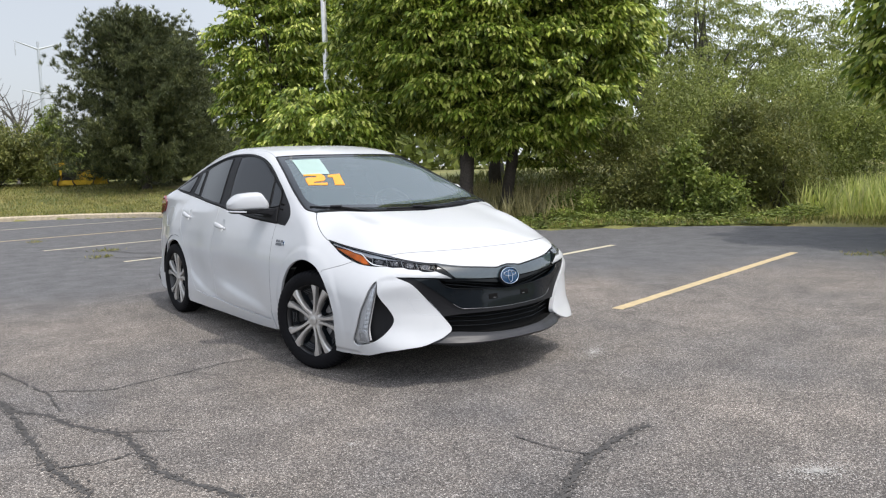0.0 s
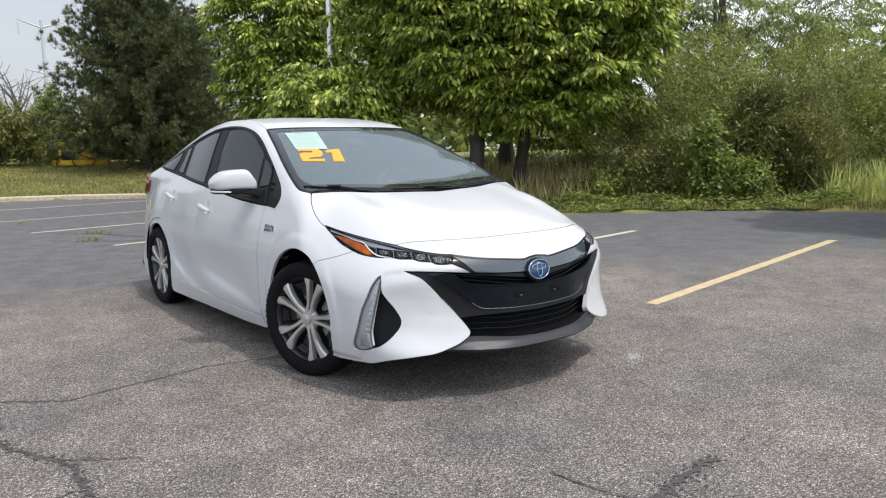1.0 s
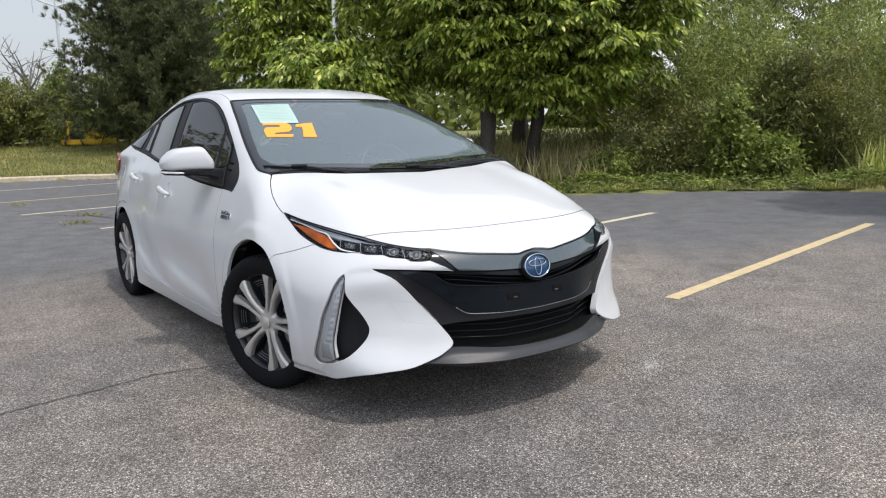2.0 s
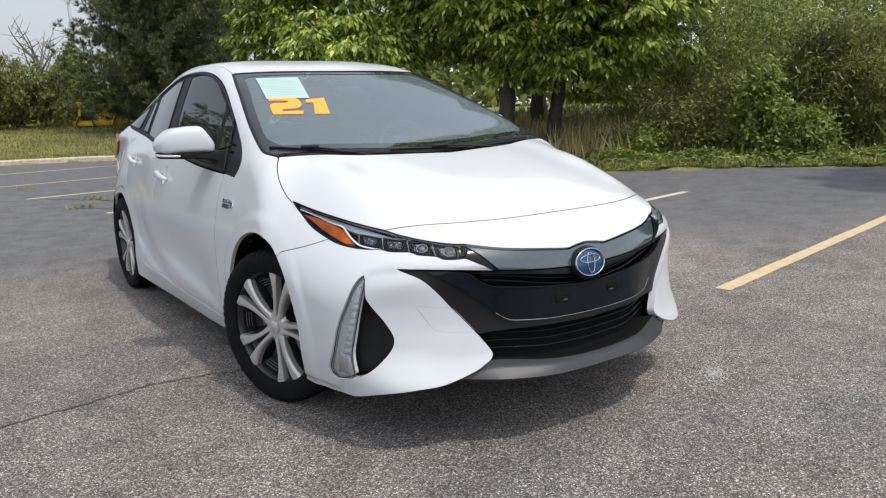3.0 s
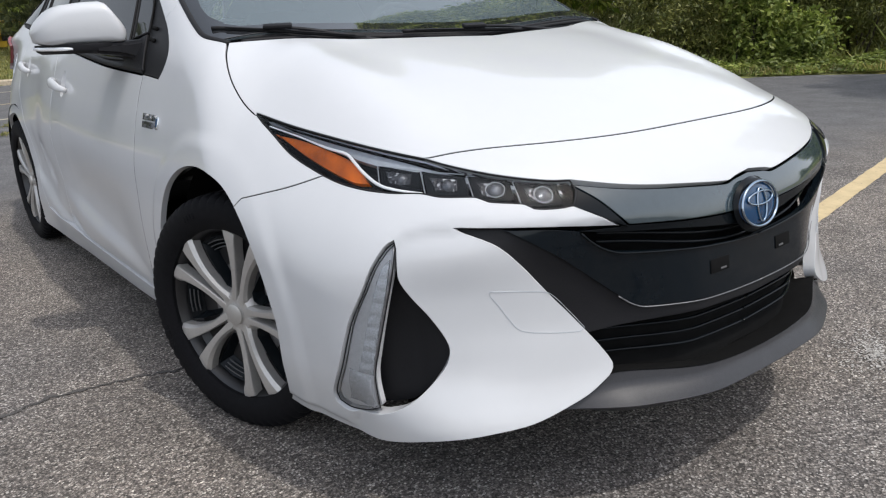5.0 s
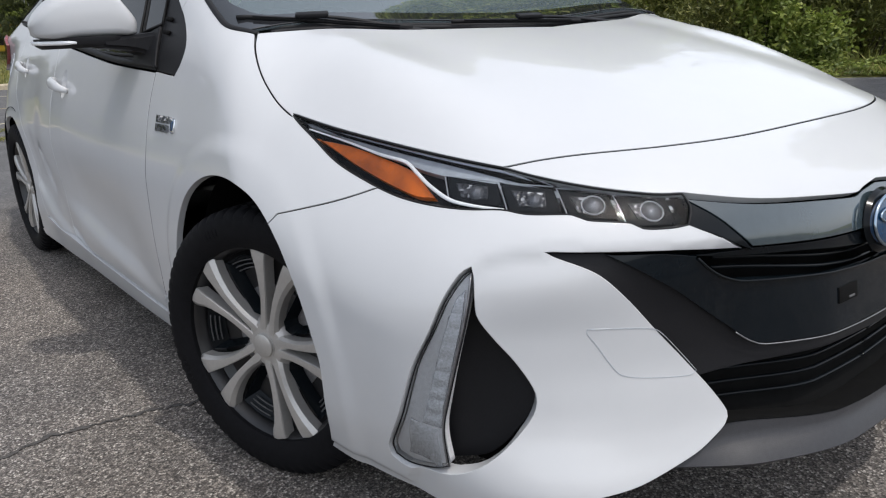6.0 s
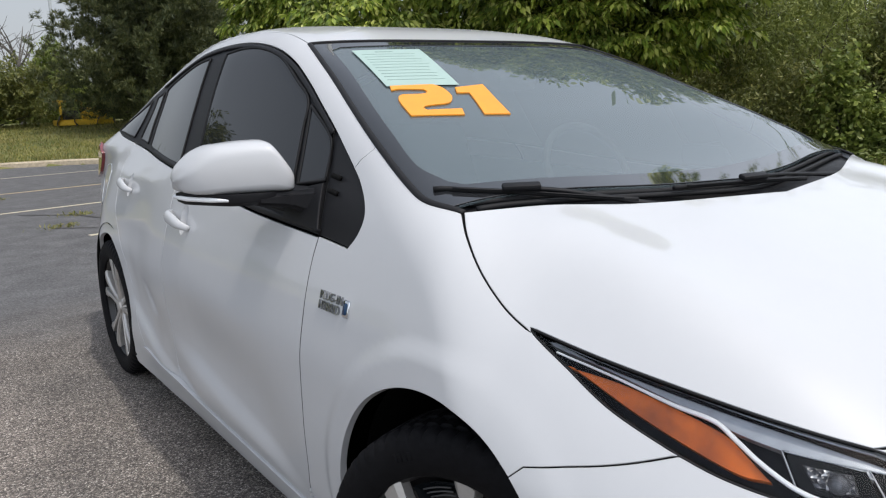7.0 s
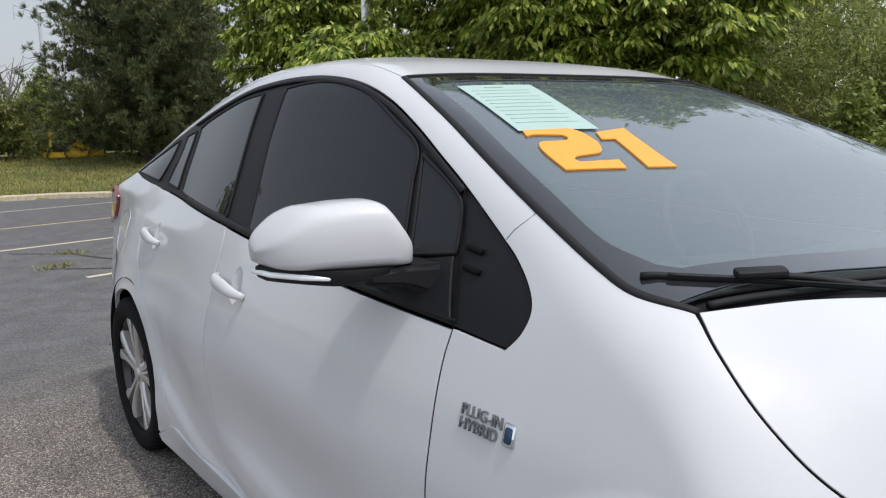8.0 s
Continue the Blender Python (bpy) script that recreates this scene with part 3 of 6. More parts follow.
def shrub(x, y, rx, h, n, size, mat, label, seed, slim=0.45, droop=0.3, per=34):
    r = np.random.RandomState(seed)
    z = gz(x, y)
    s = tagged(new("shrub"), label, "shrub")
    c, d = crown_points(r, n, (x, y, z + h * 0.45), (rx, rx, h * 0.55), 0.35, 0.5, -0.85)
    for k in range(6):
        i = r.randint(len(c))
        under(s, "stem", limb((x + r.normal(0, 0.1), y + r.normal(0, 0.1), z - 0.03), c[i], 0.025, 0.006, M_BARK, 0.2, "stem", seed + k, 6, 5))
    ci = np.repeat(np.arange(len(c)), per)
    m = len(ci)
    way = r.normal(0, 1, (m, 3)) + (0, 0, 0.15)
    base = c[ci] + r.normal(0, 0.10, (m, 3))
    base[:, 2] = np.maximum(base[:, 2], z + 0.02)
    way[:, 2] -= droop
    ln = size * 0.78 * r.uniform(0.6, 1.3, m)
    under(s, "foliage", blades("foliage", base, way, ln, ln * slim, mat), "dense foliage")
    return s


SHRUBS = (
    (10.2, 5.3, 0.9, 1.1, 220, 0.11, L_OLIVE, 0.35, "low olive shrub beside the lot"),
    (10.9, 4.6, 1.0, 1.7, 300, 0.12, L_OLIVE, 0.3, "rounded olive green shrub beside the lot"),
    (12.4, 4.9, 1.5, 3.2, 520, 0.13, L_WILLOW, 0.28, "tall olive green shrub"),
    (10.6, 3.85, 0.42, 1.7, 110, 0.13, L_FRESH, 0.6, "bright green broad-leaved sapling shrub"),
    (12.6, 3.8, 1.1, 2.6, 330, 0.14, L_OLIVE, 0.3, "rounded olive shrub in the thicket"),
    (11.0, 3.2, 0.5, 0.8, 150, 0.12, L_FRESH, 0.55, "low bright green shrub at the asphalt edge"),
    (12.7, 3.1, 1.1, 2.4, 480, 0.13, L_OLIVE, 0.24, "drooping olive willow shrub"),
    (15.2, 3.6, 1.8, 3.6, 620, 0.14, L_WILLOW, 0.26, "tall willow shrub behind the reeds"),
    (16.8, 2.4, 1.6, 3.0, 520, 0.14, L_WILLOW, 0.26, "tall willow shrub behind the reeds"),
    (14.6, 6.6, 1.9, 4.0, 650, 0.15, L_WILLOW, 0.28, "tall fine-leaved shrub in the thicket"),
    (12.9, 8.2, 1.6, 2.6, 420, 0.14, L_OLIVE, 0.3, "olive shrub in the thicket"),
    (17.2, 5.2, 1.8, 3.8, 600, 0.15, L_WILLOW, 0.28, "tall fine-leaved shrub in the thicket"),
    (9.3, 5.6, 0.6, 0.6, 130, 0.10, L_FRESH, 0.5, "low weedy shrub at the lot edge"),
)
BUSHES = (
    (1.6, 31.5, 2.4, 2.8, 700, 0.22, L_OLIVE, 0.35, "broad olive green bush on the bank"),
    (-2.2, 32.0, 2.8, 3.0, 760, 0.22, L_OLIVE, 0.35, "broad olive green bush on the bank"),
    (-7.0, 33.0, 3.0, 4.6, 760, 0.22, L_OLIVE, 0.35, "broad dark bush on the bank"),
    (-12.0, 33.0, 3.2, 5.6, 760, 0.24, L_OLIVE, 0.35, "broad dark bush on the bank"),
    (4.3, 33.5, 1.0, 3.4, 260, 0.20, L_FRESH, 0.4, "slender yellowish young tree on the bank"),
)
for k, (x, y, rx, h, n, sz, mat, slim, label) in enumerate(SHRUBS + BUSHES):
    shrub(x, y, rx, h, n, sz, mat, label, 60 + k, slim)


def pine(x, y, h, rx, seed, label):
    r = np.random.RandomState(seed)
    z = gz(x, y)
    t = tagged(new("pine_tree"), label, "tree")
    under(t, "trunk", limb((x, y, z - 0.05), (x + 0.1, y, z + h * 0.95), 0.22, 0.03, M_BARK, 0.03, "trunk", seed, 12, 10))
    base, way = [], []
    for k in range(460):
        q = (k + r.rand()) / 460
        hz = z + 0.25 + (h - 0.6) * q
        full = rx * (1 - q ** 2.6) ** 0.65 * r.uniform(0.5, 1.1) + 0.22
        a = r.uniform(0, 6.283)
        dr = np.array((math.cos(a), math.sin(a), 0.10 + 0.55 * q))
        if k % 12 == 0:
            under(t, "bough", limb((x, y, hz), tuple(np.array((x, y, hz)) + dr * full * 0.8), 0.035, 0.01, M_BARK, 0.1, "bough", seed + k, 6, 5))
        m = int(8 + full * 5)
        for s in np.linspace(0.25, 1, m):
            c = np.array((x, y, hz)) + dr * full * s + r.normal(0, 0.13, 3) + np.array((0, 0, 0.15 * s * s))
            base.append(np.repeat(c[None], 26, 0))
            way.append(r.normal(0, 0.7, (26, 3)) + dr * 0.5 + (0, 0, 0.75))
    base, way = np.vstack(base), np.vstack(way)
    ln = 0.22 * r.uniform(0.6, 1.2, len(base))
    under(t, "crown", blades("crown", base, way, ln, ln * 0.12, L_PINE), "tufted dark needle foliage")
    return t


pine(6.3, 26.3, 6.65, 3.4, 41, "broad dark pine with upswept tufted boughs")
pine(8.6, 29.5, 6.4, 3.0, 43, "dark pine half hidden behind another")


def stuff(name, me, label):
    return tagged(new(name, me), label, "vegetation", kind="stuff")


def scatter_blades(name, n, where, length, width, mat, label, seed, lean=0.35):
    r = np.random.RandomState(seed)
    q = where(r, n)
    z = ground_z(q[:, 0], q[:, 1])
    base = np.c_[q, z - 0.01]
    way = np.c_[r.normal(0, lean, (len(q), 2)), np.ones(len(q))]
    ln = length * r.uniform(0.5, 1.3, len(q))
    return stuff(name, blades(name, base, way, ln, width * r.uniform(0.7, 1.3, len(q)), mat, 0.12), label)


def outside_box(x0, x1, y0, y1, dmin, dmax):
    def fn(r, n):
        q = np.c_[r.uniform(x0, x1, n * 3), r.uniform(y0, y1, n * 3)]
        d = poly_distance(EDGE, q)
        ok = (~poly_inside(EDGE, q)) & (d > dmin) & (d < dmax)
        return q[ok][:n]
    return fn


scatter_blades("lawn_grass", 42000, outside_box(-9, 7, 15, 36, 0.12, 14), 0.13, 0.020, L_LAWN, "short half-dry lawn grass on the bank", 71)
scatter_blades("kerb_weeds", 1500, outside_box(-6, 6, 14, 24, 0.05, 0.35), 0.30, 0.025, L_LAWN, "weeds along the kerb", 72)
scatter_blades("reeds", 12000, outside_box(11.9, 22, -5, 2.2, 0.35, 9), 0.85, 0.030, L_REED, "tall pale green reeds beside the lot", 73, 0.22)
scatter_blades("dry_grass", 3600, outside_box(7, 11.5, 5.2, 13, 0.8, 5), 0.75, 0.022, L_STRAW, "tall straw-coloured dry grass under the trees", 74, 0.22)
scatter_blades("edge_grass", 9000, outside_box(6.3, 14, -4, 9, 0.02, 1.3), 0.16, 0.022, L_LAWN, "ragged green grass at the asphalt edge", 75)
scatter_blades("understory", 9000, outside_box(9, 22, 2, 16, 0.9, 11), 0.38, 0.03, L_OLIVE, "tangled low undergrowth", 76, 0.5)
# leafy ground cover between the asphalt and the thicket
r = np.random.RandomState(31)
q = outside_box(6.6, 12.0, 1.5, 9.5, 0.10, 1.6)(r, 13000)
d = poly_distance(EDGE, q)
lift = (0.03 + 0.30 * np.clip((d - 0.15) / 0.9, 0, 1) * (0.55 + 0.45 * np.sin(q[:, 0] * 3.1 + 1) * np.sin(q[:, 1] * 2.7))) * r.rand(len(q)) ** 0.6
stuff("ground_cover", blades("ground_cover", np.c_[q, ground_z(q[:, 0], q[:, 1]) + lift], np.c_[r.normal(0, 1, (len(q), 2)), np.full(len(q), 0.15)], 0.085 * r.uniform(0.5, 1.5, len(q)), 0.05, L_FRESH, 0.2), "broad-leaved weeds and creepers at the asphalt edge")
r = np.random.RandomState(5)
for x, y, s in ((0.16, 8.0, 0.16), (-0.24, 6.9, 0.18), (-0.05, 7.05, 0.12), (0.25, 7.9, 0.12), (-0.4, 11.0, 0.16), (6.95, -1.25, 0.16), (7.1, -1.5, 0.2)):
    n = 60
    base = np.c_[np.array((x, y)) + r.normal(0, s * 0.55, (n, 2)), np.zeros(n)]
    way = np.c_[r.normal(0, 0.9, (n, 2)), np.full(n, 0.8)]
    tagged(new("weed", blades("weed", base, way, s * 0.45 * r.uniform(0.4, 1.1, n), 0.012, L_LAWN)), "green weeds growing from a crack", "weed", "crack weeds", kind="stuff")
n = 160
q = np.c_[r.uniform(11.3, 12.0, n), r.uniform(-1.6, 0.1, n)]
stuff("wildflowers", blades("wildflowers", np.c_[q, np.full(n, 0.10)], np.c_[r.normal(0, 0.6, (n, 2)), np.ones(n)], 0.05, 0.05, simple("white_petals", (0.75, 0.74, 0.70), 0.8)), "small white wildflowers at the asphalt edge")

# far woods
r = np.random.RandomState(8)
n = 26000
a = r.uniform(radians(-15), radians(118), n)
dist = r.uniform(62, 80, n)
lump = 5.0 + 1.6 * np.sin(a * 9) + 1.1 * np.sin(a * 23 + 1) + 0.8 * np.sin(a * 47)
z = r.rand(n) ** 0.8 * np.where(a > radians(74), lump * 0.62, lump * 1.25)
base = np.c_[np.cos(a) * dist - 3, np.sin(a) * dist - 5, z]
stuff("far_woods", blades("far_woods", base, r.normal(0, 1, (n, 3)), 1.1 * r.uniform(0.6, 1.3, n), 0.7, L_WILLOW), "hazy belt of trees in the distance")

# ---- posts and far things ----
M_POLE = simple("pale_painted_steel", (0.78, 0.78, 0.77), 0.5, vary=0.12, scale=8)
M_GALV = simple("galvanised_steel", (0.42, 0.44, 0.46), 0.5, metal=0.4, vary=0.1, scale=4)
M_CATYEL = simple("machine_yellow", (0.62, 0.40, 0.03), 0.5, vary=0.2, scale=4)
M_DARK = simple("dark_machine_parts", (0.03, 0.03, 0.03), 0.6, vary=0.2)
lamp_post = tagged(new("lamp_post"), "tall pale painted steel lamp post among the trees", "lamp post")
px, py = 6.0, 10.55
under(lamp_post, "shaft", limb((px, py, 0), (px, py, 10.0), 0.066, 0.056, M_POLE, 0, "shaft", 1, 8, 20))
under(lamp_post, "foundation", limb((px, py, -0.05), (px, py, 0.5), 0.22, 0.22, M_CONC, 0, "foundation", 2, 3, 20))
tower = tagged(new("power_pole"), "distant galvanised power line pole with paired arms", "power pole")
tx, ty = 13.9, 87.8
under(tower, "shaft", limb((tx, ty, -0.2), (tx, ty, 15.9), 0.22, 0.13, M_GALV, 0, "shaft", 4, 8, 14))
for z, w in ((15.4, 2.3), (10.6, 1.9)):
    for s in (-1, 1):
        under(tower, "cross_arm", limb((tx, ty, z - 0.3), (tx + s * w, ty, z + (0.45 if z > 12 else 0.1)), 0.11, 0.05, M_GALV, 0, "cross_arm", 5, 4, 8))
        under(tower, "insulator", limb((tx + s * w * 0.97, ty, z + 0.2), (tx + s * w * 0.97, ty, z - 1.1), 0.05, 0.05, M_GALV, 0, "insulator", 6, 4, 8))
bare = tagged(new("bare_tree"), "leafless tree with forked grey branches", "tree")
bx, by = 4.0, 41.8
r = np.random.RandomState(12)
under(bare, "trunk", limb((bx, by, 0.6), (bx + 0.2, by, 4.2), 0.16, 0.10, M_BARKGREY, 0.05, "trunk", 7, 8, 8))
for k in range(16):
    a = r.uniform(0, 6.28)
    s = np.array((bx + 0.2, by, r.uniform(2.8, 4.2)))
    e = s + np.array((math.cos(a) * r.uniform(0.8, 2.4), math.sin(a) * 1.0, r.uniform(0.8, 2.4)))
    under(bare, "branch", limb(s, e, 0.06, 0.012, M_BARKGREY, 0.25, "branch", 90 + k, 7, 5))
    for j in range(3):
        t = r.uniform(0.4, 0.9)
        m = s + (e - s) * t
        under(bare, "twig", limb(m, m + np.array((r.normal(0, 0.5), r.normal(0, 0.3), r.uniform(0.2, 0.8))), 0.02, 0.006, M_BARKGREY, 0.2, "twig", 200 + k * 3 + j, 5, 4))
machine = tagged(new("yellow_machine"), "yellow site machine parked behind the pine", "machine")
for nm, sz, c, mt in (("chassis", (2.0, 1.2, 0.22), (0, 0, 0.45), M_CATYEL), ("hood", (0.9, 1.0, 0.42), (0.45, 0, 0.78), M_CATYEL), ("cab_post", (0.08, 0.08, 0.7), (-0.85, -0.5, 0.9), M_CATYEL), ("cab_post", (0.08, 0.08, 0.7), (-0.1, -0.5, 0.9), M_CATYEL), ("cab_roof", (0.95, 1.1, 0.07), (-0.48, 0, 1.26), M_CATYEL), ("seat_box", (0.5, 0.6, 0.35), (-0.45, 0, 0.72), M_DARK)):
    bmx = bmesh.new()
    bmesh.ops.create_cube(bmx, size=1)
    for v in bmx.verts:
        v.co = Vector((v.co.x * sz[0] + c[0] + 4.65, v.co.y * sz[1] + c[1] + 30.2, v.co.z * sz[2] + c[2] + 0.55))
    bmesh.ops.bevel(bmx, geom=bmx.edges[:], offset=0.03, segments=2, affect="EDGES")
    me = bpy.data.meshes.new(nm)
    bmx.to_mesh(me)
    bmx.free()
    me.materials.append(mt)
    under(machine, nm, me)
for sx_ in (-0.7, 0.7):
    under(machine, "wheel", limb((4.65 + sx_, 29.5, 0.98), (4.65 + sx_, 29.8, 0.98), 0.34, 0.34, M_DARK, 0, "wheel", 3, 3, 18))
# ---- the car's surface ----
def curve(knots):
    """A smooth monotone curve through (position, value) knots."""
    k = np.array(sorted(knots), float)
    x, y = k[:, 0], k[:, 1]
    h, d = np.diff(x), np.diff(y) / np.diff(x)
    m = np.zeros(len(x))
    m[0], m[-1] = d[0], d[-1]
    for i in range(1, len(x) - 1):
        if d[i - 1] * d[i] > 0:
            w1, w2 = 2 * h[i] + h[i - 1], h[i] + 2 * h[i - 1]
            m[i] = (w1 + w2) / (w1 / d[i - 1] + w2 / d[i])

    def at(q):
        q = np.asarray(q, float)
        i = np.clip(np.searchsorted(x, q) - 1, 0, len(x) - 2)
        t = (q - x[i]) / h[i]
        tc = np.clip(t, 0, 1)
        v = ((2 * tc**3 - 3 * tc**2 + 1) * y[i] + (tc**3 - 2 * tc**2 + tc) * h[i] * m[i]
             + (3 * tc**2 - 2 * tc**3) * y[i + 1] + (tc**3 - tc**2) * h[i] * m[i + 1])
        return v + np.where(t < 0, t * h[i] * m[0], 0) + np.where(t > 1, (t - 1) * h[i] * m[-1], 0)
    return at


def smax(a, b, k):
    h = np.maximum(k - np.abs(a - b), 0)
    return np.maximum(a, b) + h * h / (4 * k)


# centre line of hood, windscreen and roof; widest half width along the car; half width over height; how far the nose leans back over height
TOP = curve([(-2.45, 0.57), (-2.25, 0.715), (-2.05, 0.795), (-1.8, 0.878), (-1.5, 0.955), (-1.34, 0.99), (-1.2, 1.03), (-0.87, 1.163), (-0.4, 1.35),
             (-0.12, 1.432), (0.15, 1.466), (0.45, 1.47), (0.9, 1.435), (1.5, 1.29), (1.9, 1.15), (2.2, 1.085), (2.4, 1.03)])
HALF = curve([(-2.4, 0.76), (-2.0, 0.815), (-1.6, 0.862), (-1.3, 0.868), (-1.0, 0.862), (0.0, 0.858), (0.7, 0.86), (1.35, 0.86), (1.8, 0.81), (2.35, 0.74)])
TUCK = curve([(0.1, 0.085), (0.2, 0.045), (0.33, 0.012), (0.5, 0.0), (0.62, 0.002), (0.75, 0.022), (0.85, 0.05), (0.95, 0.085), (1.05, 0.13), (1.2, 0.195), (1.4, 0.285), (1.5, 0.335)])
NOSE = curve([(0.1, 0.10), (0.18, 0.03), (0.25, 0.0), (0.34, 0.02), (0.5, 0.04), (0.6, 0.052), (0.68, 0.075), (0.75, 0.13), (0.9, 0.32)])
SCOOP = curve([(0.1, 0.02), (0.2, 0.03), (0.3, 0.045), (0.42, 0.045), (0.52, 0.03), (0.6, 0.010), (0.65, 0.0), (0.75, 0.0), (1.5, 0.0)])
CROWN = curve([(-2.3, 0.13), (-1.9, 0.14), (-1.47, 0.108), (-1.22, 0.035), (-0.9, 0.02), (-0.3, 0.03), (0.2, 0.08), (1.5, 0.08), (2.3, 0.04)])
CREST = curve([(-2.3, 0.0), (-2.0, 0.008), (-1.8, 0.034), (-1.6, 0.048), (-1.4, 0.034), (-1.25, 0.004), (-1.1, 0.0), (0, 0.0)])
REAR_WAIST = curve([(0.5, 0.35), (0.7, 0.9), (0.92, 0.9), (1.15, 0.6), (1.5, 0.35)])


WAIST = curve([(0.1, 0.0), (0.45, 0.10), (0.75, 0.36), (1.0, 0.45), (1.4, 0.46), (1.8, 0.72), (2.2, 1.0), (2.4, 1.0)])
PINCH = curve([(0.1, 0.030), (0.25, 0.042), (0.4, 0.088), (0.55, 0.105), (0.68, 0.10), (0.8, 0.065), (0.9, 0.02), (0.97, -0.02), (1.04, -0.065), (1.12, -0.05), (1.25, 0.0), (1.5, 0.0)])


def step(q, a, b):
    t = np.clip((q - a) / (b - a), 0, 1)
    return t * t * (3 - 2 * t)


def body(x, y, z):
    """Below nought inside the closed body, above it outside."""
    ax = np.abs(x)
    tuck = TUCK(z) * (1 + REAR_WAIST(z) * step(y, 0.1, 1.5))
    # rocker flare ahead of the hind wheel and a hollow over it
    hollow = 0.016 * np.exp(-((z - 0.46) / 0.12) ** 2) * step(y, -0.9, -0.2) * (1 - step(y, 0.5, 0.95))
    arch = np.minimum(np.hypot(y + 1.33, z - 0.360), np.hypot(y - 1.30, z - 0.325))
    lip = 0.008 * (1 - step(arch, 0.392, 0.436)) * (1 - step(y, -0.5, 0.0))
    side = ax - (HALF(y) - tuck - hollow + lip - np.maximum(PINCH(z), 0) * np.clip(WAIST(y), 0, 1) - np.minimum(PINCH(z), 0) * step(y, 0.85, 2.2))
    top = (z - (TOP(y) - CROWN(y) * (ax / 0.7) ** 4 + CREST(y) * np.exp(-((ax - 0.62) / 0.12) ** 2))) * 0.9
    nose = (-2.335 + NOSE(z) + 0.37 * (ax / 0.85) ** 2.8) - y
    nose = nose + SCOOP(z) * step(ax, 0.18, 0.42) * (1 - step(ax, 0.5, 0.68)) + 0.022 * step(ax, 0.5, 0.66) * step(z, 0.18, 0.3) * (1 - step(z, 0.42, 0.6))
    tail = y - (2.30 - 0.13 * (ax / 0.8) ** 2 - 0.06 * step(z, 0.85, 1.25))
    f = smax(side, top, 0.07)
    f = smax(f, nose * 0.85, 0.08)
    f = smax(f, tail, 0.08)
    return smax(f, 0.11 - z, 0.02)


def to_skin(origin, way, lo, hi, offset=0.0):
    """Where the rays origin + d * way leave the body, d between lo and hi."""
    o, w = np.asarray(origin, float), np.asarray(way, float)
    a, b = np.full(len(o), lo), np.full(len(o), hi)
    for _ in range(36):
        m = (a + b) / 2
        p = o + m[:, None] * w
        out = body(p[:, 0], p[:, 1], p[:, 2]) > offset
        b, a = np.where(out, m, b), np.where(out, a, m)
    return o + a[:, None] * w


def skin_normal(p):
    e = 0.004
    g = np.stack([body(*(p + d).T) - body(*(p - d).T) for d in np.eye(3) * e], 1)
    return g / np.maximum(np.linalg.norm(g, axis=1, keepdims=True), 1e-9)


NOSE_Y = -0.9


def chart_side(q):
    q = np.asarray(q, float)
    n = len(q)
    return to_skin(np.stack([np.zeros(n), q[:, 0], q[:, 1]], 1), np.tile((-1.0, 0, 0), (n, 1)), 0.0, 1.2)


def chart_top(q):
    q = np.asarray(q, float)
    n = len(q)
    return to_skin(np.stack([q[:, 0], q[:, 1], np.full(n, 0.45)], 1), np.tile((0, 0, 1.0), (n, 1)), 0.0, 1.3)


def chart_nose(q):
    q = np.asarray(q, float)
    n = len(q)
    a = np.radians(q[:, 0])
    return to_skin(np.stack([np.zeros(n), np.full(n, NOSE_Y), q[:, 1]], 1), np.stack([np.sin(a), -np.cos(a), np.zeros(n)], 1), 0.1, 2.0)


def chart_cabin(q):
    """Over the cabin: y, and the angle in degrees up from the right-hand side round a line at 0.6 m."""
    q = np.asarray(q, float)
    n = len(q)
    a = np.radians(q[:, 1])
    return to_skin(np.stack([np.zeros(n), q[:, 0], np.full(n, 0.6)], 1), np.stack([-np.cos(a), np.zeros(n), np.sin(a)], 1), 0.0, 1.3)


CHARTS = {
    "side": (chart_side, lambda p: p[:, 1:3], (1, 1)),
    "top": (chart_top, lambda p: p[:, 0:2], (1, 1)),
    "nose": (chart_nose, lambda p: np.stack([np.degrees(np.arctan2(p[:, 0], NOSE_Y - p[:, 1])), p[:, 2]], 1), (0.0225, 1)),
    "cabin": (chart_cabin, lambda p: np.stack([p[:, 1], np.degrees(np.arctan2(p[:, 2] - 0.6, -p[:, 0]))], 1), (1, 0.0145)),
}


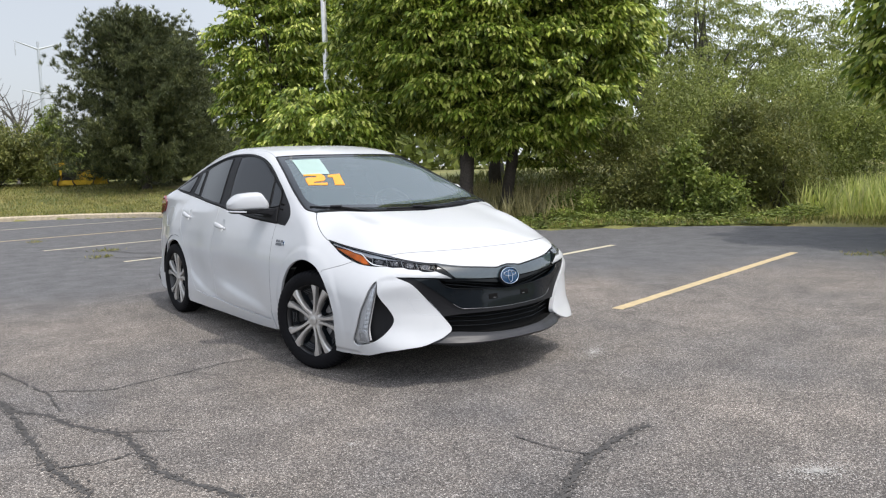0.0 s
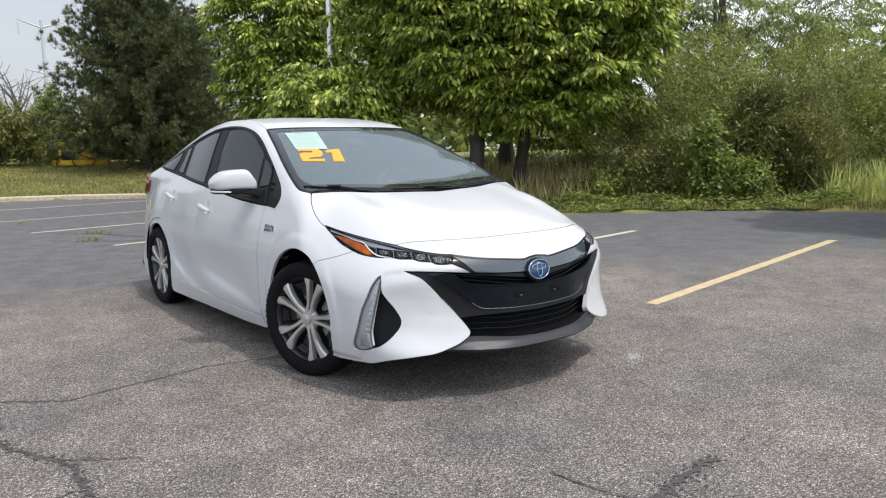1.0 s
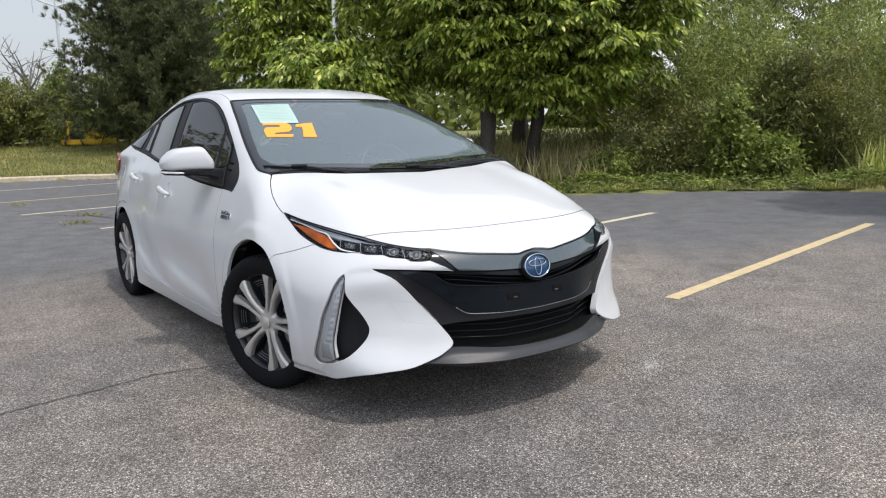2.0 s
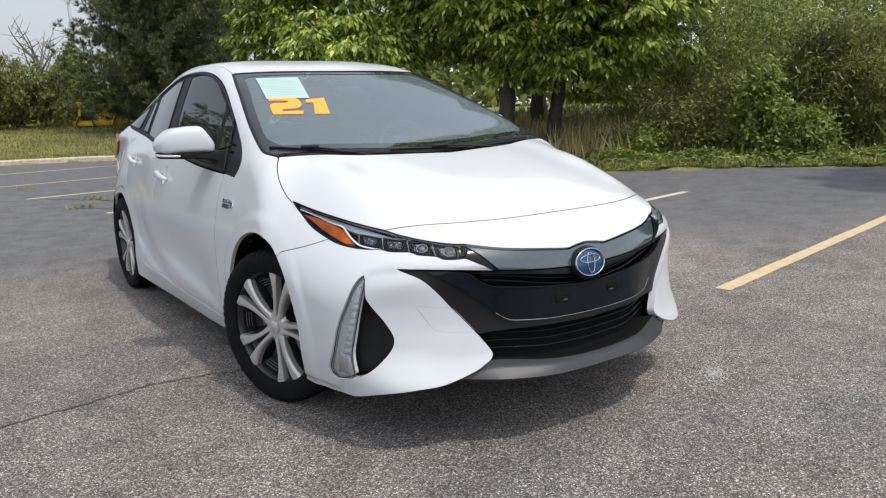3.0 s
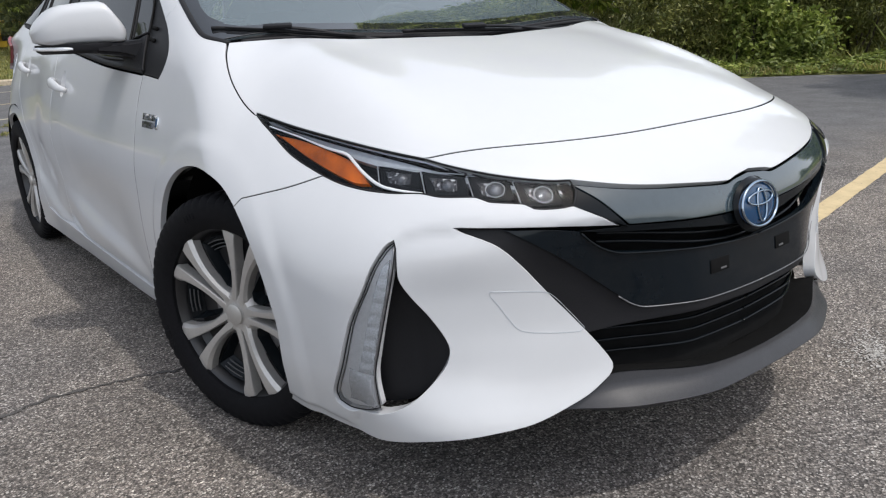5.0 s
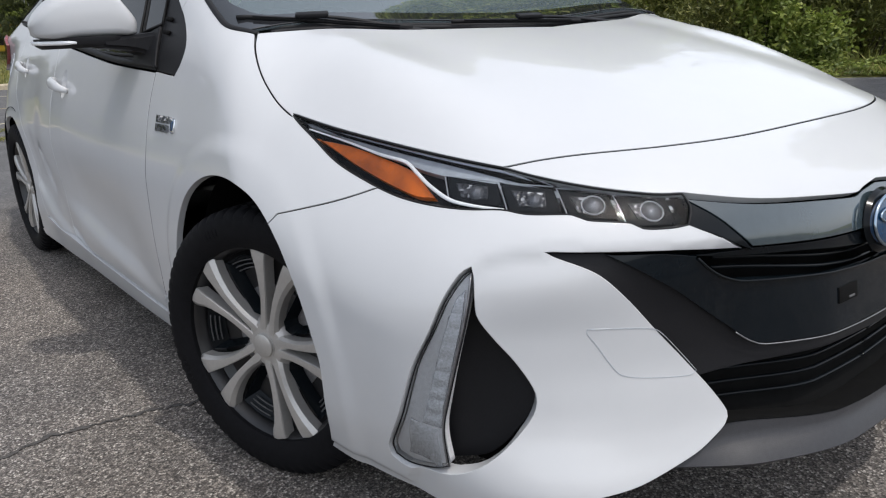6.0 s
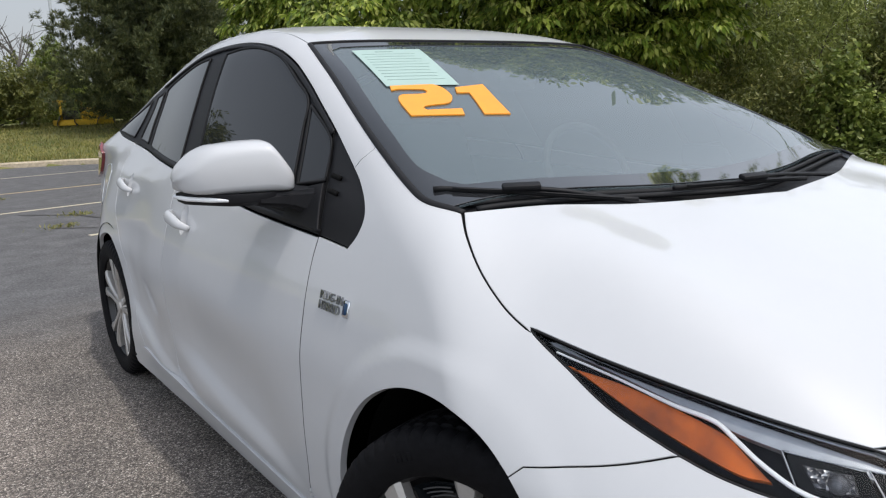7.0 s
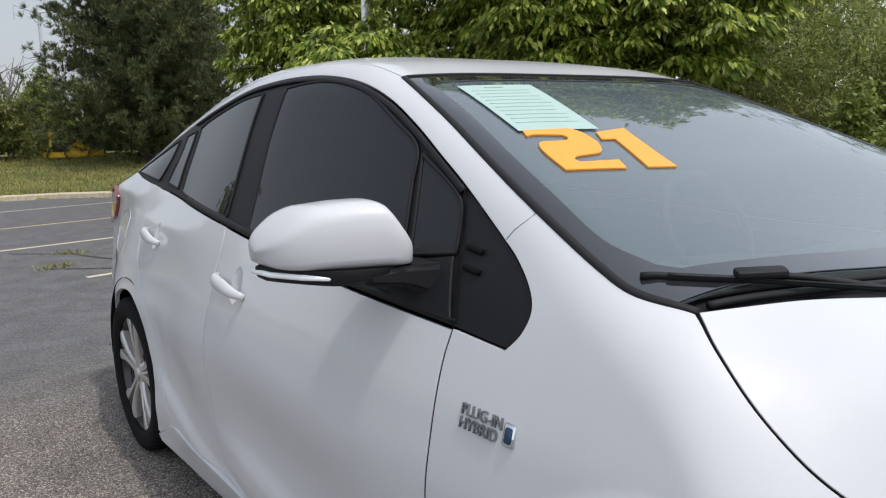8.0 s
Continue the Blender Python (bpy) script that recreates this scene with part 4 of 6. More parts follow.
def glide(pts, spacing, closed=False):
    """A smooth line through pts; turns sharper than 50 degrees stay corners."""
    p = np.asarray(pts, float)
    n = len(p)
    sharp = []
    for i in range(n):
        if not closed and i in (0, n - 1):
            sharp.append(i)
            continue
        a, b = p[i] - p[i - 1], p[(i + 1) % n] - p[i]
        c = (a @ b) / max(np.linalg.norm(a) * np.linalg.norm(b), 1e-12)
        if c < 0.64:
            sharp.append(i)
    if closed and not sharp:
        sharp = [0]
    if closed:
        runs = [[(sharp[k] + j) % n for j in range((sharp[(k + 1) % len(sharp)] - sharp[k] - 1) % n + 2)] for k in range(len(sharp))]
    else:
        runs = [list(range(sharp[k], sharp[k + 1] + 1)) for k in range(len(sharp) - 1)]
    out = []
    for run in runs:
        r = p[run]
        ext = np.vstack([2 * r[0] - r[1], r, 2 * r[-1] - r[-2]])
        for i in range(1, len(ext) - 2):
            m = max(2, int(np.ceil(np.linalg.norm(ext[i + 1] - ext[i]) / spacing)))
            t = np.arange(m)[:, None] / m
            p0, p1, p2, p3 = ext[i - 1], ext[i], ext[i + 1], ext[i + 2]
            d1, d2 = (p2 - p0) / 2, (p3 - p1) / 2
            lim = np.linalg.norm(p2 - p1) * 1.2
            d1, d2 = [d * min(1, lim / max(np.linalg.norm(d), 1e-9)) for d in (d1, d2)]
            out.append((2 * t**3 - 3 * t**2 + 1) * p1 + (t**3 - 2 * t**2 + t) * d1 + (3 * t**2 - 2 * t**3) * p2 + (t**3 - t**2) * d2)
    if not closed:
        out.append(p[-1:])
    return np.vstack(out)


def on(chart, pts, spacing=0.012, closed=False):
    """A smooth line drawn in a chart, as places on the skin."""
    fn, _, sc = CHARTS[chart]
    return fn(glide(np.asarray(pts, float) * sc, spacing, closed) / sc)


def rot(lines):
    return np.vstack(lines)


def mesh_of(name, v, f, mat, normals=None, smooth=True):
    me = bpy.data.meshes.new(name)
    me.from_pydata([tuple(map(float, q)) for q in v], [], [tuple(map(int, q)) for q in f])
    for m in (mat if isinstance(mat, (list, tuple)) else [mat]):
        me.materials.append(m)
    me.polygons.foreach_set("use_smooth", [smooth] * len(me.polygons))
    if normals is not None:
        me.normals_split_custom_set([tuple(map(float, q)) for q in normals])
    return me


def child(name, me, parent, label=""):
    ob = new(name, me)
    ob.parent = parent
    return tagged(ob, label)


def inside(poly, q):
    x, y = q[:, 0], q[:, 1]
    c = np.zeros(len(q), bool)
    j = len(poly) - 1
    for i in range(len(poly)):
        xi, yi = poly[i]
        xj, yj = poly[j]
        if yi != yj:
            c ^= ((yi > y) != (yj > y)) & (x < (xj - xi) * (y - yi) / (yj - yi) + xi)
        j = i
    return c


def line_distance(poly, q, closed=True):
    best = np.full(len(q), 1e9)
    for i in range(len(poly) - (0 if closed else 1)):
        a, b = poly[i], poly[(i + 1) % len(poly)]
        ab = b - a
        t = np.clip(((q - a) @ ab) / max(ab @ ab, 1e-12), 0, 1)
        best = np.minimum(best, np.linalg.norm(q - a - t[:, None] * ab, axis=1))
    return best


def inset(poly, d):
    area = np.sum(poly[:, 0] * np.roll(poly[:, 1], -1) - np.roll(poly[:, 0], -1) * poly[:, 1])
    a, b = poly - np.roll(poly, 1, 0), np.roll(poly, -1, 0) - poly
    n = lambda w: np.stack([-w[:, 1], w[:, 0]], 1) / np.maximum(np.linalg.norm(w, axis=1, keepdims=True), 1e-9)
    m = n(a) + n(b)
    m /= np.maximum(np.linalg.norm(m, axis=1, keepdims=True), 0.5)
    return poly + m * d * (1 if area > 0 else -1)


def patch(name, chart, outline, mat, grid=0.03, gap=0.0007, lift=0.0, thick=0.014, holes=(), relief=None, round_=0.0012):
    """A panel that lies on the skin inside the outline (places on the skin), with rounded, turned-in edges. Returns a mesh."""
    fn, inv, sc = CHARTS[chart]
    sc = np.array(sc, float)
    tidy = lambda o: (lambda q: q[np.linalg.norm(q - np.roll(q, 1, 0), axis=1) > 0.0015])(inv(np.asarray(o)) * sc)
    loops = [inset(tidy(outline), gap + round_)] + [inset(tidy(h), -gap - round_) for h in holes]
    lo, hi = loops[0].min(0), loops[0].max(0)
    gx, gy = np.meshgrid(np.arange(lo[0] + grid / 2, hi[0], grid), np.arange(lo[1] + grid / 2, hi[1], grid * 0.87))
    gx = gx + (np.arange(gx.shape[0]) % 2)[:, None] * grid / 2
    g = np.stack([gx.ravel(), gy.ravel()], 1)
    keep = inside(loops[0], g)
    for l in loops[1:]:
        keep &= ~inside(l, g)
    g = g[keep]
    for l in loops:
        g = g[line_distance(l, g) > grid * 0.55] if len(g) else g
    pts, edges = [], []
    for l in loops:
        k = len(pts)
        pts += [Vector(q) for q in l]
        edges += [(k + i, k + (i + 1) % len(l)) for i in range(len(l))]
    pts += [Vector(q) for q in g]
    from_cdt = delaunay_2d_cdt(pts, edges, [], 1, 1e-6)
    q = np.array([tuple(v) for v in from_cdt[0]])
    tris = np.array([t for t in from_cdt[2] if len(t) == 3])
    cen = q[tris].mean(1)
    ok = inside(loops[0], cen)
    for l in loops[1:]:
        ok &= ~inside(l, cen)
    tris = tris[ok]
    p = fn(q / sc)
    n = skin_normal(p)
    up = lift + (relief(q / sc) if relief is not None else 0.0)
    p = p + n * np.asarray(up).reshape(-1, 1) if np.ndim(up) else p + n * up
    cr = np.cross(p[tris[:, 1]] - p[tris[:, 0]], p[tris[:, 2]] - p[tris[:, 0]])
    if relief is not None:
        vn = np.zeros_like(p)
        fl = np.where((cr * n[tris[:, 0]]).sum(1, keepdims=True) < 0, -cr, cr)
        for k in range(3):
            np.add.at(vn, tris[:, k], fl)
        n = vn / np.maximum(np.linalg.norm(vn, axis=1, keepdims=True), 1e-12)
    flip = (cr * n[tris[:, 0]]).sum(1) < 0
    tris[flip] = tris[flip][:, ::-1]
    # the edge: round over and turn in
    count = {}
    for t in tris:
        for a, b in ((t[0], t[1]), (t[1], t[2]), (t[2], t[0])):
            count[(a, b)] = count.get((a, b), 0) + 1
    rim = [(a, b) for a, b in count if (b, a) not in count]
    out_dir = {}
    for a, b in rim:
        d = np.cross(p[b] - p[a], (n[a] + n[b]) / 2)
        for k in (a, b):
            out_dir[k] = out_dir.get(k, 0) + d / max(np.linalg.norm(d), 1e-9)
    verts, faces, vn = list(p), [tuple(t) for t in tris], list(n)
    mid, low = {}, {}
    for k, d in out_dir.items():
        d = d / max(np.linalg.norm(d), 1e-9)
        mid[k] = len(verts)
        verts.append(p[k] + d * round_ - n[k] * round_)
        vn.append(d)
        low[k] = len(verts)
        verts.append(p[k] + d * round_ - n[k] * (round_ + thick))
        vn.append(d)
    for a, b in rim:
        faces += [(b, a, mid[a], mid[b]), (mid[b], mid[a], low[a], low[b])]
    ln = [vn[i] for f in faces for i in f]
    return mesh_of(name, verts, faces, mat, ln)


def mirrored(me):
    """The same mesh on the other side of the car."""
    v = np.zeros(len(me.vertices) * 3)
    me.vertices.foreach_get("co", v)
    v = v.reshape(-1, 3) * (-1, 1, 1)
    faces = [tuple(reversed(f.vertices)) for f in me.polygons]
    nn = np.array([tuple(c.vector) for c in me.corner_normals]) * (-1, 1, 1)
    ln = [nn[i] for f in me.polygons for i in reversed(f.loop_indices)]
    m2 = mesh_of(me.name, v, faces, list(me.materials), ln)
    m2.polygons.foreach_set("material_index", [f.material_index for f in me.polygons])
    return m2


def mesh_from(bm, name, mats, smooth=True, angle=35):
    me = bpy.data.meshes.new(name)
    bmesh.ops.recalc_face_normals(bm, faces=bm.faces)
    bm.to_mesh(me)
    bm.free()
    for m in (mats if isinstance(mats, (list, tuple)) else [mats]):
        me.materials.append(m)
    me.polygons.foreach_set("use_smooth", [smooth] * len(me.polygons))
    if smooth:
        me.set_sharp_from_angle(angle=radians(angle))
    return me


def tube(name, pts, radius, mat, closed=False, sides=8, flat=1.0, normals=None):
    """A round bar along pts; flat squeezes it along the skin's normal."""
    p = np.asarray(pts, float)
    n = len(p)
    tan = np.roll(p, -1, 0) - np.roll(p, 1, 0) if closed else np.gradient(p, axis=0)
    tan /= np.maximum(np.linalg.norm(tan, axis=1, keepdims=True), 1e-9)
    nr = skin_normal(p) if normals is None else np.tile(normals, (n, 1))
    bi = np.cross(tan, nr)
    bi /= np.maximum(np.linalg.norm(bi, axis=1, keepdims=True), 1e-9)
    nr = np.cross(bi, tan)
    r0 = np.atleast_1d(radius).astype(float)
    rad = np.interp(np.linspace(0, 1, n), np.linspace(0, 1, len(r0)), r0)
    v, f = [], []
    for i in range(n):
        for k in range(sides):
            a = 2 * math.pi * k / sides
            v.append(p[i] + bi[i] * math.cos(a) * rad[i] + nr[i] * math.sin(a) * rad[i] * flat)
    for i in range(n if closed else n - 1):
        j = (i + 1) % n
        f += [(i * sides + k, i * sides + (k + 1) % sides, j * sides + (k + 1) % sides, j * sides + k) for k in range(sides)]
    if not closed:
        f += [tuple(range(sides))[::-1], tuple((n - 1) * sides + k for k in range(sides))]
    return mesh_of(name, v, f, mat)


def block(name, mat, size, m, bevel=0.006, segments=2, shape=None):
    """A box of the given size at the pose m with rounded edges; shape may move its corners first."""
    bm = bmesh.new()
    bmesh.ops.create_cube(bm, size=1)
    for v in bm.verts:
        v.co = Vector((v.co.x * size[0], v.co.y * size[1], v.co.z * size[2]))
        if shape:
            v.co = Vector(shape(*v.co))
    if bevel:
        bmesh.ops.bevel(bm, geom=bm.edges[:], offset=bevel, segments=segments, affect="EDGES", profile=0.5)
    bmesh.ops.transform(bm, matrix=m, verts=bm.verts)
    return mesh_from(bm, name, mat)


def lathe(name, profile, mat, axis_m, segments=64, wave=None, arc=(0, 360)):
    """Turns a profile of (radius, along) round the x axis, then poses it."""
    full = arc[1] - arc[0] >= 360
    cols = segments if full else segments + 1
    v, f = [], []
    for s in range(cols):
        a = radians(arc[0] + (arc[1] - arc[0]) * s / segments)
        for i, (r, h) in enumerate(profile):
            rr = r + (wave(s, i) if wave else 0)
            v.append(tuple(axis_m @ Vector((h, rr * math.cos(a), rr * math.sin(a)))))
    k = len(profile)
    for s in range(segments):
        t = (s + 1) % cols
        f += [(s * k + i, s * k + i + 1, t * k + i + 1, t * k + i) for i in range(k - 1)]
    me = mesh_of(name, v, f, mat)
    me.set_sharp_from_angle(angle=radians(32))
    return me


# ---- the car ----
# the shell is drawn a little under size and brought to full size here
FULL = Matrix.LocRotScale((0, 0.008, 0), None, (1.03, 1.012, 1.0085))
car = tagged(new("car"), "pearl white plug-in hybrid hatchback parked on worn asphalt", "car")
car.matrix_world = FULL


def both(name, me, parent=None, label=""):
    """A part on the right-hand side and its mirror image on the left. Returns the two."""
    a = child(name, me, car if parent is None else parent[0], label)
    b = child(name, mirrored(me), car if parent is None else parent[1], label)
    return a, b


def flip(pts):
    return np.asarray(pts)[::-1] * (-1, 1, 1)


# lines on the skin of the right-hand side
hood_side = on("top", [(-0.698, -1.228), (-0.728, -1.275), (-0.75, -1.335), (-0.758, -1.40), (-0.757, -1.47)])
lamp_top_a = on("nose", [(-53.6, 0.833), (-47.5, 0.811), (-41.6, 0.792), (-36.5, 0.775), (-31.4, 0.757)])
lamp_top_b = on("nose", [(-31.4, 0.757), (-29.3, 0.745), (-25.6, 0.728), (-21.9, 0.715), (-19.9, 0.712)])
lamp_inner = on("nose", [(-19.9, 0.712), (-19.8, 0.695), (-20.4, 0.671)])
lamp_base = on("nose", [(-20.4, 0.671), (-21.7, 0.669), (-23.5, 0.672), (-24.2, 0.681), (-26.9, 0.688), (-27.8, 0.696), (-30.6, 0.697), (-32.2, 0.702), (-34.7, 0.700), (-37.2, 0.702), (-39.6, 0.709), (-41.6, 0.720)])
lamp_back = on("nose", [(-41.6, 0.720), (-45.9, 0.752), (-49.4, 0.790), (-51.8, 0.814), (-53.6, 0.833)])
hood_front = on("nose", [(-31.4, 0.757), (-28.4, 0.766), (-24.6, 0.771), (-18.1, 0.772), (-10.6, 0.771), (-4.3, 0.771), (0, 0.771)])
hood_back = on("top", [(0, -1.440), (-0.29, -1.388), (-0.50, -1.312), (-0.698, -1.228)])
nose_base = on("nose", [(-19.9, 0.712), (-14.6, 0.691), (-8.6, 0.675), (-3.7, 0.663), (-2.4, 0.668), (0, 0.674)])
seam = on("nose", [(-41.6, 0.720), (-44.3, 0.702), (-47.1, 0.686), (-52.5, 0.660)])

hood = child("hood", patch("hood", "top", rot([hood_side, lamp_top_a[1:], hood_front[1:], flip(hood_front)[1:], flip(lamp_top_a)[1:], flip(hood_side)[1:], flip(hood_back)[1:], hood_back[1:-1]]),
                           M_PAINT, grid=0.035), car, "pearl white hood with a smooth crown")
child("nose_panel", patch("nose_panel", "nose", rot([hood_front[::-1], lamp_top_b[1:], nose_base[1:], flip(nose_base)[1:], flip(lamp_top_b)[1:], flip(hood_front[::-1])[1:-1]]),
                          M_PAINT, grid=0.02), car)

# front bumper with the cheeks that step back below the shoulder line

def cheek(q):
    a, z = q[:, 0], q[:, 1]
    d = np.interp(a, (-40, -37, -35.6, -34.9, -33.8, -32, -29.3, -16), (0.20, 0.45, 0.585, 0.622, 0.641, 0.651, 0.656, 0.640)) - z
    hollow = 0.011 * step(-a, 23, 30) * (1 - step(-a, 33, 38)) * step(z, 0.27, 0.38) * (1 - step(z, 0.50, 0.62))
    return -0.008 * step(d, -0.002, 0.020) * (1 - step(d, 0.03, 0.26)) - hollow


arch_front = on("side", [(-1.33 - 0.345 * math.sin(radians(a)), 0.360 + 0.345 * math.cos(radians(a))) for a in (36, 46, 56, 66, 76, 86)] + [(-1.655, 0.28), (-1.622, 0.20), (-1.585, 0.158)])
seam = np.vstack([seam, arch_front[:1]])
black_edge_top = on("nose", [(-29.9, 0.647), (-22.6, 0.637), (-16.5, 0.621)])
tip = on("nose", [(-20.4, 0.671), (-18.6, 0.650), (-16.5, 0.621)])
cheek_edge = on("nose", [(-29.9, 0.647), (-26.9, 0.614), (-24.7, 0.564), (-22.2, 0.495), (-20.2, 0.441), (-18.3, 0.386), (-17.0, 0.339), (-17.2, 0.319), (-18.2, 0.302),
                         (-19.9, 0.281), (-24.0, 0.250), (-28.3, 0.239), (-33.1, 0.219), (-37.4, 0.183), (-40.3, 0.168), (-43.8, 0.160), (-48.0, 0.157)])
fog_line = on("nose", [(-34.6, 0.624), (-35.4, 0.611), (-36.6, 0.572), (-37.7, 0.515), (-39.0, 0.450), (-40.3, 0.354), (-41.5, 0.273), (-41.3, 0.247), (-40.0, 0.237),
                       (-36.7, 0.265), (-34.6, 0.293), (-32.9, 0.327), (-31.3, 0.369), (-30.8, 0.399), (-31.0, 0.425), (-32.2, 0.470), (-33.6, 0.509), (-34.5, 0.541), (-34.7, 0.565)], closed=True)
cover = rot([seam[::-1], lamp_base[::-1][1:], tip[1:], black_edge_top[::-1][1:], cheek_edge[1:], arch_front[::-1][:-1]])
bumper = both("bumper_cover", patch("bumper_cover", "nose", cover, M_PAINT, grid=0.0095, holes=[fog_line], relief=cheek, thick=0.028, round_=0.0014), None, "pearl white front bumper cover")
tow_line = on("nose", [(-27.3, 0.518), (-25.0, 0.514), (-22.9, 0.507), (-22.1, 0.496), (-20.6, 0.456), (-19.4, 0.421), (-19.9, 0.415), (-22.3, 0.420), (-24.5, 0.430), (-25.3, 0.442), (-26.6, 0.487), (-27.3, 0.510)], spacing=0.006, closed=True)
tow_line = tow_line + skin_normal(tow_line) * (cheek(CHARTS["nose"][1](tow_line)) + 0.0002)[:, None]
both("tow_cover_line", tube("tow_cover_line", tow_line, 0.0006, M_LAMPGREY, sides=5, closed=True), bumper)

# fog lamp unit in each cheek: a tall clear lamp and a dark scoop beside it
fog = both("fog_lamp", patch("fog_lamp", "nose", fog_line, M_MATTE, grid=0.015, lift=-0.045, thick=0.01, gap=-0.004, relief=lambda q: 0.020 * step(q[:, 0], -34, -30.5) - 0.02 * step(q[:, 0], -39, -35)), None, "tall daytime lamp beside a dark scoop")
fog_split = on("nose", [(-34.6, 0.622), (-35.0, 0.561), (-35.7, 0.488), (-36.6, 0.401), (-37.1, 0.342), (-36.9, 0.275)])
lens_line = rot([fog_split, on("nose", [(-36.9, 0.275), (-38.4, 0.253), (-40.0, 0.241), (-41.2, 0.248), (-41.4, 0.273), (-40.2, 0.354), (-38.9, 0.450), (-37.6, 0.515), (-36.5, 0.572), (-35.3, 0.611), (-34.6, 0.622)])[1:-1]])
both("reflector_strip", patch("reflector_strip", "nose", lens_line, M_FROST, grid=0.012, lift=-0.016, thick=0.012, gap=0.0015), fog)
channel = on("nose", [(-35.2, 0.590), (-35.6, 0.530), (-36.3, 0.460), (-37.1, 0.380), (-37.4, 0.340), (-38.9, 0.342), (-38.3, 0.390), (-37.5, 0.460), (-36.7, 0.525), (-35.9, 0.575)], spacing=0.008, closed=True)
both("light_channel", patch("light_channel", "nose", channel, M_CRYSTAL, grid=0.006, lift=-0.013, thick=0.01, relief=lambda q: 0.0022 * np.abs(np.sin(q[:, 1] * 120))), fog, "clear moulded light channel")
for k in range(8):
    z = 0.540 - k * 0.026
    c = on("nose", [(-36.2 - (0.545 - z) * 8.6, z)] * 2)[:1]
    n = skin_normal(c)[0]
    turn = Vector(n).to_track_quat("X", "Z").to_matrix().to_4x4()
    both("diode", lathe("diode", [(0.0001, 0.003), (0.004, 0.0022), (0.007, 0.0), (0.0085, -0.004)], M_CRYSTAL, Matrix.Translation(Vector(c[0] + n * -0.014)) @ turn, 14), fog)
rim_line = on("nose", [(-34.75, 0.612), (-35.15, 0.561), (-35.85, 0.488), (-36.75, 0.401), (-37.2, 0.342), (-37.05, 0.280)])
both("bright_strip", tube("bright_strip", rim_line + skin_normal(rim_line) * -0.009, 0.0022, M_STEEL, sides=6), fog)
both("signal_reflector", patch("signal_reflector", "nose", on("nose", [(-37.7, 0.337), (-37.6, 0.259), (-40.3, 0.258), (-39.9, 0.344)], closed=True), M_CRYSTAL, grid=0.006, lift=-0.014, thick=0.012, relief=lambda q: 0.002 * np.sin(q[:, 0] * 16)), fog, "bright ribbed signal reflector")
both("lens", patch("lens", "nose", lens_line, M_LENS, grid=0.02, lift=-0.008, thick=0.006), fog, "clear ribbed lamp lens")
both("lens_edge", tube("lens_edge", rot([lens_line, lens_line[:1]]) + skin_normal(rot([lens_line, lens_line[:1]])) * -0.008, 0.0013, M_SEAM, sides=6), fog)

# headlamps
lamp_line = rot([lamp_top_a, lamp_top_b[1:], lamp_inner[1:], lamp_base[1:], lamp_back[1:-1]])
lamp = both("headlamp", patch("headlamp", "nose", lamp_line, M_LAMPDARK, grid=0.02, lift=-0.040, thick=0.005, gap=-0.004), None, "swept-back headlamp with four small projector cells")
amber_line = on("nose", [(-49.6, 0.796), (-45.3, 0.787), (-41.6, 0.771), (-38.9, 0.755), (-37.9, 0.738), (-36.9, 0.717), (-38.4, 0.716), (-41.1, 0.732), (-44.4, 0.756), (-47.6, 0.782)], closed=True)
both("amber_reflector", patch("amber_reflector", "nose", amber_line, M_AMBER, grid=0.012, lift=-0.014, thick=0.012), lamp, "amber side reflector")
guide = on("nose", [(-50.5, 0.808), (-45.5, 0.790), (-41.6, 0.772), (-39.2, 0.763), (-38.2, 0.748), (-37.2, 0.731), (-35.8, 0.714), (-34.4, 0.708), (-32.0, 0.704)], spacing=0.006)
both("light_guide", tube("light_guide", guide + skin_normal(guide) * -0.006, np.interp(np.linspace(0, 1, len(guide)), (0, 0.3, 0.5, 0.8, 1), (0.0016, 0.0022, 0.0034, 0.0034, 0.0024)), M_GUIDE, sides=8, flat=0.6), lamp, "white bent light guide")
both("upper_bezel", patch("upper_bezel", "nose", on("nose", [(-51.5, 0.822), (-46.0, 0.802), (-40.0, 0.782), (-34.0, 0.762), (-27.5, 0.733), (-20.6, 0.706), (-20.6, 0.698), (-27.5, 0.722), (-34.0, 0.742), (-38.0, 0.756), (-40.0, 0.768), (-46.0, 0.797)], closed=True), M_LAMPGREY, grid=0.012, lift=-0.017, thick=0.012), lamp)
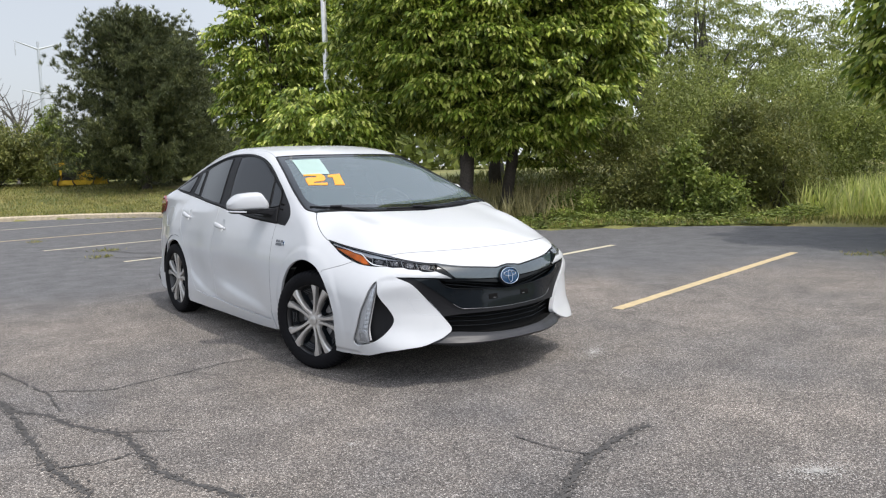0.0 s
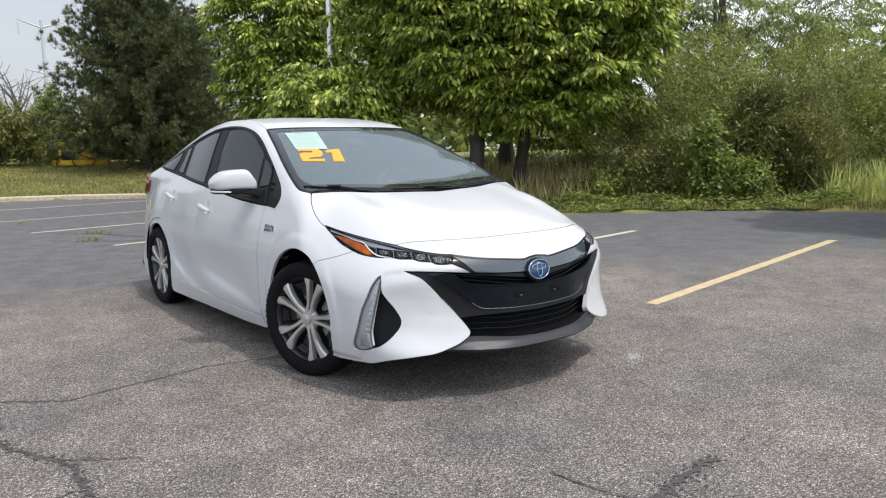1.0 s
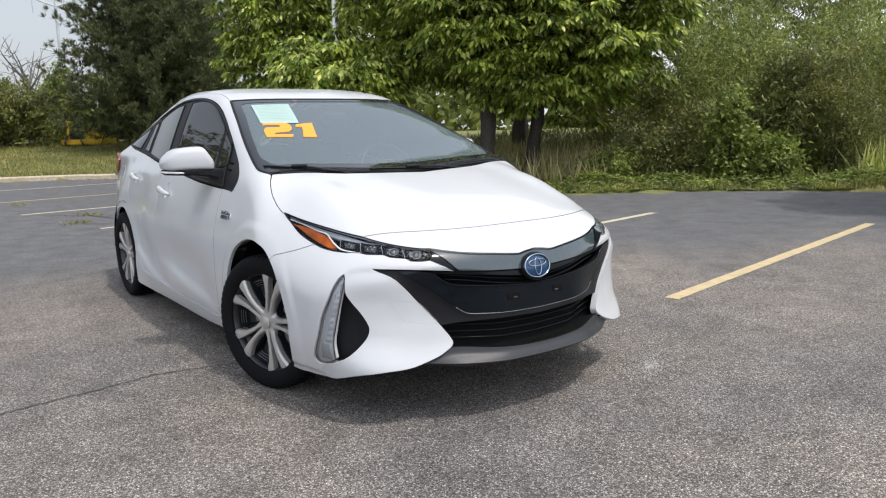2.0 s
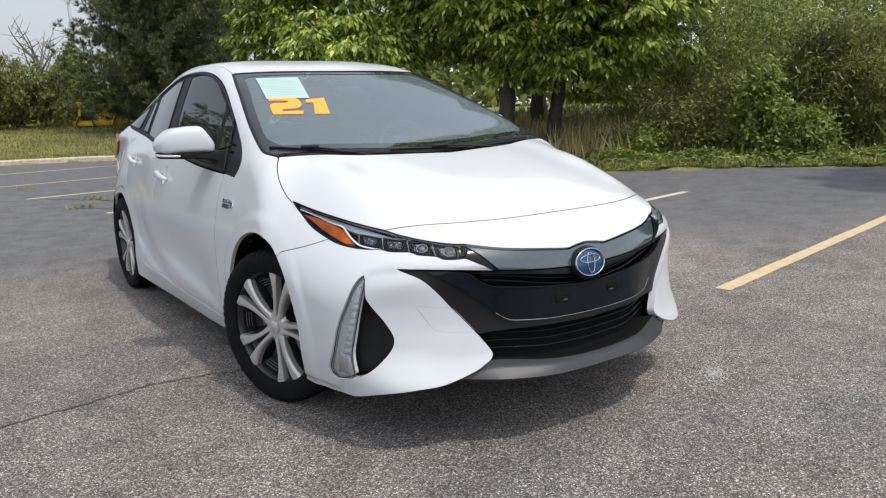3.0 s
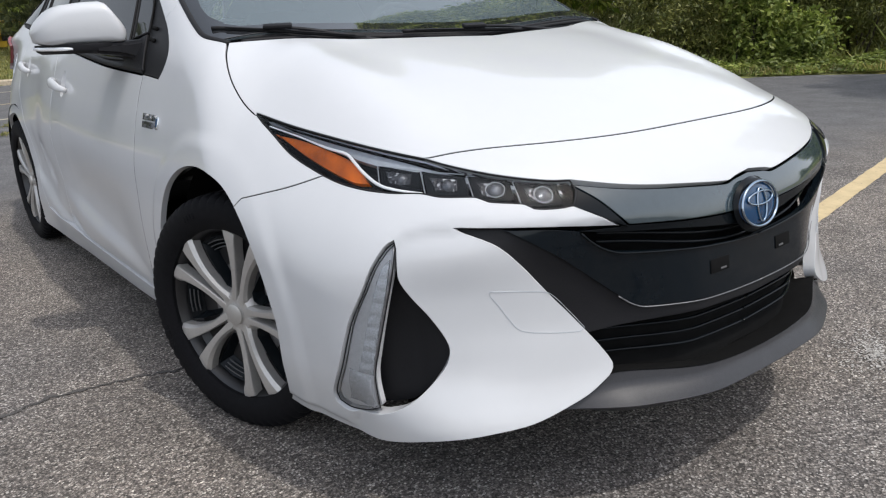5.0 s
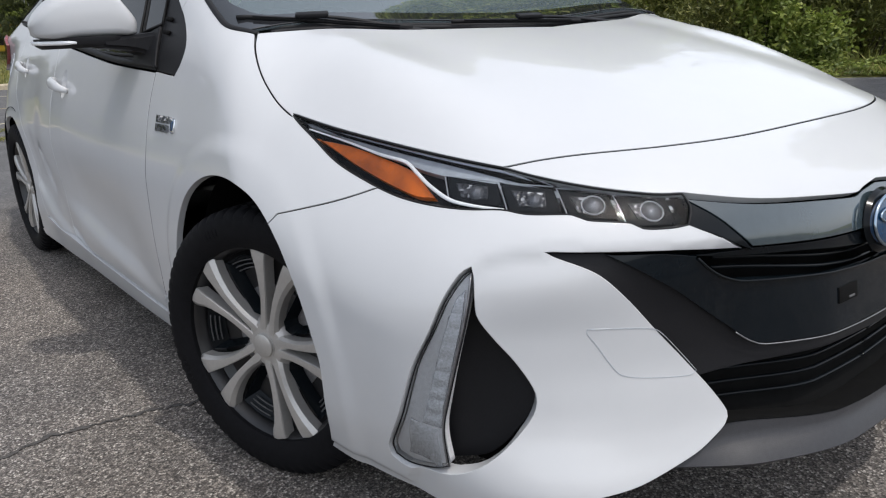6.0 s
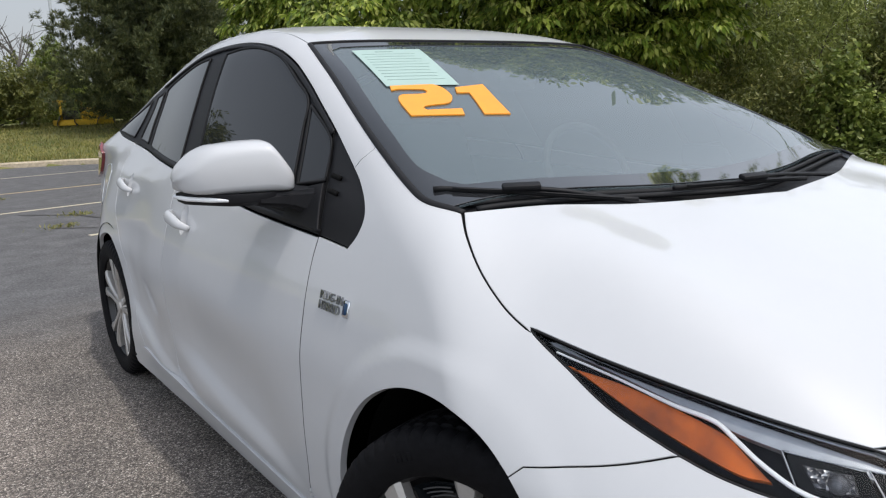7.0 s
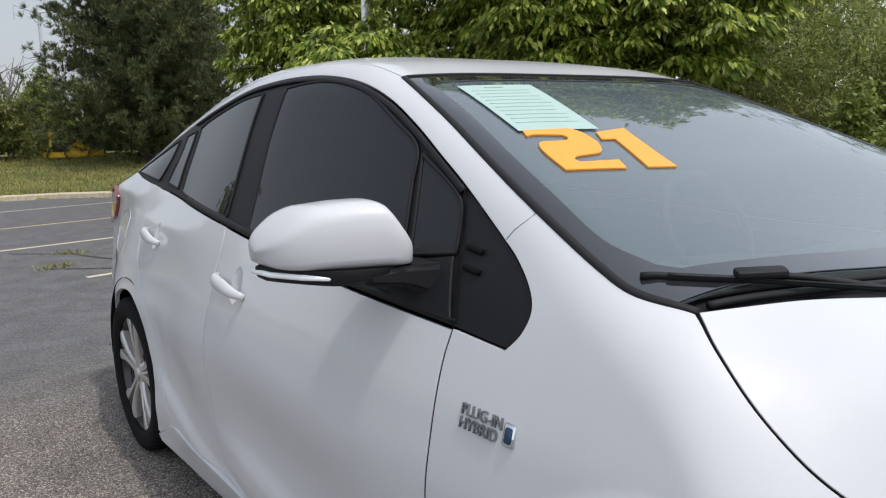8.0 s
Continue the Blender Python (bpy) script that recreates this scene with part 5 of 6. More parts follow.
for k, (a, z, w, h) in enumerate(((-34.0, 0.728, 3.9, 0.040), (-30.1, 0.720, 3.7, 0.044), (-26.4, 0.711, 3.4, 0.046), (-22.7, 0.698, 3.6, 0.048))):
    box_line = on("nose", [(a - w / 2, z + h / 2 + 0.004), (a + w / 2, z + h / 2 - 0.004), (a + w / 2 + 0.1, z - h / 2 + 0.001), (a - w / 2 + 0.2, z - h / 2 + 0.004)], spacing=0.005, closed=True)
    cell = both("projector_cell", patch("projector_cell", "nose", box_line, M_LAMPDARK, grid=0.01, lift=-0.012, thick=0.016, round_=0.004), lamp)
    c = on("nose", [(a + 0.3, z - 0.001)] * 2)[:1]
    n = skin_normal(c)[0]
    turn = Vector(n).to_track_quat("X", "Z").to_matrix().to_4x4()
    edge_l = on("nose", [(a - w / 2 + 0.15, z - h / 2 + 0.006), (a - w / 2, z + h / 2), (a + w / 2, z + h / 2 - 0.006)], spacing=0.006)
    both("cell_edge", tube("cell_edge", edge_l + skin_normal(edge_l) * -0.010, 0.0011, M_LAMPGREY, sides=5), cell)
    r = 0.0165 if k > 1 else 0.0135
    both("projector_lens", lathe("projector_lens", [(0.0001, 0.008), (r * 0.5, 0.006), (r * 0.85, 0.002), (r, -0.003)], M_PROJECT, Matrix.Translation(Vector(c[0] + n * -0.010)) @ turn, 20), cell)
    rim = [tuple(Matrix.Translation(Vector(c[0] + n * -0.0085)) @ turn @ Vector((0, math.cos(t) * r * 1.08, math.sin(t) * r * 1.08))) for t in np.linspace(0, 2 * math.pi, 24, endpoint=False)]
    if k > 1:
        both("lens_ring", tube("lens_ring", rim, 0.0010, M_LAMPGREY, closed=True, sides=5, normals=tuple(n)), cell)
    both("reflector_facet", patch("reflector_facet", "nose", on("nose", [(a - w * 0.3, z + h * 0.28), (a + w * 0.30, z + h * 0.22), (a + w * 0.26, z - h * 0.22), (a - w * 0.22, z - h * 0.2)], spacing=0.005, closed=True), M_FACET, grid=0.01, lift=-0.0105, thick=0.003, gap=0), cell)
both("lens", patch("lens", "nose", lamp_line, M_LENS, grid=0.02, lift=-0.002, thick=0.006, gap=0.003), lamp, "clear polycarbonate lens")
both("lens_seal", tube("lens_seal", rot([lamp_line, lamp_line[:1]]) + skin_normal(rot([lamp_line, lamp_line[:1]])) * -0.002, 0.0020, M_SEAM, sides=6), lamp)
both("black_wedge", patch("black_wedge", "nose", on("nose", [(-19.8, 0.703), (-18.0, 0.672), (-15.7, 0.616), (-16.7, 0.626), (-18.8, 0.653), (-20.4, 0.668)], spacing=0.006, closed=True), M_GLOSS, grid=0.01, lift=-0.002), lamp)

# grille: smoked upper panel, open slot, black lower panel, matte frame, slatted intake
grille = child("grille", patch("grille", "nose", on("nose", [(-30.3, 0.660), (0, 0.700), (30.3, 0.660), (25.6, 0.455), (18.6, 0.305), (0, 0.290), (-18.0, 0.290), (-25.4, 0.446)], closed=True), M_VOID, grid=0.05, lift=-0.075, thick=0.005), car, "black closed grille with a smoked upper panel")
both("bumper_liner", patch("bumper_liner", "nose", on("nose", [(-12, 0.62), (-36, 0.60), (-37, 0.22), (-12, 0.24)], closed=True), M_VOID, grid=0.05, lift=-0.088, thick=0.003), (grille, grille))
slot_top = on("nose", [(-19.9, 0.618), (-16.5, 0.607), (-10.5, 0.594), (-3.8, 0.573), (0, 0.567)])
slot_base = on("nose", [(-19.9, 0.616), (-18.8, 0.592), (-17.5, 0.573), (-15.8, 0.561), (-10.2, 0.549), (-3.4, 0.536), (0, 0.533)])
up_low = on("nose", [(-16.3, 0.619), (-10.0, 0.607), (-4.8, 0.599), (0, 0.595)])
half_up = rot([nose_base[::-1], on("nose", [(-19.8, 0.703), (-18.0, 0.672), (-15.8, 0.619)]), up_low[1:]])
child("upper_panel", patch("upper_panel", "nose", rot([half_up, flip(half_up)[1:-1]]), M_SMOKE, grid=0.02, lift=-0.006, gap=0.004), grille, "smoked blue-black upper grille panel")
half_band = rot([up_low[::-1], on("nose", [(-16.3, 0.617), (-19.9, 0.620)]), slot_top])
child("slot_brow", patch("slot_brow", "nose", rot([half_band, flip(half_band)[1:-1]]), M_GLOSS, grid=0.02, lift=-0.012, gap=0.0), grille)
for z in (0.011, -0.009):
    for s in (0, 1):
        line = on("nose", [(-18.0, 0.592 + z), (-10, 0.569 + z), (-4, 0.550 + z), (0, 0.546 + z)])
        line = line + skin_normal(line) * -0.035
        me = tube("slot_bar", line, 0.004, M_GLOSS, sides=6)
        child("slot_bar", me if s == 0 else mirrored(me), grille)
low_edge = on("nose", [(-26.2, 0.641), (-21.6, 0.569), (-15.9, 0.466), (-14.8, 0.449), (-13.8, 0.441), (-10.4, 0.437), (-4.3, 0.431), (0, 0.429)])
half_low = rot([slot_base[::-1], on("nose", [(-19.9, 0.620), (-22.6, 0.633), (-26.2, 0.641)]), low_edge[1:]])
lower = child("lower_panel", patch("lower_panel", "nose", rot([half_low, flip(half_low)[1:-1]]), M_PANEL, grid=0.02, lift=-0.010, gap=0.001), grille, "gloss black lower grille panel with plate holes")
for s in (0, 1):
    line = low_edge + skin_normal(low_edge) * -0.007
    me = tube("bright_edge", line[int(len(line) * 0.42):], 0.0012, M_STEEL, sides=6)
    child("bright_edge", me if s == 0 else mirrored(me), lower)
    line = slot_base + skin_normal(slot_base) * -0.008
    me = tube("slot_edge", line, 0.0025, M_GLOSS, sides=6)
    child("slot_edge", me if s == 0 else mirrored(me), lower)
    c = on("nose", [((-5.8, -4.3)[s], 0.497)] * 2)[:1]
    turn = Vector(skin_normal(c)[0]).to_track_quat("Y", "Z").to_matrix().to_4x4()
    me = block("plate_hole", M_VOID, (0.062, 0.008, 0.030), Matrix.Translation(Vector(c[0] + skin_normal(c)[0] * -0.0115)) @ turn, 0.002)
    child("plate_hole", me if s == 0 else mirrored(me), lower)
    me = block("clip", M_RIMGREY, (0.020, 0.007, 0.005), Matrix.Translation(Vector(c[0] + skin_normal(c)[0] * -0.008 + np.array((0.010, 0, -0.009)))) @ turn, 0.002)
    child("clip", me if s == 0 else mirrored(me), lower)
half_frame = rot([low_edge[::-1], on("nose", [(-26.2, 0.641), (-29.9, 0.647)]), on("nose", [(-29.9, 0.647), (-26.9, 0.614), (-24.7, 0.564), (-22.2, 0.495), (-20.2, 0.441), (-18.9, 0.406)])[1:],
                  on("nose", [(-18.9, 0.406), (-14.0, 0.412), (-8.5, 0.414), (0, 0.407)])[1:]])
child("matte_frame", patch("matte_frame", "nose", rot([half_frame, flip(half_frame)[1:-1]]), M_MATTE, grid=0.02, lift=-0.018, gap=-0.003), grille, "grained black frame round the lower grille")
for k in range(3):
    z = 0.392 - k * 0.026
    for s in (0, 1):
        line = on("nose", [(-18.2 + k * 0.3, z + 0.006), (-10, z - 0.002), (0, z - 0.008)])
        line = line + skin_normal(line) * (-0.046 - 0.006 * k)
        me = tube("intake_slat", line, 0.0034, M_GLOSS, sides=6, flat=1.6)
        child("intake_slat", me if s == 0 else mirrored(me), grille)
lip_top = on("nose", [(-18.7, 0.295), (-17.0, 0.316), (-10.7, 0.304), (-4.3, 0.292), (0, 0.289)])
lip_low = on("nose", [(0, 0.243), (-7.5, 0.246), (-13.0, 0.247), (-17.0, 0.250), (-22.2, 0.262), (-18.7, 0.295)])
half_lip = rot([lip_top[::-1], lip_low[::-1][1:]])


def valance(q):
    ends = step(np.abs(q[:, 0]), 15.0, 22.0)
    fold = np.interp(np.abs(q[:, 0]), (0, 10, 17, 22), (0.273, 0.281, 0.288, 0.282))
    return -0.008 + 0.020 * np.clip((fold - q[:, 1]) / 0.03, 0, 1.2) * (1 - 0.75 * ends) - 0.012 * ends


floor_line = rot([lip_top, flip(lip_top)[1:]])
floor_n = skin_normal(floor_line)
floor_rows = np.vstack([floor_line - floor_n * 0.006, floor_line - floor_n * 0.13])
kf = len(floor_line)
child("intake_floor", build("intake_floor", floor_rows, [(i, i + 1, kf + i + 1, kf + i) for i in range(kf - 1)], M_VOID), grille)
child("valance", patch("valance", "nose", rot([half_lip, flip(half_lip)[1:-1]]), M_LIP, grid=0.009, gap=0.001, relief=valance, thick=0.03), car, "dark grey plastic chin valance")

# emblem: a chrome ring on a blue disc with plain bars
ec = on("nose", [(0, 0.608)] * 2)[:1]
em = Matrix.Translation(Vector(ec[0] + np.array((-0.018, -0.002, -0.004)))) @ Vector(skin_normal(ec)[0]).to_track_quat("X", "Z").to_matrix().to_4x4() @ Matrix.Diagonal((1, 1.30, 1.06, 1))
emblem = child("emblem", lathe("emblem", [(0.0001, 0.010), (0.035, 0.008), (0.052, 0.002), (0.057, -0.006)], M_GLOSS, em, 48), car, "round chrome-ringed emblem with a blue centre")
child("disc", lathe("disc", [(0.0001, 0.014), (0.030, 0.0125), (0.046, 0.007), (0.049, 0.0)], M_BLUE, em @ Matrix.Diagonal((1, 1.08, 0.92, 1)), 48), emblem)


def oval(name, ry, rz, bar, at=(0, 0)):
    v = [tuple(em @ Vector((0.0155 - 0.09 * ((at[0] + math.cos(2 * math.pi * k / 48) * ry) ** 2 + (at[1] + math.sin(2 * math.pi * k / 48) * rz) ** 2) / 0.05, at[0] + math.cos(2 * math.pi * k / 48) * ry, at[1] + math.sin(2 * math.pi * k / 48) * rz))) for k in range(48)]
    child(name, tube(name, v, bar, M_EMBLEM, closed=True, sides=8, normals=tuple(em.to_3x3() @ Vector((1, 0, 0)))), emblem)


oval("ring", 0.052, 0.045, 0.0032)
oval("bar_loop", 0.036, 0.013, 0.0023, (0, 0.012))
oval("bar_loop", 0.013, 0.034, 0.0023, (0, -0.002))

# fenders
dlo_low = [(-0.953, 0.898), (-0.818, 0.907), (-0.611, 0.916), (-0.405, 0.927), (-0.176, 0.947), (0.053, 0.969), (0.304, 0.992), (0.568, 1.010), (0.827, 1.028), (1.317, 1.070)]
dlo_tip = [(-0.953, 0.898), (-0.979, 0.927), (-0.988, 0.962), (-0.968, 0.994), (-0.924, 1.030), (-0.883, 1.055)]
dlo_top = [(-0.883, 1.055), (-0.836, 1.082), (-0.734, 1.139), (-0.632, 1.191), (-0.505, 1.254), (-0.367, 1.313), (-0.217, 1.360), (-0.048, 1.390), (0.125, 1.404), (0.327, 1.406), (0.570, 1.395),
           (0.879, 1.359), (1.148, 1.314), (1.415, 1.247), (1.635, 1.177), (1.815, 1.114)]
gap_door = [(-0.818, 0.907), (-0.811, 0.849), (-0.813, 0.747), (-0.812, 0.612), (-0.810, 0.502), (-0.800, 0.382), (-0.782, 0.302)]
screen_side = on("top", [(-0.536, -0.319), (-0.575, -0.46), (-0.608, -0.591), (-0.652, -0.762), (-0.690, -0.923), (-0.719, -1.078), (-0.724, -1.153), (-0.698, -1.228)])
cut = int(np.argmin(np.abs(screen_side[:, 1] + 0.92)))
wing_gap = np.vstack([on("side", [(-0.883, 1.055)] * 2)[:1], on("side", [(-0.896, 1.074)] * 2)[:1], screen_side[cut:cut + 1]])
arch_top = on("side", [(-1.33 - 0.345 * math.sin(radians(a)), 0.360 + 0.345 * math.cos(radians(a))) for a in np.arange(36, -100, -8)] + [(-0.955, 0.20), (-0.945, 0.165)])
fender_line = rot([hood_side, lamp_back[::-1][1:], seam[1:], arch_top[1:], on("side", [(-0.956, 0.167), (-0.785, 0.167), (-0.782, 0.302)])[1:], on("side", gap_door[::-1])[1:], on("side", dlo_low[:2][::-1])[1:], on("side", dlo_tip)[1:], wing_gap[1:], screen_side[cut:-1]])
fender = both("front_fender", patch("front_fender", "side", fender_line, M_PAINT, grid=0.014), None, "pearl white front fender with a flared wheel arch")

# doors and hind quarter
def crease(y, z):
    """The doors' lower flank: a crease that rises from the front and one that falls from the hind arch."""
    up = np.interp(y, (-0.86, -0.535, -0.194, 0.044, 0.4), (0.287, 0.352, 0.393, 0.431, 0.47))
    down = np.interp(y, (0.05, 0.30, 0.597, 0.793, 0.90), (0.272, 0.284, 0.350, 0.406, 0.45))
    a = 0.017 * step(y, -0.86, -0.45) * (1 - step(y, -0.05, 0.42)) * step(z, up - 0.075, up - 0.004) * (1 - step(z, up + 0.02, up + 0.30))
    b = 0.015 * step(y, 0.02, 0.40) * (1 - step(y, 0.84, 1.02)) * step(z, down - 0.055, down) * (1 - step(z, down + 0.02, down + 0.24))
    return -(a + b)


gap_mid = [(0.304, 0.992), (0.286, 0.945), (0.286, 0.862), (0.293, 0.702), (0.303, 0.502), (0.298, 0.362), (0.283, 0.264)]
door_base_f = [(-0.782, 0.302), (-0.765, 0.264), (-0.725, 0.237), (-0.411, 0.240), (-0.020, 0.249), (0.283, 0.264)]
CUPS = [chart_side(np.array([(y - 0.035 + math.cos(t) * 0.030, z + 0.008 + math.sin(t) * 0.045) for t in np.linspace(0, 2 * math.pi, 28, endpoint=False)])) for y, z in ((0.145, 0.845), (1.075, 0.893))]
front_door_line = rot([on("side", gap_door), on("side", door_base_f)[1:], on("side", gap_mid[::-1])[1:], on("side", dlo_low[1:7][::-1])[1:-1]])
door_sculpt = lambda q: crease(q[:, 0], q[:, 1])
door_f = both("front_door", patch("front_door", "side", front_door_line, M_PAINT, grid=0.014, gap=0.0034, holes=CUPS[:1], relief=door_sculpt), None, "pearl white closed front door")
door_back = [(1.273, 1.064), (1.298, 0.982), (1.282, 0.902), (1.204, 0.782), (1.081, 0.682), (0.965, 0.587), (0.903, 0.472), (0.850, 0.362), (0.749, 0.274)]
rear_door_line = rot([on("side", gap_mid), on("side", [(0.283, 0.264), (0.518, 0.266), (0.749, 0.274)])[1:], on("side", door_back[::-1])[1:], on("side", [(1.273, 1.064)] + dlo_low[6:9][::-1])[1:-1]])
door_r = both("rear_door", patch("rear_door", "side", rear_door_line, M_PAINT, grid=0.015, gap=0.0016, holes=CUPS[1:], relief=door_sculpt), None, "pearl white closed rear door")
arch_back = on("side", [(1.30 - 0.345 * math.cos(radians(a)), 0.325 + 0.345 * math.sin(radians(a))) for a in np.arange(-25, 206, 11)])
quarter_line = rot([on("side", door_back), on("side", [(0.749, 0.274), (0.870, 0.222), (0.965, 0.181)])[1:], arch_back[1:], on("side", [(1.625, 0.182), (1.765, 0.172), (1.965, 0.192), (2.095, 0.322), (2.135, 0.602), (2.145, 0.862), (2.135, 0.972), (2.035, 1.047), (1.815, 1.110), (1.565, 1.092), (1.317, 1.070), (1.273, 1.064)])[1:-1]])
quarter = both("rear_quarter", patch("rear_quarter", "side", quarter_line, M_PAINT, grid=0.018, relief=door_sculpt), None, "pearl white rear quarter panel")
both("charge_flap_line", tube("charge_flap_line", on("side", [(1.815, 0.942), (1.635, 0.957), (1.555, 0.932), (1.535, 0.852), (1.575, 0.792), (1.715, 0.772), (1.815, 0.792), (1.855, 0.872)], closed=True), 0.0022, M_LAMPGREY, closed=True, sides=5), quarter)
sill_line = rot([on("side", [(-0.785, 0.167), (-0.782, 0.302)]), on("side", [(-0.782, 0.302), (-0.765, 0.264), (-0.725, 0.237), (-0.411, 0.240), (-0.020, 0.249), (0.283, 0.264), (0.518, 0.266), (0.749, 0.274), (0.870, 0.222), (0.965, 0.181)])[1:],
                 on("side", [(0.965, 0.181), (0.937, 0.157), (0.269, 0.152), (-0.411, 0.152), (-0.785, 0.167)])[1:-1]])
both("side_sill", patch("side_sill", "side", sill_line, M_PAINT, grid=0.02, lift=0.006, gap=0.001, thick=0.05), None)
hind = on("side", [(2.145, 0.862), (2.135, 0.972), (2.035, 1.047), (1.935, 1.002), (1.995, 0.902)], closed=True)
both("tail_lamp", patch("tail_lamp", "side", hind, M_RED, grid=0.03, lift=0.016), None, "red tail lamp")

# roof side frames, roof, hatch
roof_side = on("top", [(-0.536, -0.319), (-0.520, -0.1), (-0.525, 0.2), (-0.52, 0.6), (-0.51, 1.0), (-0.495, 1.3), (-0.48, 1.55)])
frame_line = rot([screen_side[:cut + 1][::-1], roof_side[1:], on("side", [(1.815, 1.114)] * 2)[:1] + np.zeros((1, 3)), on("side", dlo_top[::-1])[1:], wing_gap[1:-1]])
both("roof_frame", patch("roof_frame", "cabin", frame_line, M_PAINT, grid=0.02), None, "pearl white windscreen pillar and roof rail")
screen_top = on("top", [(-0.536, -0.319), (-0.27, -0.316), (0, -0.316)])
roof_half = rot([screen_top[::-1], roof_side[1:], on("top", [(-0.48, 1.55), (0, 1.60)])[1:]])
child("roof", patch("roof", "top", rot([roof_half, flip(roof_half)[1:-1]]), M_PAINT, grid=0.05), car, "pearl white roof panel")
hatch_half = on("top", [(0, 1.605), (-0.478, 1.556), (-0.50, 1.80), (-0.57, 2.03), (-0.55, 2.12), (0, 2.20)])
child("hatch", patch("hatch", "top", rot([hatch_half, flip(hatch_half)[1:-1]]), M_GLOSS, grid=0.06, lift=-0.003), car, "dark glass rear hatch")


def rear_panel(name, z0, z1, label):
    """A panel across the tail between two heights."""
    zs, us = np.linspace(z0, z1, 14), np.linspace(-1, 1, 33)
    o = np.array([(u * (0.745 - 1.4 * TUCK(z)), 1.2, z) for z in zs for u in us])
    p = to_skin(o, np.tile((0, 1.0, 0), (len(o), 1)), 0.0, 1.4, 0.002)
    f = [(i * 33 + j, i * 33 + j + 1, (i + 1) * 33 + j + 1, (i + 1) * 33 + j) for i in range(13) for j in range(32)]
    child(name, build(name, p, [q[::-1] for q in f], M_PAINT), car, label)


rear_panel("rear_bumper", 0.19, 0.615, "pearl white rear bumper")
rear_panel("tailgate", 0.62, 1.08, "pearl white tailgate")


# shut lines: black bars a little below the skin, added as the gaps' shade
def sunk(line, d=0.005):
    return line - skin_normal(line) * d


for side in (0, 1):
    for ln, d in ((hood_front, 0.004), (hood_side, 0.004), (seam, 0.004), (on("side", gap_door), 0.0022), (on("side", gap_mid), 0.013), (on("side", door_back), 0.013), (wing_gap, 0.004), (roof_side[:60], 0.004), (lamp_top_a, 0.004)):
        deep = d - crease(ln[:, 1:2], ln[:, 2:3]) if d > 0.01 else d
        me = tube("shut_line_shade", sunk(ln, deep), 0.0024, M_VOID, sides=6)
        child("shut_line_shade", me if side == 0 else mirrored(me), car)

# side glass: black surround, panes, seals
surround_line = rot([on("side", dlo_low[:-1]), on("side", [(0.827, 1.028), (1.317, 1.070), (1.565, 1.092), (1.815, 1.114)])[1:], on("side", dlo_top[::-1])[1:], on("side", dlo_tip[::-1])[1:-1]])
surround = both("window_surround", patch("window_surround", "side", surround_line, M_MATTE, grid=0.03, lift=-0.004, gap=0.0025), None, "black side window surround")
panes = {
    "front_window": [(0.210, 1.378), (0.057, 1.383), (-0.102, 1.370), (-0.268, 1.332), (-0.434, 1.261), (-0.541, 1.208), (-0.565, 1.134), (-0.606, 1.002), (-0.624, 0.947), (-0.405, 0.952), (-0.176, 0.964), (0.024, 0.982), (0.142, 0.996), (0.177, 1.125), (0.206, 1.251)],
    "quarter_pane": [(-0.569, 1.194), (-0.732, 1.114), (-0.767, 1.025), (-0.631, 1.008), (-0.589, 1.135)],
    "rear_window": [(0.392, 1.374), (0.572, 1.366), (0.769, 1.342), (0.977, 1.308), (1.050, 1.287), (1.004, 1.172), (0.965, 1.062), (0.898, 1.052), (0.568, 1.028), (0.332, 1.014), (0.352, 1.103), (0.387, 1.271)],
    "rear_quarter_pane": [(1.109, 1.278), (1.220, 1.260), (1.193, 1.162), (1.198, 1.084), (1.031, 1.068), (1.070, 1.172)],
    "hatch_side_pane": [(1.315, 1.247), (1.465, 1.202), (1.635, 1.152), (1.745, 1.115), (1.565, 1.108), (1.315, 1.090), (1.293, 1.152)],
}
for name, pts in panes.items():
    pl = on("side", pts, closed=True)
    par = door_f if name == "front_window" else door_r if name == "rear_window" else surround
    pane = both(name, patch(name, "side", pl, M_PRIVACY, grid=0.03, lift=-0.0015, gap=0.001, thick=0.004), par, "dark tinted side glass")
    ring = rot([pl, pl[:1]])
    both("glass_seal", tube("glass_seal", ring + skin_normal(ring) * -0.001, 0.0045, M_SEAM, sides=6, flat=0.7), pane)
both("belt_strip", tube("belt_strip", on("side", [(y, z + 0.012) for y, z in dlo_low[1:-1]]), (0.003, 0.009, 0.010, 0.010, 0.010, 0.010), M_MATTE, sides=8, flat=0.35), surround)
both("roof_drip_strip", tube("roof_drip_strip", on("side", [(y, z - 0.010) for y, z in dlo_top[2:-3]], spacing=0.02), 0.007, M_MATTE, sides=8, flat=0.5), surround)
both("sail_seam", tube("sail_seam", on("side", [(-0.736, 1.136), (-0.779, 1.024), (-0.818, 0.907)]), 0.0016, M_VOID, sides=6), surround)
for zz, y0 in ((1.035, -0.815), (1.003, -0.822)):
    both("sail_rib", tube("sail_rib", on("side", [(y0 + 0.022, zz + 0.002), (y0 - 0.022, zz - 0.003)]), 0.006, M_VOID, sides=8, flat=0.6), surround)

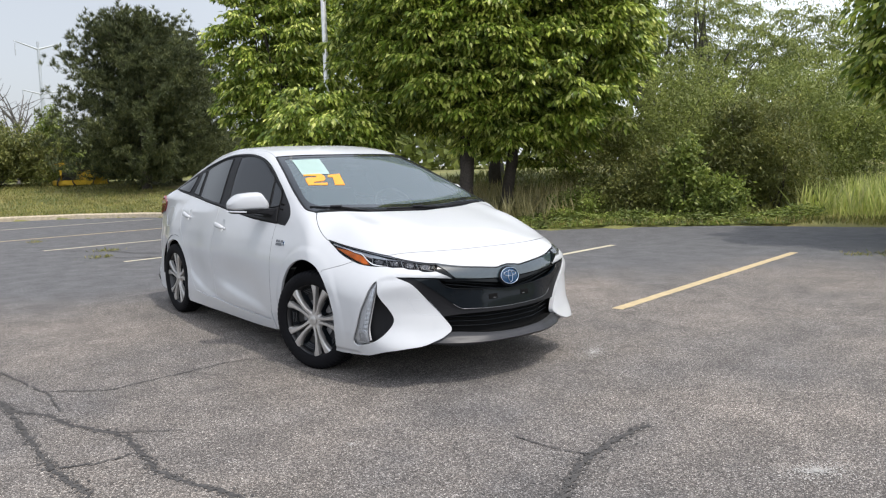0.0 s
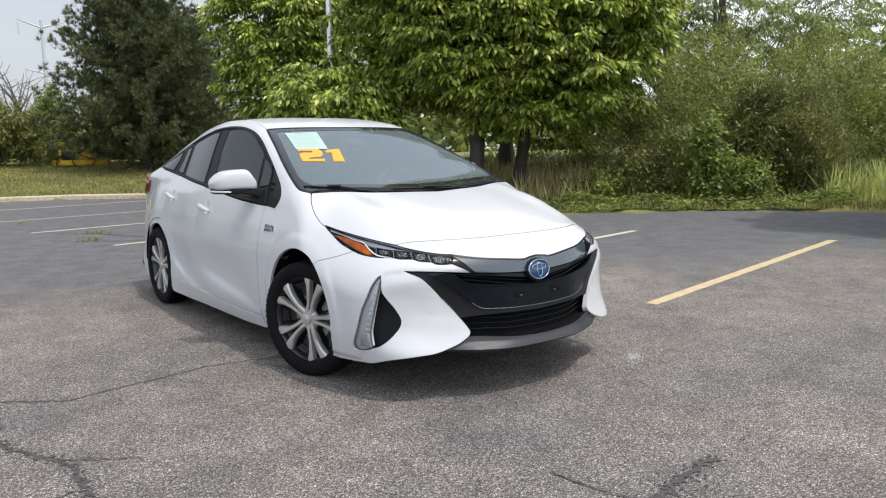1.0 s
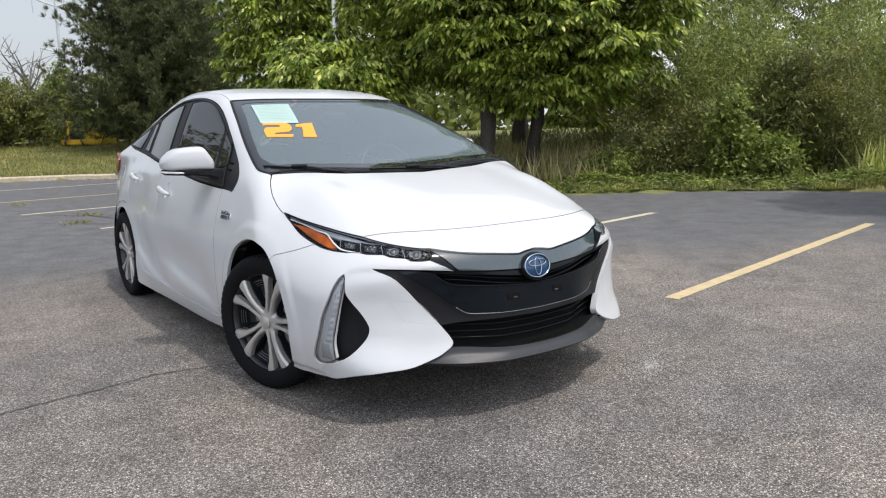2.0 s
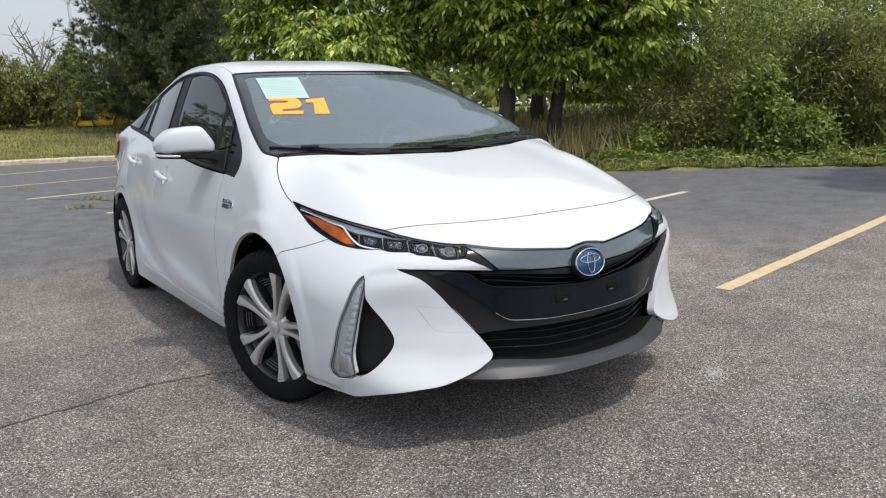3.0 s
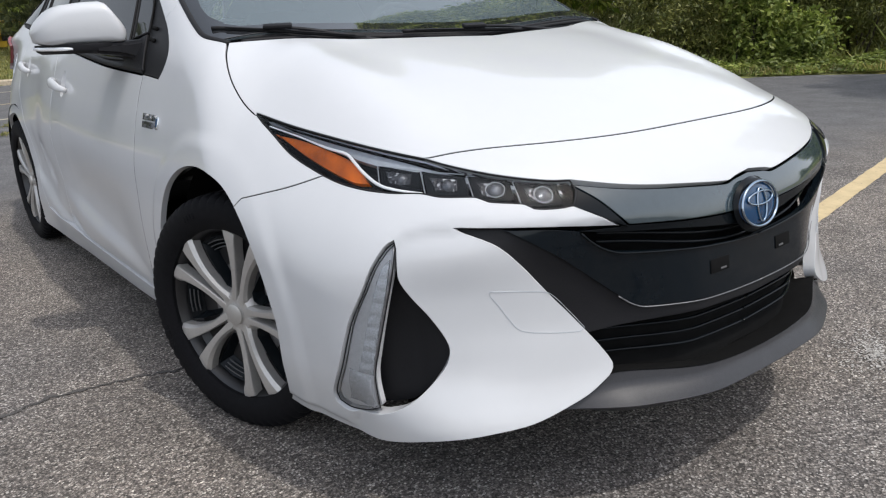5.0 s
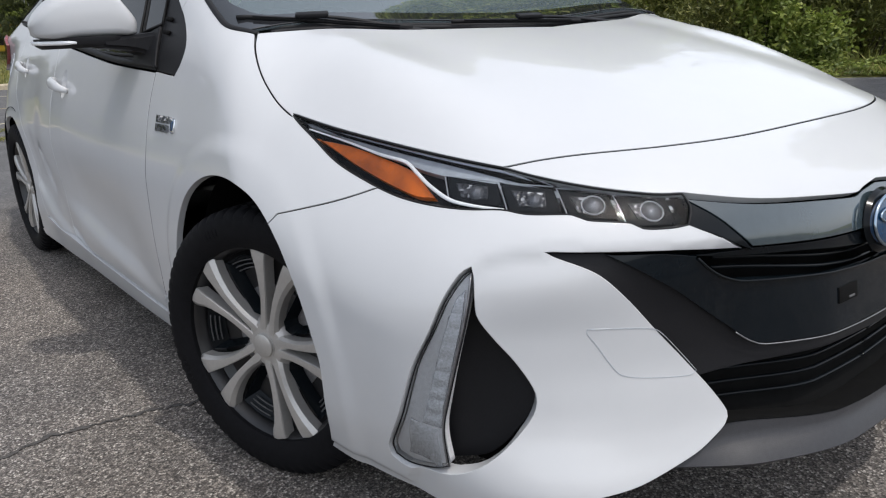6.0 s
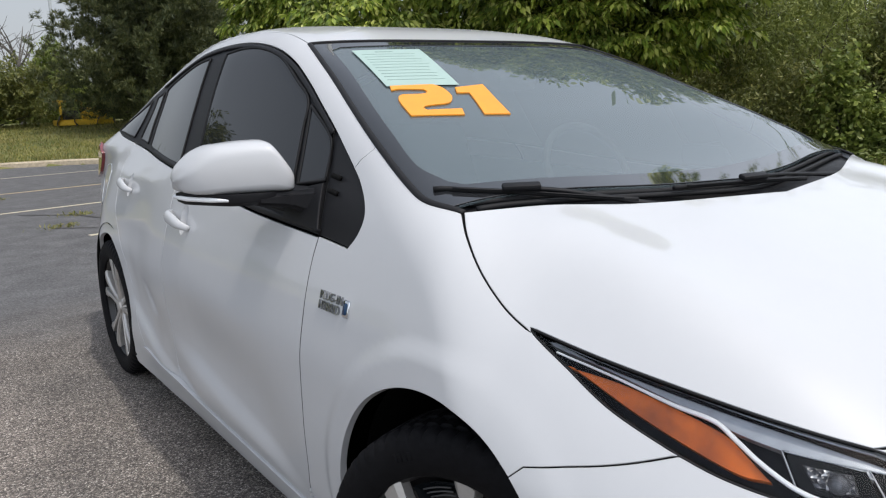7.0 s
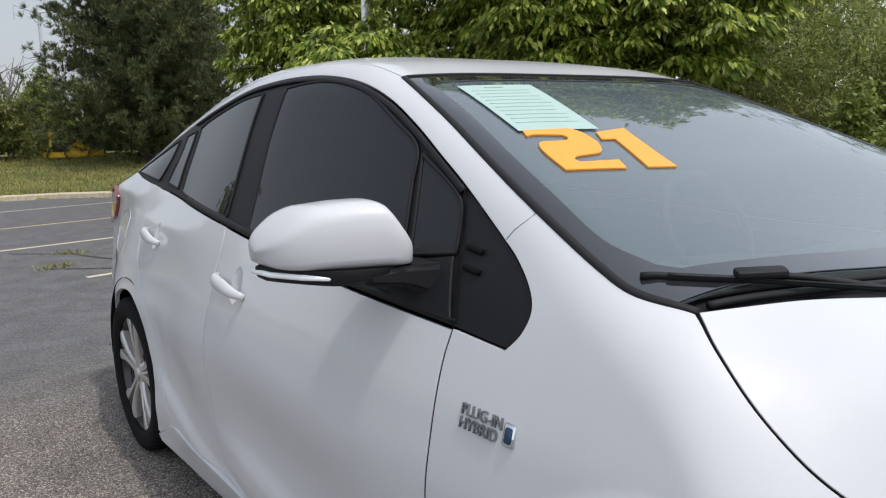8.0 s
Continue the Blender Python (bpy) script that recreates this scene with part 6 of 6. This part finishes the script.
# windscreen
screen_half = rot([screen_top[::-1], screen_side[1:-8], on("top", [(-0.70, -1.20), (-0.60, -1.215), (-0.454, -1.245), (-0.236, -1.302), (0, -1.335)])])
screen_line = rot([screen_half, flip(screen_half)[1:-1]])
screen = child("windscreen", patch("windscreen", "top", screen_line, M_SCREEN, grid=0.013, lift=-0.004, thick=0.004), car, "raked windscreen with a green tint")
screen.visible_shadow = False
in_half = rot([on("top", [(0, -0.365), (-0.27, -0.366), (-0.47, -0.374)]), on("top", [(-0.508, -0.40), (-0.557, -0.59), (-0.607, -0.762), (-0.648, -0.917), (-0.675, -1.05), (-0.655, -1.125)])[0:], on("top", [(-0.63, -1.148), (-0.44, -1.192), (-0.236, -1.235), (0, -1.26)])])
child("black_border", patch("black_border", "top", screen_line, M_FRIT, grid=0.025, lift=-0.0005, gap=0.001, thick=0.002, holes=[rot([in_half, flip(in_half)[1:-1]])]), screen)
both("screen_seal", tube("screen_seal", screen_side, 0.007, M_SEAM, sides=8, flat=0.6), (screen, screen))
child("screen_head_seal", tube("screen_head_seal", rot([screen_top, flip(screen_top)[1:]]), 0.004, M_SEAM, sides=6), screen)
TWO = [(-0.507, -0.685), (-0.384, -0.692), (-0.370, -0.716), (-0.377, -0.763), (-0.401, -0.796), (-0.424, -0.808), (-0.465, -0.810), (-0.490, -0.813), (-0.503, -0.823), (-0.500, -0.834), (-0.405, -0.843), (-0.423, -0.877),
       (-0.558, -0.854), (-0.540, -0.781), (-0.525, -0.751), (-0.507, -0.740), (-0.462, -0.744), (-0.440, -0.742), (-0.428, -0.731), (-0.430, -0.719), (-0.495, -0.707), (-0.519, -0.711)]
ONE = [(-0.332, -0.718), (-0.231, -0.705), (-0.295, -0.892), (-0.368, -0.882), (-0.333, -0.803), (-0.314, -0.754), (-0.351, -0.751)]
sticker = tagged(new("year_sticker"), "orange vinyl year figures 21 stuck on the windscreen", "sticker")
sticker.matrix_world = FULL
for name, pts in (("figure_two", TWO), ("figure_one", ONE)):
    child(name, patch(name, "top", chart_top(glide(np.array(pts), 0.01, True)), M_DECAL, grid=0.03, lift=0.0005, gap=0.0, thick=0.003, round_=0.0008), sticker)
paper_pts = [(-0.459, -0.416), (-0.233, -0.414), (-0.307, -0.703), (-0.517, -0.686)]
paper = tagged(new("window_form", patch("window_form", "top", on("top", paper_pts, closed=True), M_PAPER, grid=0.025, lift=0.0004, gap=0, thick=0.0006, round_=0.0004)), "pale green printed form on the windscreen", "paper")
paper.matrix_world = FULL
for k in range(11):
    f = 0.08 + k * 0.078
    a = np.array(paper_pts[0]) * (1 - f) + np.array(paper_pts[3]) * f
    b = np.array(paper_pts[1]) * (1 - f) + np.array(paper_pts[2]) * f
    e = 0.45 if k == 0 else 0.12 + 0.1 * ((k * 7) % 5) / 5
    s0 = 0.3 if k == 0 else 0.08
    l = chart_top(np.array([a + (b - a) * (s0 + (1 - s0 - e) * u) for u in np.linspace(0, 1, 8)]))
    child("print_line", tube("print_line", l + skin_normal(l) * 0.0006, 0.0018 if k else 0.0035, M_INK, sides=4, flat=0.15), paper)

# cowl and wipers
cowl_half = rot([on("top", [(0, -1.325), (-0.236, -1.292), (-0.454, -1.238), (-0.60, -1.205), (-0.715, -1.155)]), on("top", [(-0.698, -1.228), (-0.50, -1.312), (-0.29, -1.388), (0, -1.440)])])
cowl = child("cowl", patch("cowl", "top", rot([cowl_half, flip(cowl_half)[1:-1]]), M_MATTE, grid=0.025, lift=-0.020, thick=0.03, gap=-0.004, relief=lambda q: -0.02 * step(-q[:, 1] - 0.10 * q[:, 0] ** 2, 1.27, 1.33)), car, "black plastic cowl below the windscreen")
for y in (0.012, 0.034):
    l = on("top", [(-0.66, -1.185 - y), (-0.45, -1.245 - y), (-0.23, -1.30 - y), (0, -1.335 - y), (0.23, -1.30 - y), (0.45, -1.245 - y), (0.66, -1.185 - y)])
    child("cowl_rib", tube("cowl_rib", l + skin_normal(l) * -0.012, 0.006, M_SEAM, sides=6), cowl)


def wiper(pivot, tip_xy, bend, at, foot):
    a, b = np.array(pivot), np.array(tip_xy)
    ob = tagged(new("windscreen_wiper"), "black windscreen wiper parked low on the glass", "wiper", "wipers")
    ob.matrix_world = FULL
    l = chart_top(glide(np.array([a + (b - a) * u + np.array((0, bend)) * math.sin(math.pi * u) for u in np.linspace(0, 1, 9)]), 0.02))
    n = skin_normal(l)
    child("blade", tube("blade", l + n * 0.003, 0.005, M_SEAM, sides=8, flat=1.1), ob)
    child("spoiler", tube("spoiler", l[2:-2] + n[2:-2] * 0.006 + np.array((0, -0.005, 0)), 0.003, M_MATTE, sides=6, flat=0.6), ob)
    k = int(len(l) * at)
    mid = l[k] + n[k] * 0.013
    s = chart_top(np.array([foot, foot]))[0] + np.array((0, 0, -0.012))
    arm = np.array([mid, mid * 0.72 + s * 0.28 + np.array((0, 0, 0.005)), mid * 0.3 + s * 0.7 + np.array((0, 0, 0.002)), s])
    child("arm", tube("arm", glide(arm, 0.02), (0.0055, 0.007, 0.010), M_MATTE, sides=8, flat=0.7), ob)
    child("pivot_cap", block("pivot_cap", M_MATTE, (0.075, 0.022, 0.013), Matrix.Translation(Vector(mid + n[k] * 0.002)) @ pose(0, 0, 0, 18, 0, math.degrees(math.atan2(b[1] - a[1], b[0] - a[0]))), 0.005), ob)


wiper((-0.70, -1.135), (-0.37, -1.352), -0.004, 0.42, (-0.30, -1.392))
wiper((-0.24, -1.335), (0.15, -1.398), 0.004, 0.58, (0.42, -1.368))

# door handles
for y, z, dz, par in ((0.145, 0.845, 0.02, door_f), (1.075, 0.893, 0.02, door_r)):
    l = on("side", [(y + 0.105, z + dz * 0.6), (y + 0.055, z + 0.006), (y, z), (y - 0.055, z - 0.007), (y - 0.105, z - 0.014)], spacing=0.012)
    n = skin_normal(l)
    k = np.linspace(-1, 1, len(l))
    l2 = l + n * (0.026 * (1 - k**4) + 0.002)[:, None]
    h = both("handle", tube("handle", l2, 0.012 + 0.007 * (1 - k**2) - 0.003 * k, M_PAINT, sides=14, flat=0.6), par, "white pull handle")
    cup = CUPS[0] if y < 0.5 else CUPS[1]
    both("handle_cup", patch("handle_cup", "side", cup, M_PAINT, grid=0.009, gap=-0.003, thick=0.002, relief=lambda q, y=y, z=z: door_sculpt(q) - 0.001 - 0.020 * (1 - step(np.hypot((q[:, 0] - y + 0.035) / 0.03, (q[:, 1] - z - 0.008) / 0.045), 0.35, 1.05))), par)

# mirrors: flat-bottomed housing, drawn from the outer end to the inner
bm = bmesh.new()
rings = []
for u in 0.5 - 0.5 * np.cos(np.linspace(0.03, math.pi - 0.03, 30)):
    end = (1 - abs(2 * u - 1) ** (6 if u < 0.5 else 14)) ** 0.33
    high = np.interp(u, (0, 0.07, 0.20, 0.30, 0.55, 0.74, 0.79, 0.90, 1), (0.050, 0.074, 0.103, 0.115, 0.122, 0.123, 0.117, 0.074, 0.036))
    mid, hy, hz = 0.998 + high / 2, 0.085 * end, high / 2 * (0.25 + 0.75 * end)
    yc = -0.625 + (1 - u) ** 1.5 * 0.11
    ring = []
    for t in np.linspace(0, 2 * math.pi, 36, endpoint=False):
        cy, cz = math.cos(t), math.sin(t)
        p = 0.46 if cz > 0 else 0.27
        ring.append(bm.verts.new((-0.999 + u * 0.222 + 0.010 * cz * (u - 0.5), yc + math.copysign(abs(cy) ** 0.7, cy) * hy, mid + math.copysign(abs(cz) ** p, cz) * hz)))
    rings.append(ring)
for r0, r1 in zip(rings, rings[1:]):
    for i in range(36):
        bm.faces.new((r0[i], r1[i], r1[(i + 1) % 36], r0[(i + 1) % 36]))
bm.faces.new(rings[0])
bm.faces.new(rings[-1][::-1])
bmesh.ops.recalc_face_normals(bm, faces=bm.faces[:])
mirror = both("door_mirror", mesh_from(bm, "door_mirror", M_PAINT), None, "white door mirror with a black foot")
base = [(-0.995, -0.49), (-0.975, -0.55), (-0.92, -0.66), (-0.85, -0.69), (-0.79, -0.675), (-0.78, -0.60), (-0.80, -0.55), (-0.88, -0.50), (-0.97, -0.46)]
bm = bmesh.new()
g = glide(np.array(base), 0.02, True)
rows = []
for dz, sc in ((0.998, 0.99), (0.990, 1.0), (0.978, 0.97), (0.970, 0.86)):
    c = g.mean(0)
    rows.append([bm.verts.new((*(c + (q - c) * sc), dz + 0.004)) for q in g])
for r0, r1 in zip(rows, rows[1:]):
    for i in range(len(g)):
        bm.faces.new((r0[i], r0[(i + 1) % len(g)], r1[(i + 1) % len(g)], r1[i]))
bm.faces.new(rows[0])
bm.faces.new(rows[-1])
both("lower_shell", mesh_from(bm, "lower_shell", M_MATTE), mirror)
both("indicator", tube("indicator", np.array([(-0.993, -0.475, 0.992), (-0.985, -0.535, 0.990), (-0.955, -0.60, 0.989), (-0.925, -0.645, 0.989), (-0.893, -0.668, 0.990)]), 0.0055, M_GUIDE, sides=8, normals=(0, 0, 1)), mirror, "clear indicator strip")
bm = bmesh.new()
rows = [[bm.verts.new(q) for q in ((x, y0, z0), (x, y1, z0), (x, y1, z1), (x, y0, z1))] for x, y0, y1, z0, z1 in ((-0.875, -0.690, -0.55, 0.972, 0.996), (-0.80, -0.700, -0.575, 0.962, 0.999), (-0.765, -0.745, -0.59, 0.945, 1.004), (-0.735, -0.785, -0.60, 0.925, 1.008))]
for r0, r1 in zip(rows, rows[1:]):
    for i in range(4):
        bm.faces.new((r0[i], r0[(i + 1) % 4], r1[(i + 1) % 4], r1[i]))
bm.faces.new(rows[0])
bm.faces.new(rows[-1][::-1])
bmesh.ops.recalc_face_normals(bm, faces=bm.faces[:])
bmesh.ops.bevel(bm, geom=bm.edges[:], offset=0.009, segments=3, affect="EDGES")
both("foot", mesh_from(bm, "foot", M_MATTE, angle=50), mirror)
both("mirror_glass", block("mirror_glass", M_CHROME, (0.13, 0.004, 0.07), pose(-0.882, -0.508, 1.050, 0, 0, -12), 0.001), mirror)
both("fixing_plate", patch("fixing_plate", "side", on("side", [(-0.629, 0.997), (-0.765, 1.020), (-0.810, 0.914), (-0.609, 0.924)], closed=True), M_MATTE, grid=0.03, lift=0.004, thick=0.01, round_=0.004), mirror)

# maker's plate on the fender
bc = on("side", [(-0.936, 0.784)] * 2)[:1]
bn = Vector(skin_normal(bc)[0])
bm_m = Matrix.Translation(Vector(bc[0])) @ (Matrix((Vector((0, -1, 0)), bn.cross(Vector((0, -1, 0))), bn)).transposed().to_4x4())


def letters(text, size, depth, m, mat, name):
    cu = bpy.data.curves.new(name, "FONT")
    cu.body, cu.size, cu.extrude, cu.align_x = text, size, depth, "LEFT"
    tmp = bpy.data.objects.new(name, cu)
    me = bpy.data.meshes.new_from_object(tmp)
    bpy.data.objects.remove(tmp)
    me.transform(m)
    me.materials.clear()
    me.materials.append(mat)
    return me


badge = both("badge", block("badge", M_CHROME, (0.026, 0.036, 0.006), bm_m @ pose(0.067, 0.0, 0.002), 0.004), fender, "chrome hybrid badge on the fender")
child("badge_tile", block("badge_tile", M_BLUE, (0.015, 0.024, 0.004), bm_m @ pose(0.068, 0.0, 0.005), 0.003), badge[0])
child("lettering", letters("PLUG-IN", 0.0265, 0.0022, bm_m @ pose(-0.050, 0.003, 0.002), M_LETTER, "lettering"), badge[0])
child("lettering", letters("HYBRID", 0.0265, 0.0022, bm_m @ pose(-0.050, -0.019, 0.002), M_LETTER, "lettering"), badge[0])

# wheels
TY = [(0.226, 0.050), (0.230, 0.070), (0.244, 0.079), (0.262, 0.082), (0.282, 0.082), (0.298, 0.078), (0.3095, 0.070), (0.3150, 0.060), (0.3160, 0.047), (0.309, 0.045), (0.309, 0.039), (0.3172, 0.037), (0.3175, 0.012), (0.310, 0.010), (0.310, 0.004),
      (0.3175, 0.002), (0.3175, -0.030), (0.309, -0.033), (0.309, -0.040), (0.3165, -0.043), (0.313, -0.065), (0.300, -0.088), (0.262, -0.099), (0.205, -0.060)]


def tread(s, i):
    return -0.006 if (5 <= i <= 8 and s % 4 == 0) or (10 < i < 13 and s % 4 == 2) or (14 < i < 17 and s % 5 == 0) else 0.0


def spoke(m, sgn):
    """A flared arm beside a slot: crowned face, one sunk flank, drawn in sections outwards."""
    rs = np.array((0.030, 0.050, 0.070, 0.095, 0.120, 0.145, 0.170, 0.190, 0.205, 0.218, 0.2285))
    near = np.interp(rs, (0.03, 0.05, 0.08, 0.12, 0.16, 0.20, 0.2285), (0.0015, 0.003, 0.0055, 0.0095, 0.015, 0.0225, 0.0275))
    far = np.interp(rs, (0.03, 0.05, 0.07, 0.10, 0.13, 0.16, 0.19, 0.205, 0.2285), (0.026, 0.029, 0.0265, 0.0275, 0.0335, 0.0435, 0.0590, 0.0700, 0.083))
    high = np.interp(rs, (0.03, 0.09, 0.15, 0.21, 0.2285), (0.056, 0.062, 0.067, 0.069, 0.067))
    v, f = [], []
    for r, n, q, h in zip(rs, near, far, high):
        drop = math.hypot(r, (n + q) / 2) - r
        for t, x in ((n, h - 0.030), (n, h - 0.004), (n + 0.0015, h - 0.001), (n + (q - n) * 0.40, h), (n + (q - n) * 0.72, h - 0.0008), (q - 0.001, h - 0.009), (q, h - 0.030)):
            v.append(m @ Vector((x, sgn * t, r - drop * 0.8)))
    k = 7
    for i in range(len(rs) - 1):
        f += [(i * k + j, i * k + j + 1, (i + 1) * k + j + 1, (i + 1) * k + j) for j in range(k - 1)]
    f += [tuple(range(k)), tuple(range((len(rs) - 1) * k, len(rs) * k))[::-1]]
    bmx = bmesh.new()
    vs = [bmx.verts.new(q) for q in v]
    for q in f:
        bmx.faces.new([vs[i] for i in q])
    return mesh_from(bmx, "spoke", M_SILVER, angle=16)


def wheel(x, y, turn, steer=0):
    m = pose(x, y, 0.3145, 0, 0, steer) @ pose(0, 0, 0, turn) @ (pose(0, 0, 0) if x > 0 else pose(0, 0, 0, 0, 0, 180))
    w = child("wheel", lathe("wheel", [(0.0001, 0.004), (0.12, 0.004), (0.198, 0.014), (0.216, 0.030), (0.223, 0.056), (0.229, 0.062)], M_RIMDARK, m, 60), car, "alloy-look wheel with ten flared silver spokes")
    tyre = child("tyre", lathe("tyre", TY, M_TYRE, m, 240, tread), w, "black road tyre")
    child("rim_lip", lathe("rim_lip", [(0.2285, 0.052), (0.2290, 0.064), (0.2305, 0.066), (0.2320, 0.064), (0.2325, 0.055)], M_RIMDARK, m, 90), w)
    child("brake_disc", lathe("brake_disc", [(0.06, 0.010), (0.128, 0.010), (0.128, 0.006)], M_STEEL, m, 40), w)
    for k in range(5):
        for sgn in (-1, 1):
            child("spoke", spoke(m @ pose(0, 0, 0, k * 72 + 36), sgn), w)
        a = k * 72
        # dark moulded pocket between two arms, with stepped fins at its outer end
        u = [(-0.018, 0.076), (-0.030, 0.11), (-0.047, 0.16), (-0.055, 0.200), (0, 0.2085), (0.055, 0.200), (0.047, 0.16), (0.030, 0.11), (0.018, 0.076), (0, 0.066)]
        inner = [(p * 0.62, 0.086 + (q - 0.066) * 0.62) for p, q in u]
        bmx = bmesh.new()
        hi = [bmx.verts.new(m @ pose(0, 0, 0, a) @ Vector((0.040, p, q))) for p, q in u]
        lo = [bmx.verts.new(m @ pose(0, 0, 0, a) @ Vector((0.014, p, q))) for p, q in inner]
        for i in range(len(u)):
            j = (i + 1) % len(u)
            bmx.faces.new((hi[i], hi[j], lo[j], lo[i]))
        child("pocket", mesh_from(bmx, "pocket", M_GLOSS), w)
        for j in range(3):
            rr = 0.176 + j * 0.010
            arcp = [tuple(m @ pose(0, 0, 0, a) @ Vector((0.030 + j * 0.005, math.sin(t) * rr, math.cos(t) * rr))) for t in np.linspace(-0.17, 0.17, 9)]
            child("pocket_fin", tube("pocket_fin", arcp, 0.0017, M_RIMGREY, sides=5, normals=tuple(m.to_3x3() @ Vector((1, 0, 0)))), w)
        nut = m @ pose(0, 0, 0, a + 36) @ pose(0.014, 0, 0.062)
        child("lug_nut", lathe("lug_nut", [(0.0001, 0.014), (0.007, 0.013), (0.0095, 0.008), (0.010, 0.0)], M_STEEL, nut, 6), w)
    valve = m @ pose(0, 0, 0, 36) @ pose(0.020, 0.0, 0.138)
    child("valve_weight", block("valve_weight", M_STEEL, (0.020, 0.024, 0.030), valve, 0.006), w)
    child("hub_face", lathe("hub_face", [(0.0001, 0.056), (0.034, 0.057), (0.050, 0.054), (0.060, 0.044), (0.066, 0.030)], M_SILVER, m, 40), w)
    child("hub_cap", lathe("hub_cap", [(0.0001, 0.066), (0.024, 0.065), (0.0275, 0.063), (0.0285, 0.0585), (0.0305, 0.0585), (0.0315, 0.0545)], M_SILVER, m, 32), w)
    # unreadable raised mark on the tyre wall, as plain bars
    for k in range(9):
        a = 72 + k * 2.6 if k < 4 else 160 + (k - 4) * 3
        child("sidewall_mark", block("sidewall_mark", M_TYRE, (0.004, 0.0085, 0.016), m @ pose(0, 0, 0, a) @ pose(0.0815, 0, 0.272), 0.001), tyre)
    return w


for x in (-0.764, 0.764):
    wheel(x * 0.998, -1.322, 54, 18)        # front wheels turned to the car's left
    wheel(x * 0.948, 1.326, 40)

# dark parts inside the shell
for s in (-1, 1):
    for y in (-1.33, 1.30):
        child("wheel_liner", lathe("wheel_liner", [(0.385, -0.20), (0.385, 0.0), (0.37, 0.195)], M_VOID, pose(s * 0.60, y, 0.345) @ (pose(0, 0, 0) if s > 0 else pose(0, 0, 0, 0, 0, 180)), 40, arc=(-2, 182)), car)
for name, size, c in (("underbody", (1.16, 3.9, 0.14), (0, 0.05, 0.25)), ("engine_block", (1.1, 0.72, 0.36), (0, -1.62, 0.46)), ("floor_pan", (1.5, 1.75, 0.12), (0, 0.0, 0.24)), ("bumper_beam", (1.25, 0.10, 0.30), (0, -1.98, 0.42)), ("boot_floor", (1.1, 0.9, 0.3), (0, 1.60, 0.62))):
    child(name, block(name, M_VOID, size, Matrix.Translation(c), 0.02), car)
liner = on("side", [(-0.961, 0.202), (-0.911, 0.862), (0.269, 0.932), (1.259, 0.982), (0.981, 0.702), (0.830, 0.222)], closed=True)
both("door_lining", patch("door_lining", "side", liner, M_VOID, grid=0.06, lift=-0.045, thick=0.002))

# cabin
dash = on("top", [(-0.62, -1.13), (0, -1.27), (0.62, -1.13), (0.66, -0.86), (0.5, -0.70), (0, -0.66), (-0.5, -0.70), (-0.66, -0.86)], closed=True)
child("dashboard", patch("dashboard", "top", dash, M_DASH, grid=0.05, lift=-0.10, thick=0.35, relief=lambda q: -0.02 - 0.30 * step(q[:, 1], -1.15, -0.65)), car, "dark dashboard")
child("header_trim", patch("header_trim", "top", on("top", [(-0.47, -0.30), (0, -0.30), (0.47, -0.30), (0.46, 1.2), (-0.46, 1.2)], closed=True), M_CABIN, grid=0.08, lift=-0.04, thick=0.005), car)
child("camera_housing", block("camera_housing", M_CABIN, (0.15, 0.13, 0.05), pose(0.02, -0.50, 1.255, 20), 0.012), car)
wm = pose(0.36, -0.52, 0.93, 64, 0, 0)
child("steering_wheel", tube("steering_wheel", [tuple(wm @ Vector((math.cos(t) * 0.18, math.sin(t) * 0.175, 0))) for t in np.linspace(0, 2 * math.pi, 40, endpoint=False)], 0.013, M_CABIN, closed=True, sides=10, normals=tuple(wm.to_3x3() @ Vector((0, 0, 1)))), car)
for sx_ in (-0.36, 0.36):
    seat = child("front_seat", block("front_seat", M_SEAT, (0.50, 0.52, 0.16), pose(sx_, 0.12, 0.48, 8), 0.05, 3), car)
    child("backrest", block("backrest", M_SEAT, (0.46, 0.14, 0.62), pose(sx_, 0.42, 0.80, -22), 0.05, 3), seat)
    child("headrest", block("headrest", M_SEAT, (0.25, 0.09, 0.17), pose(sx_, 0.60, 1.17, -20), 0.035, 3), seat)
child("rear_seat", block("rear_seat", M_SEAT, (1.15, 0.16, 0.62), pose(0, 1.28, 0.78, -24), 0.05, 3), car)
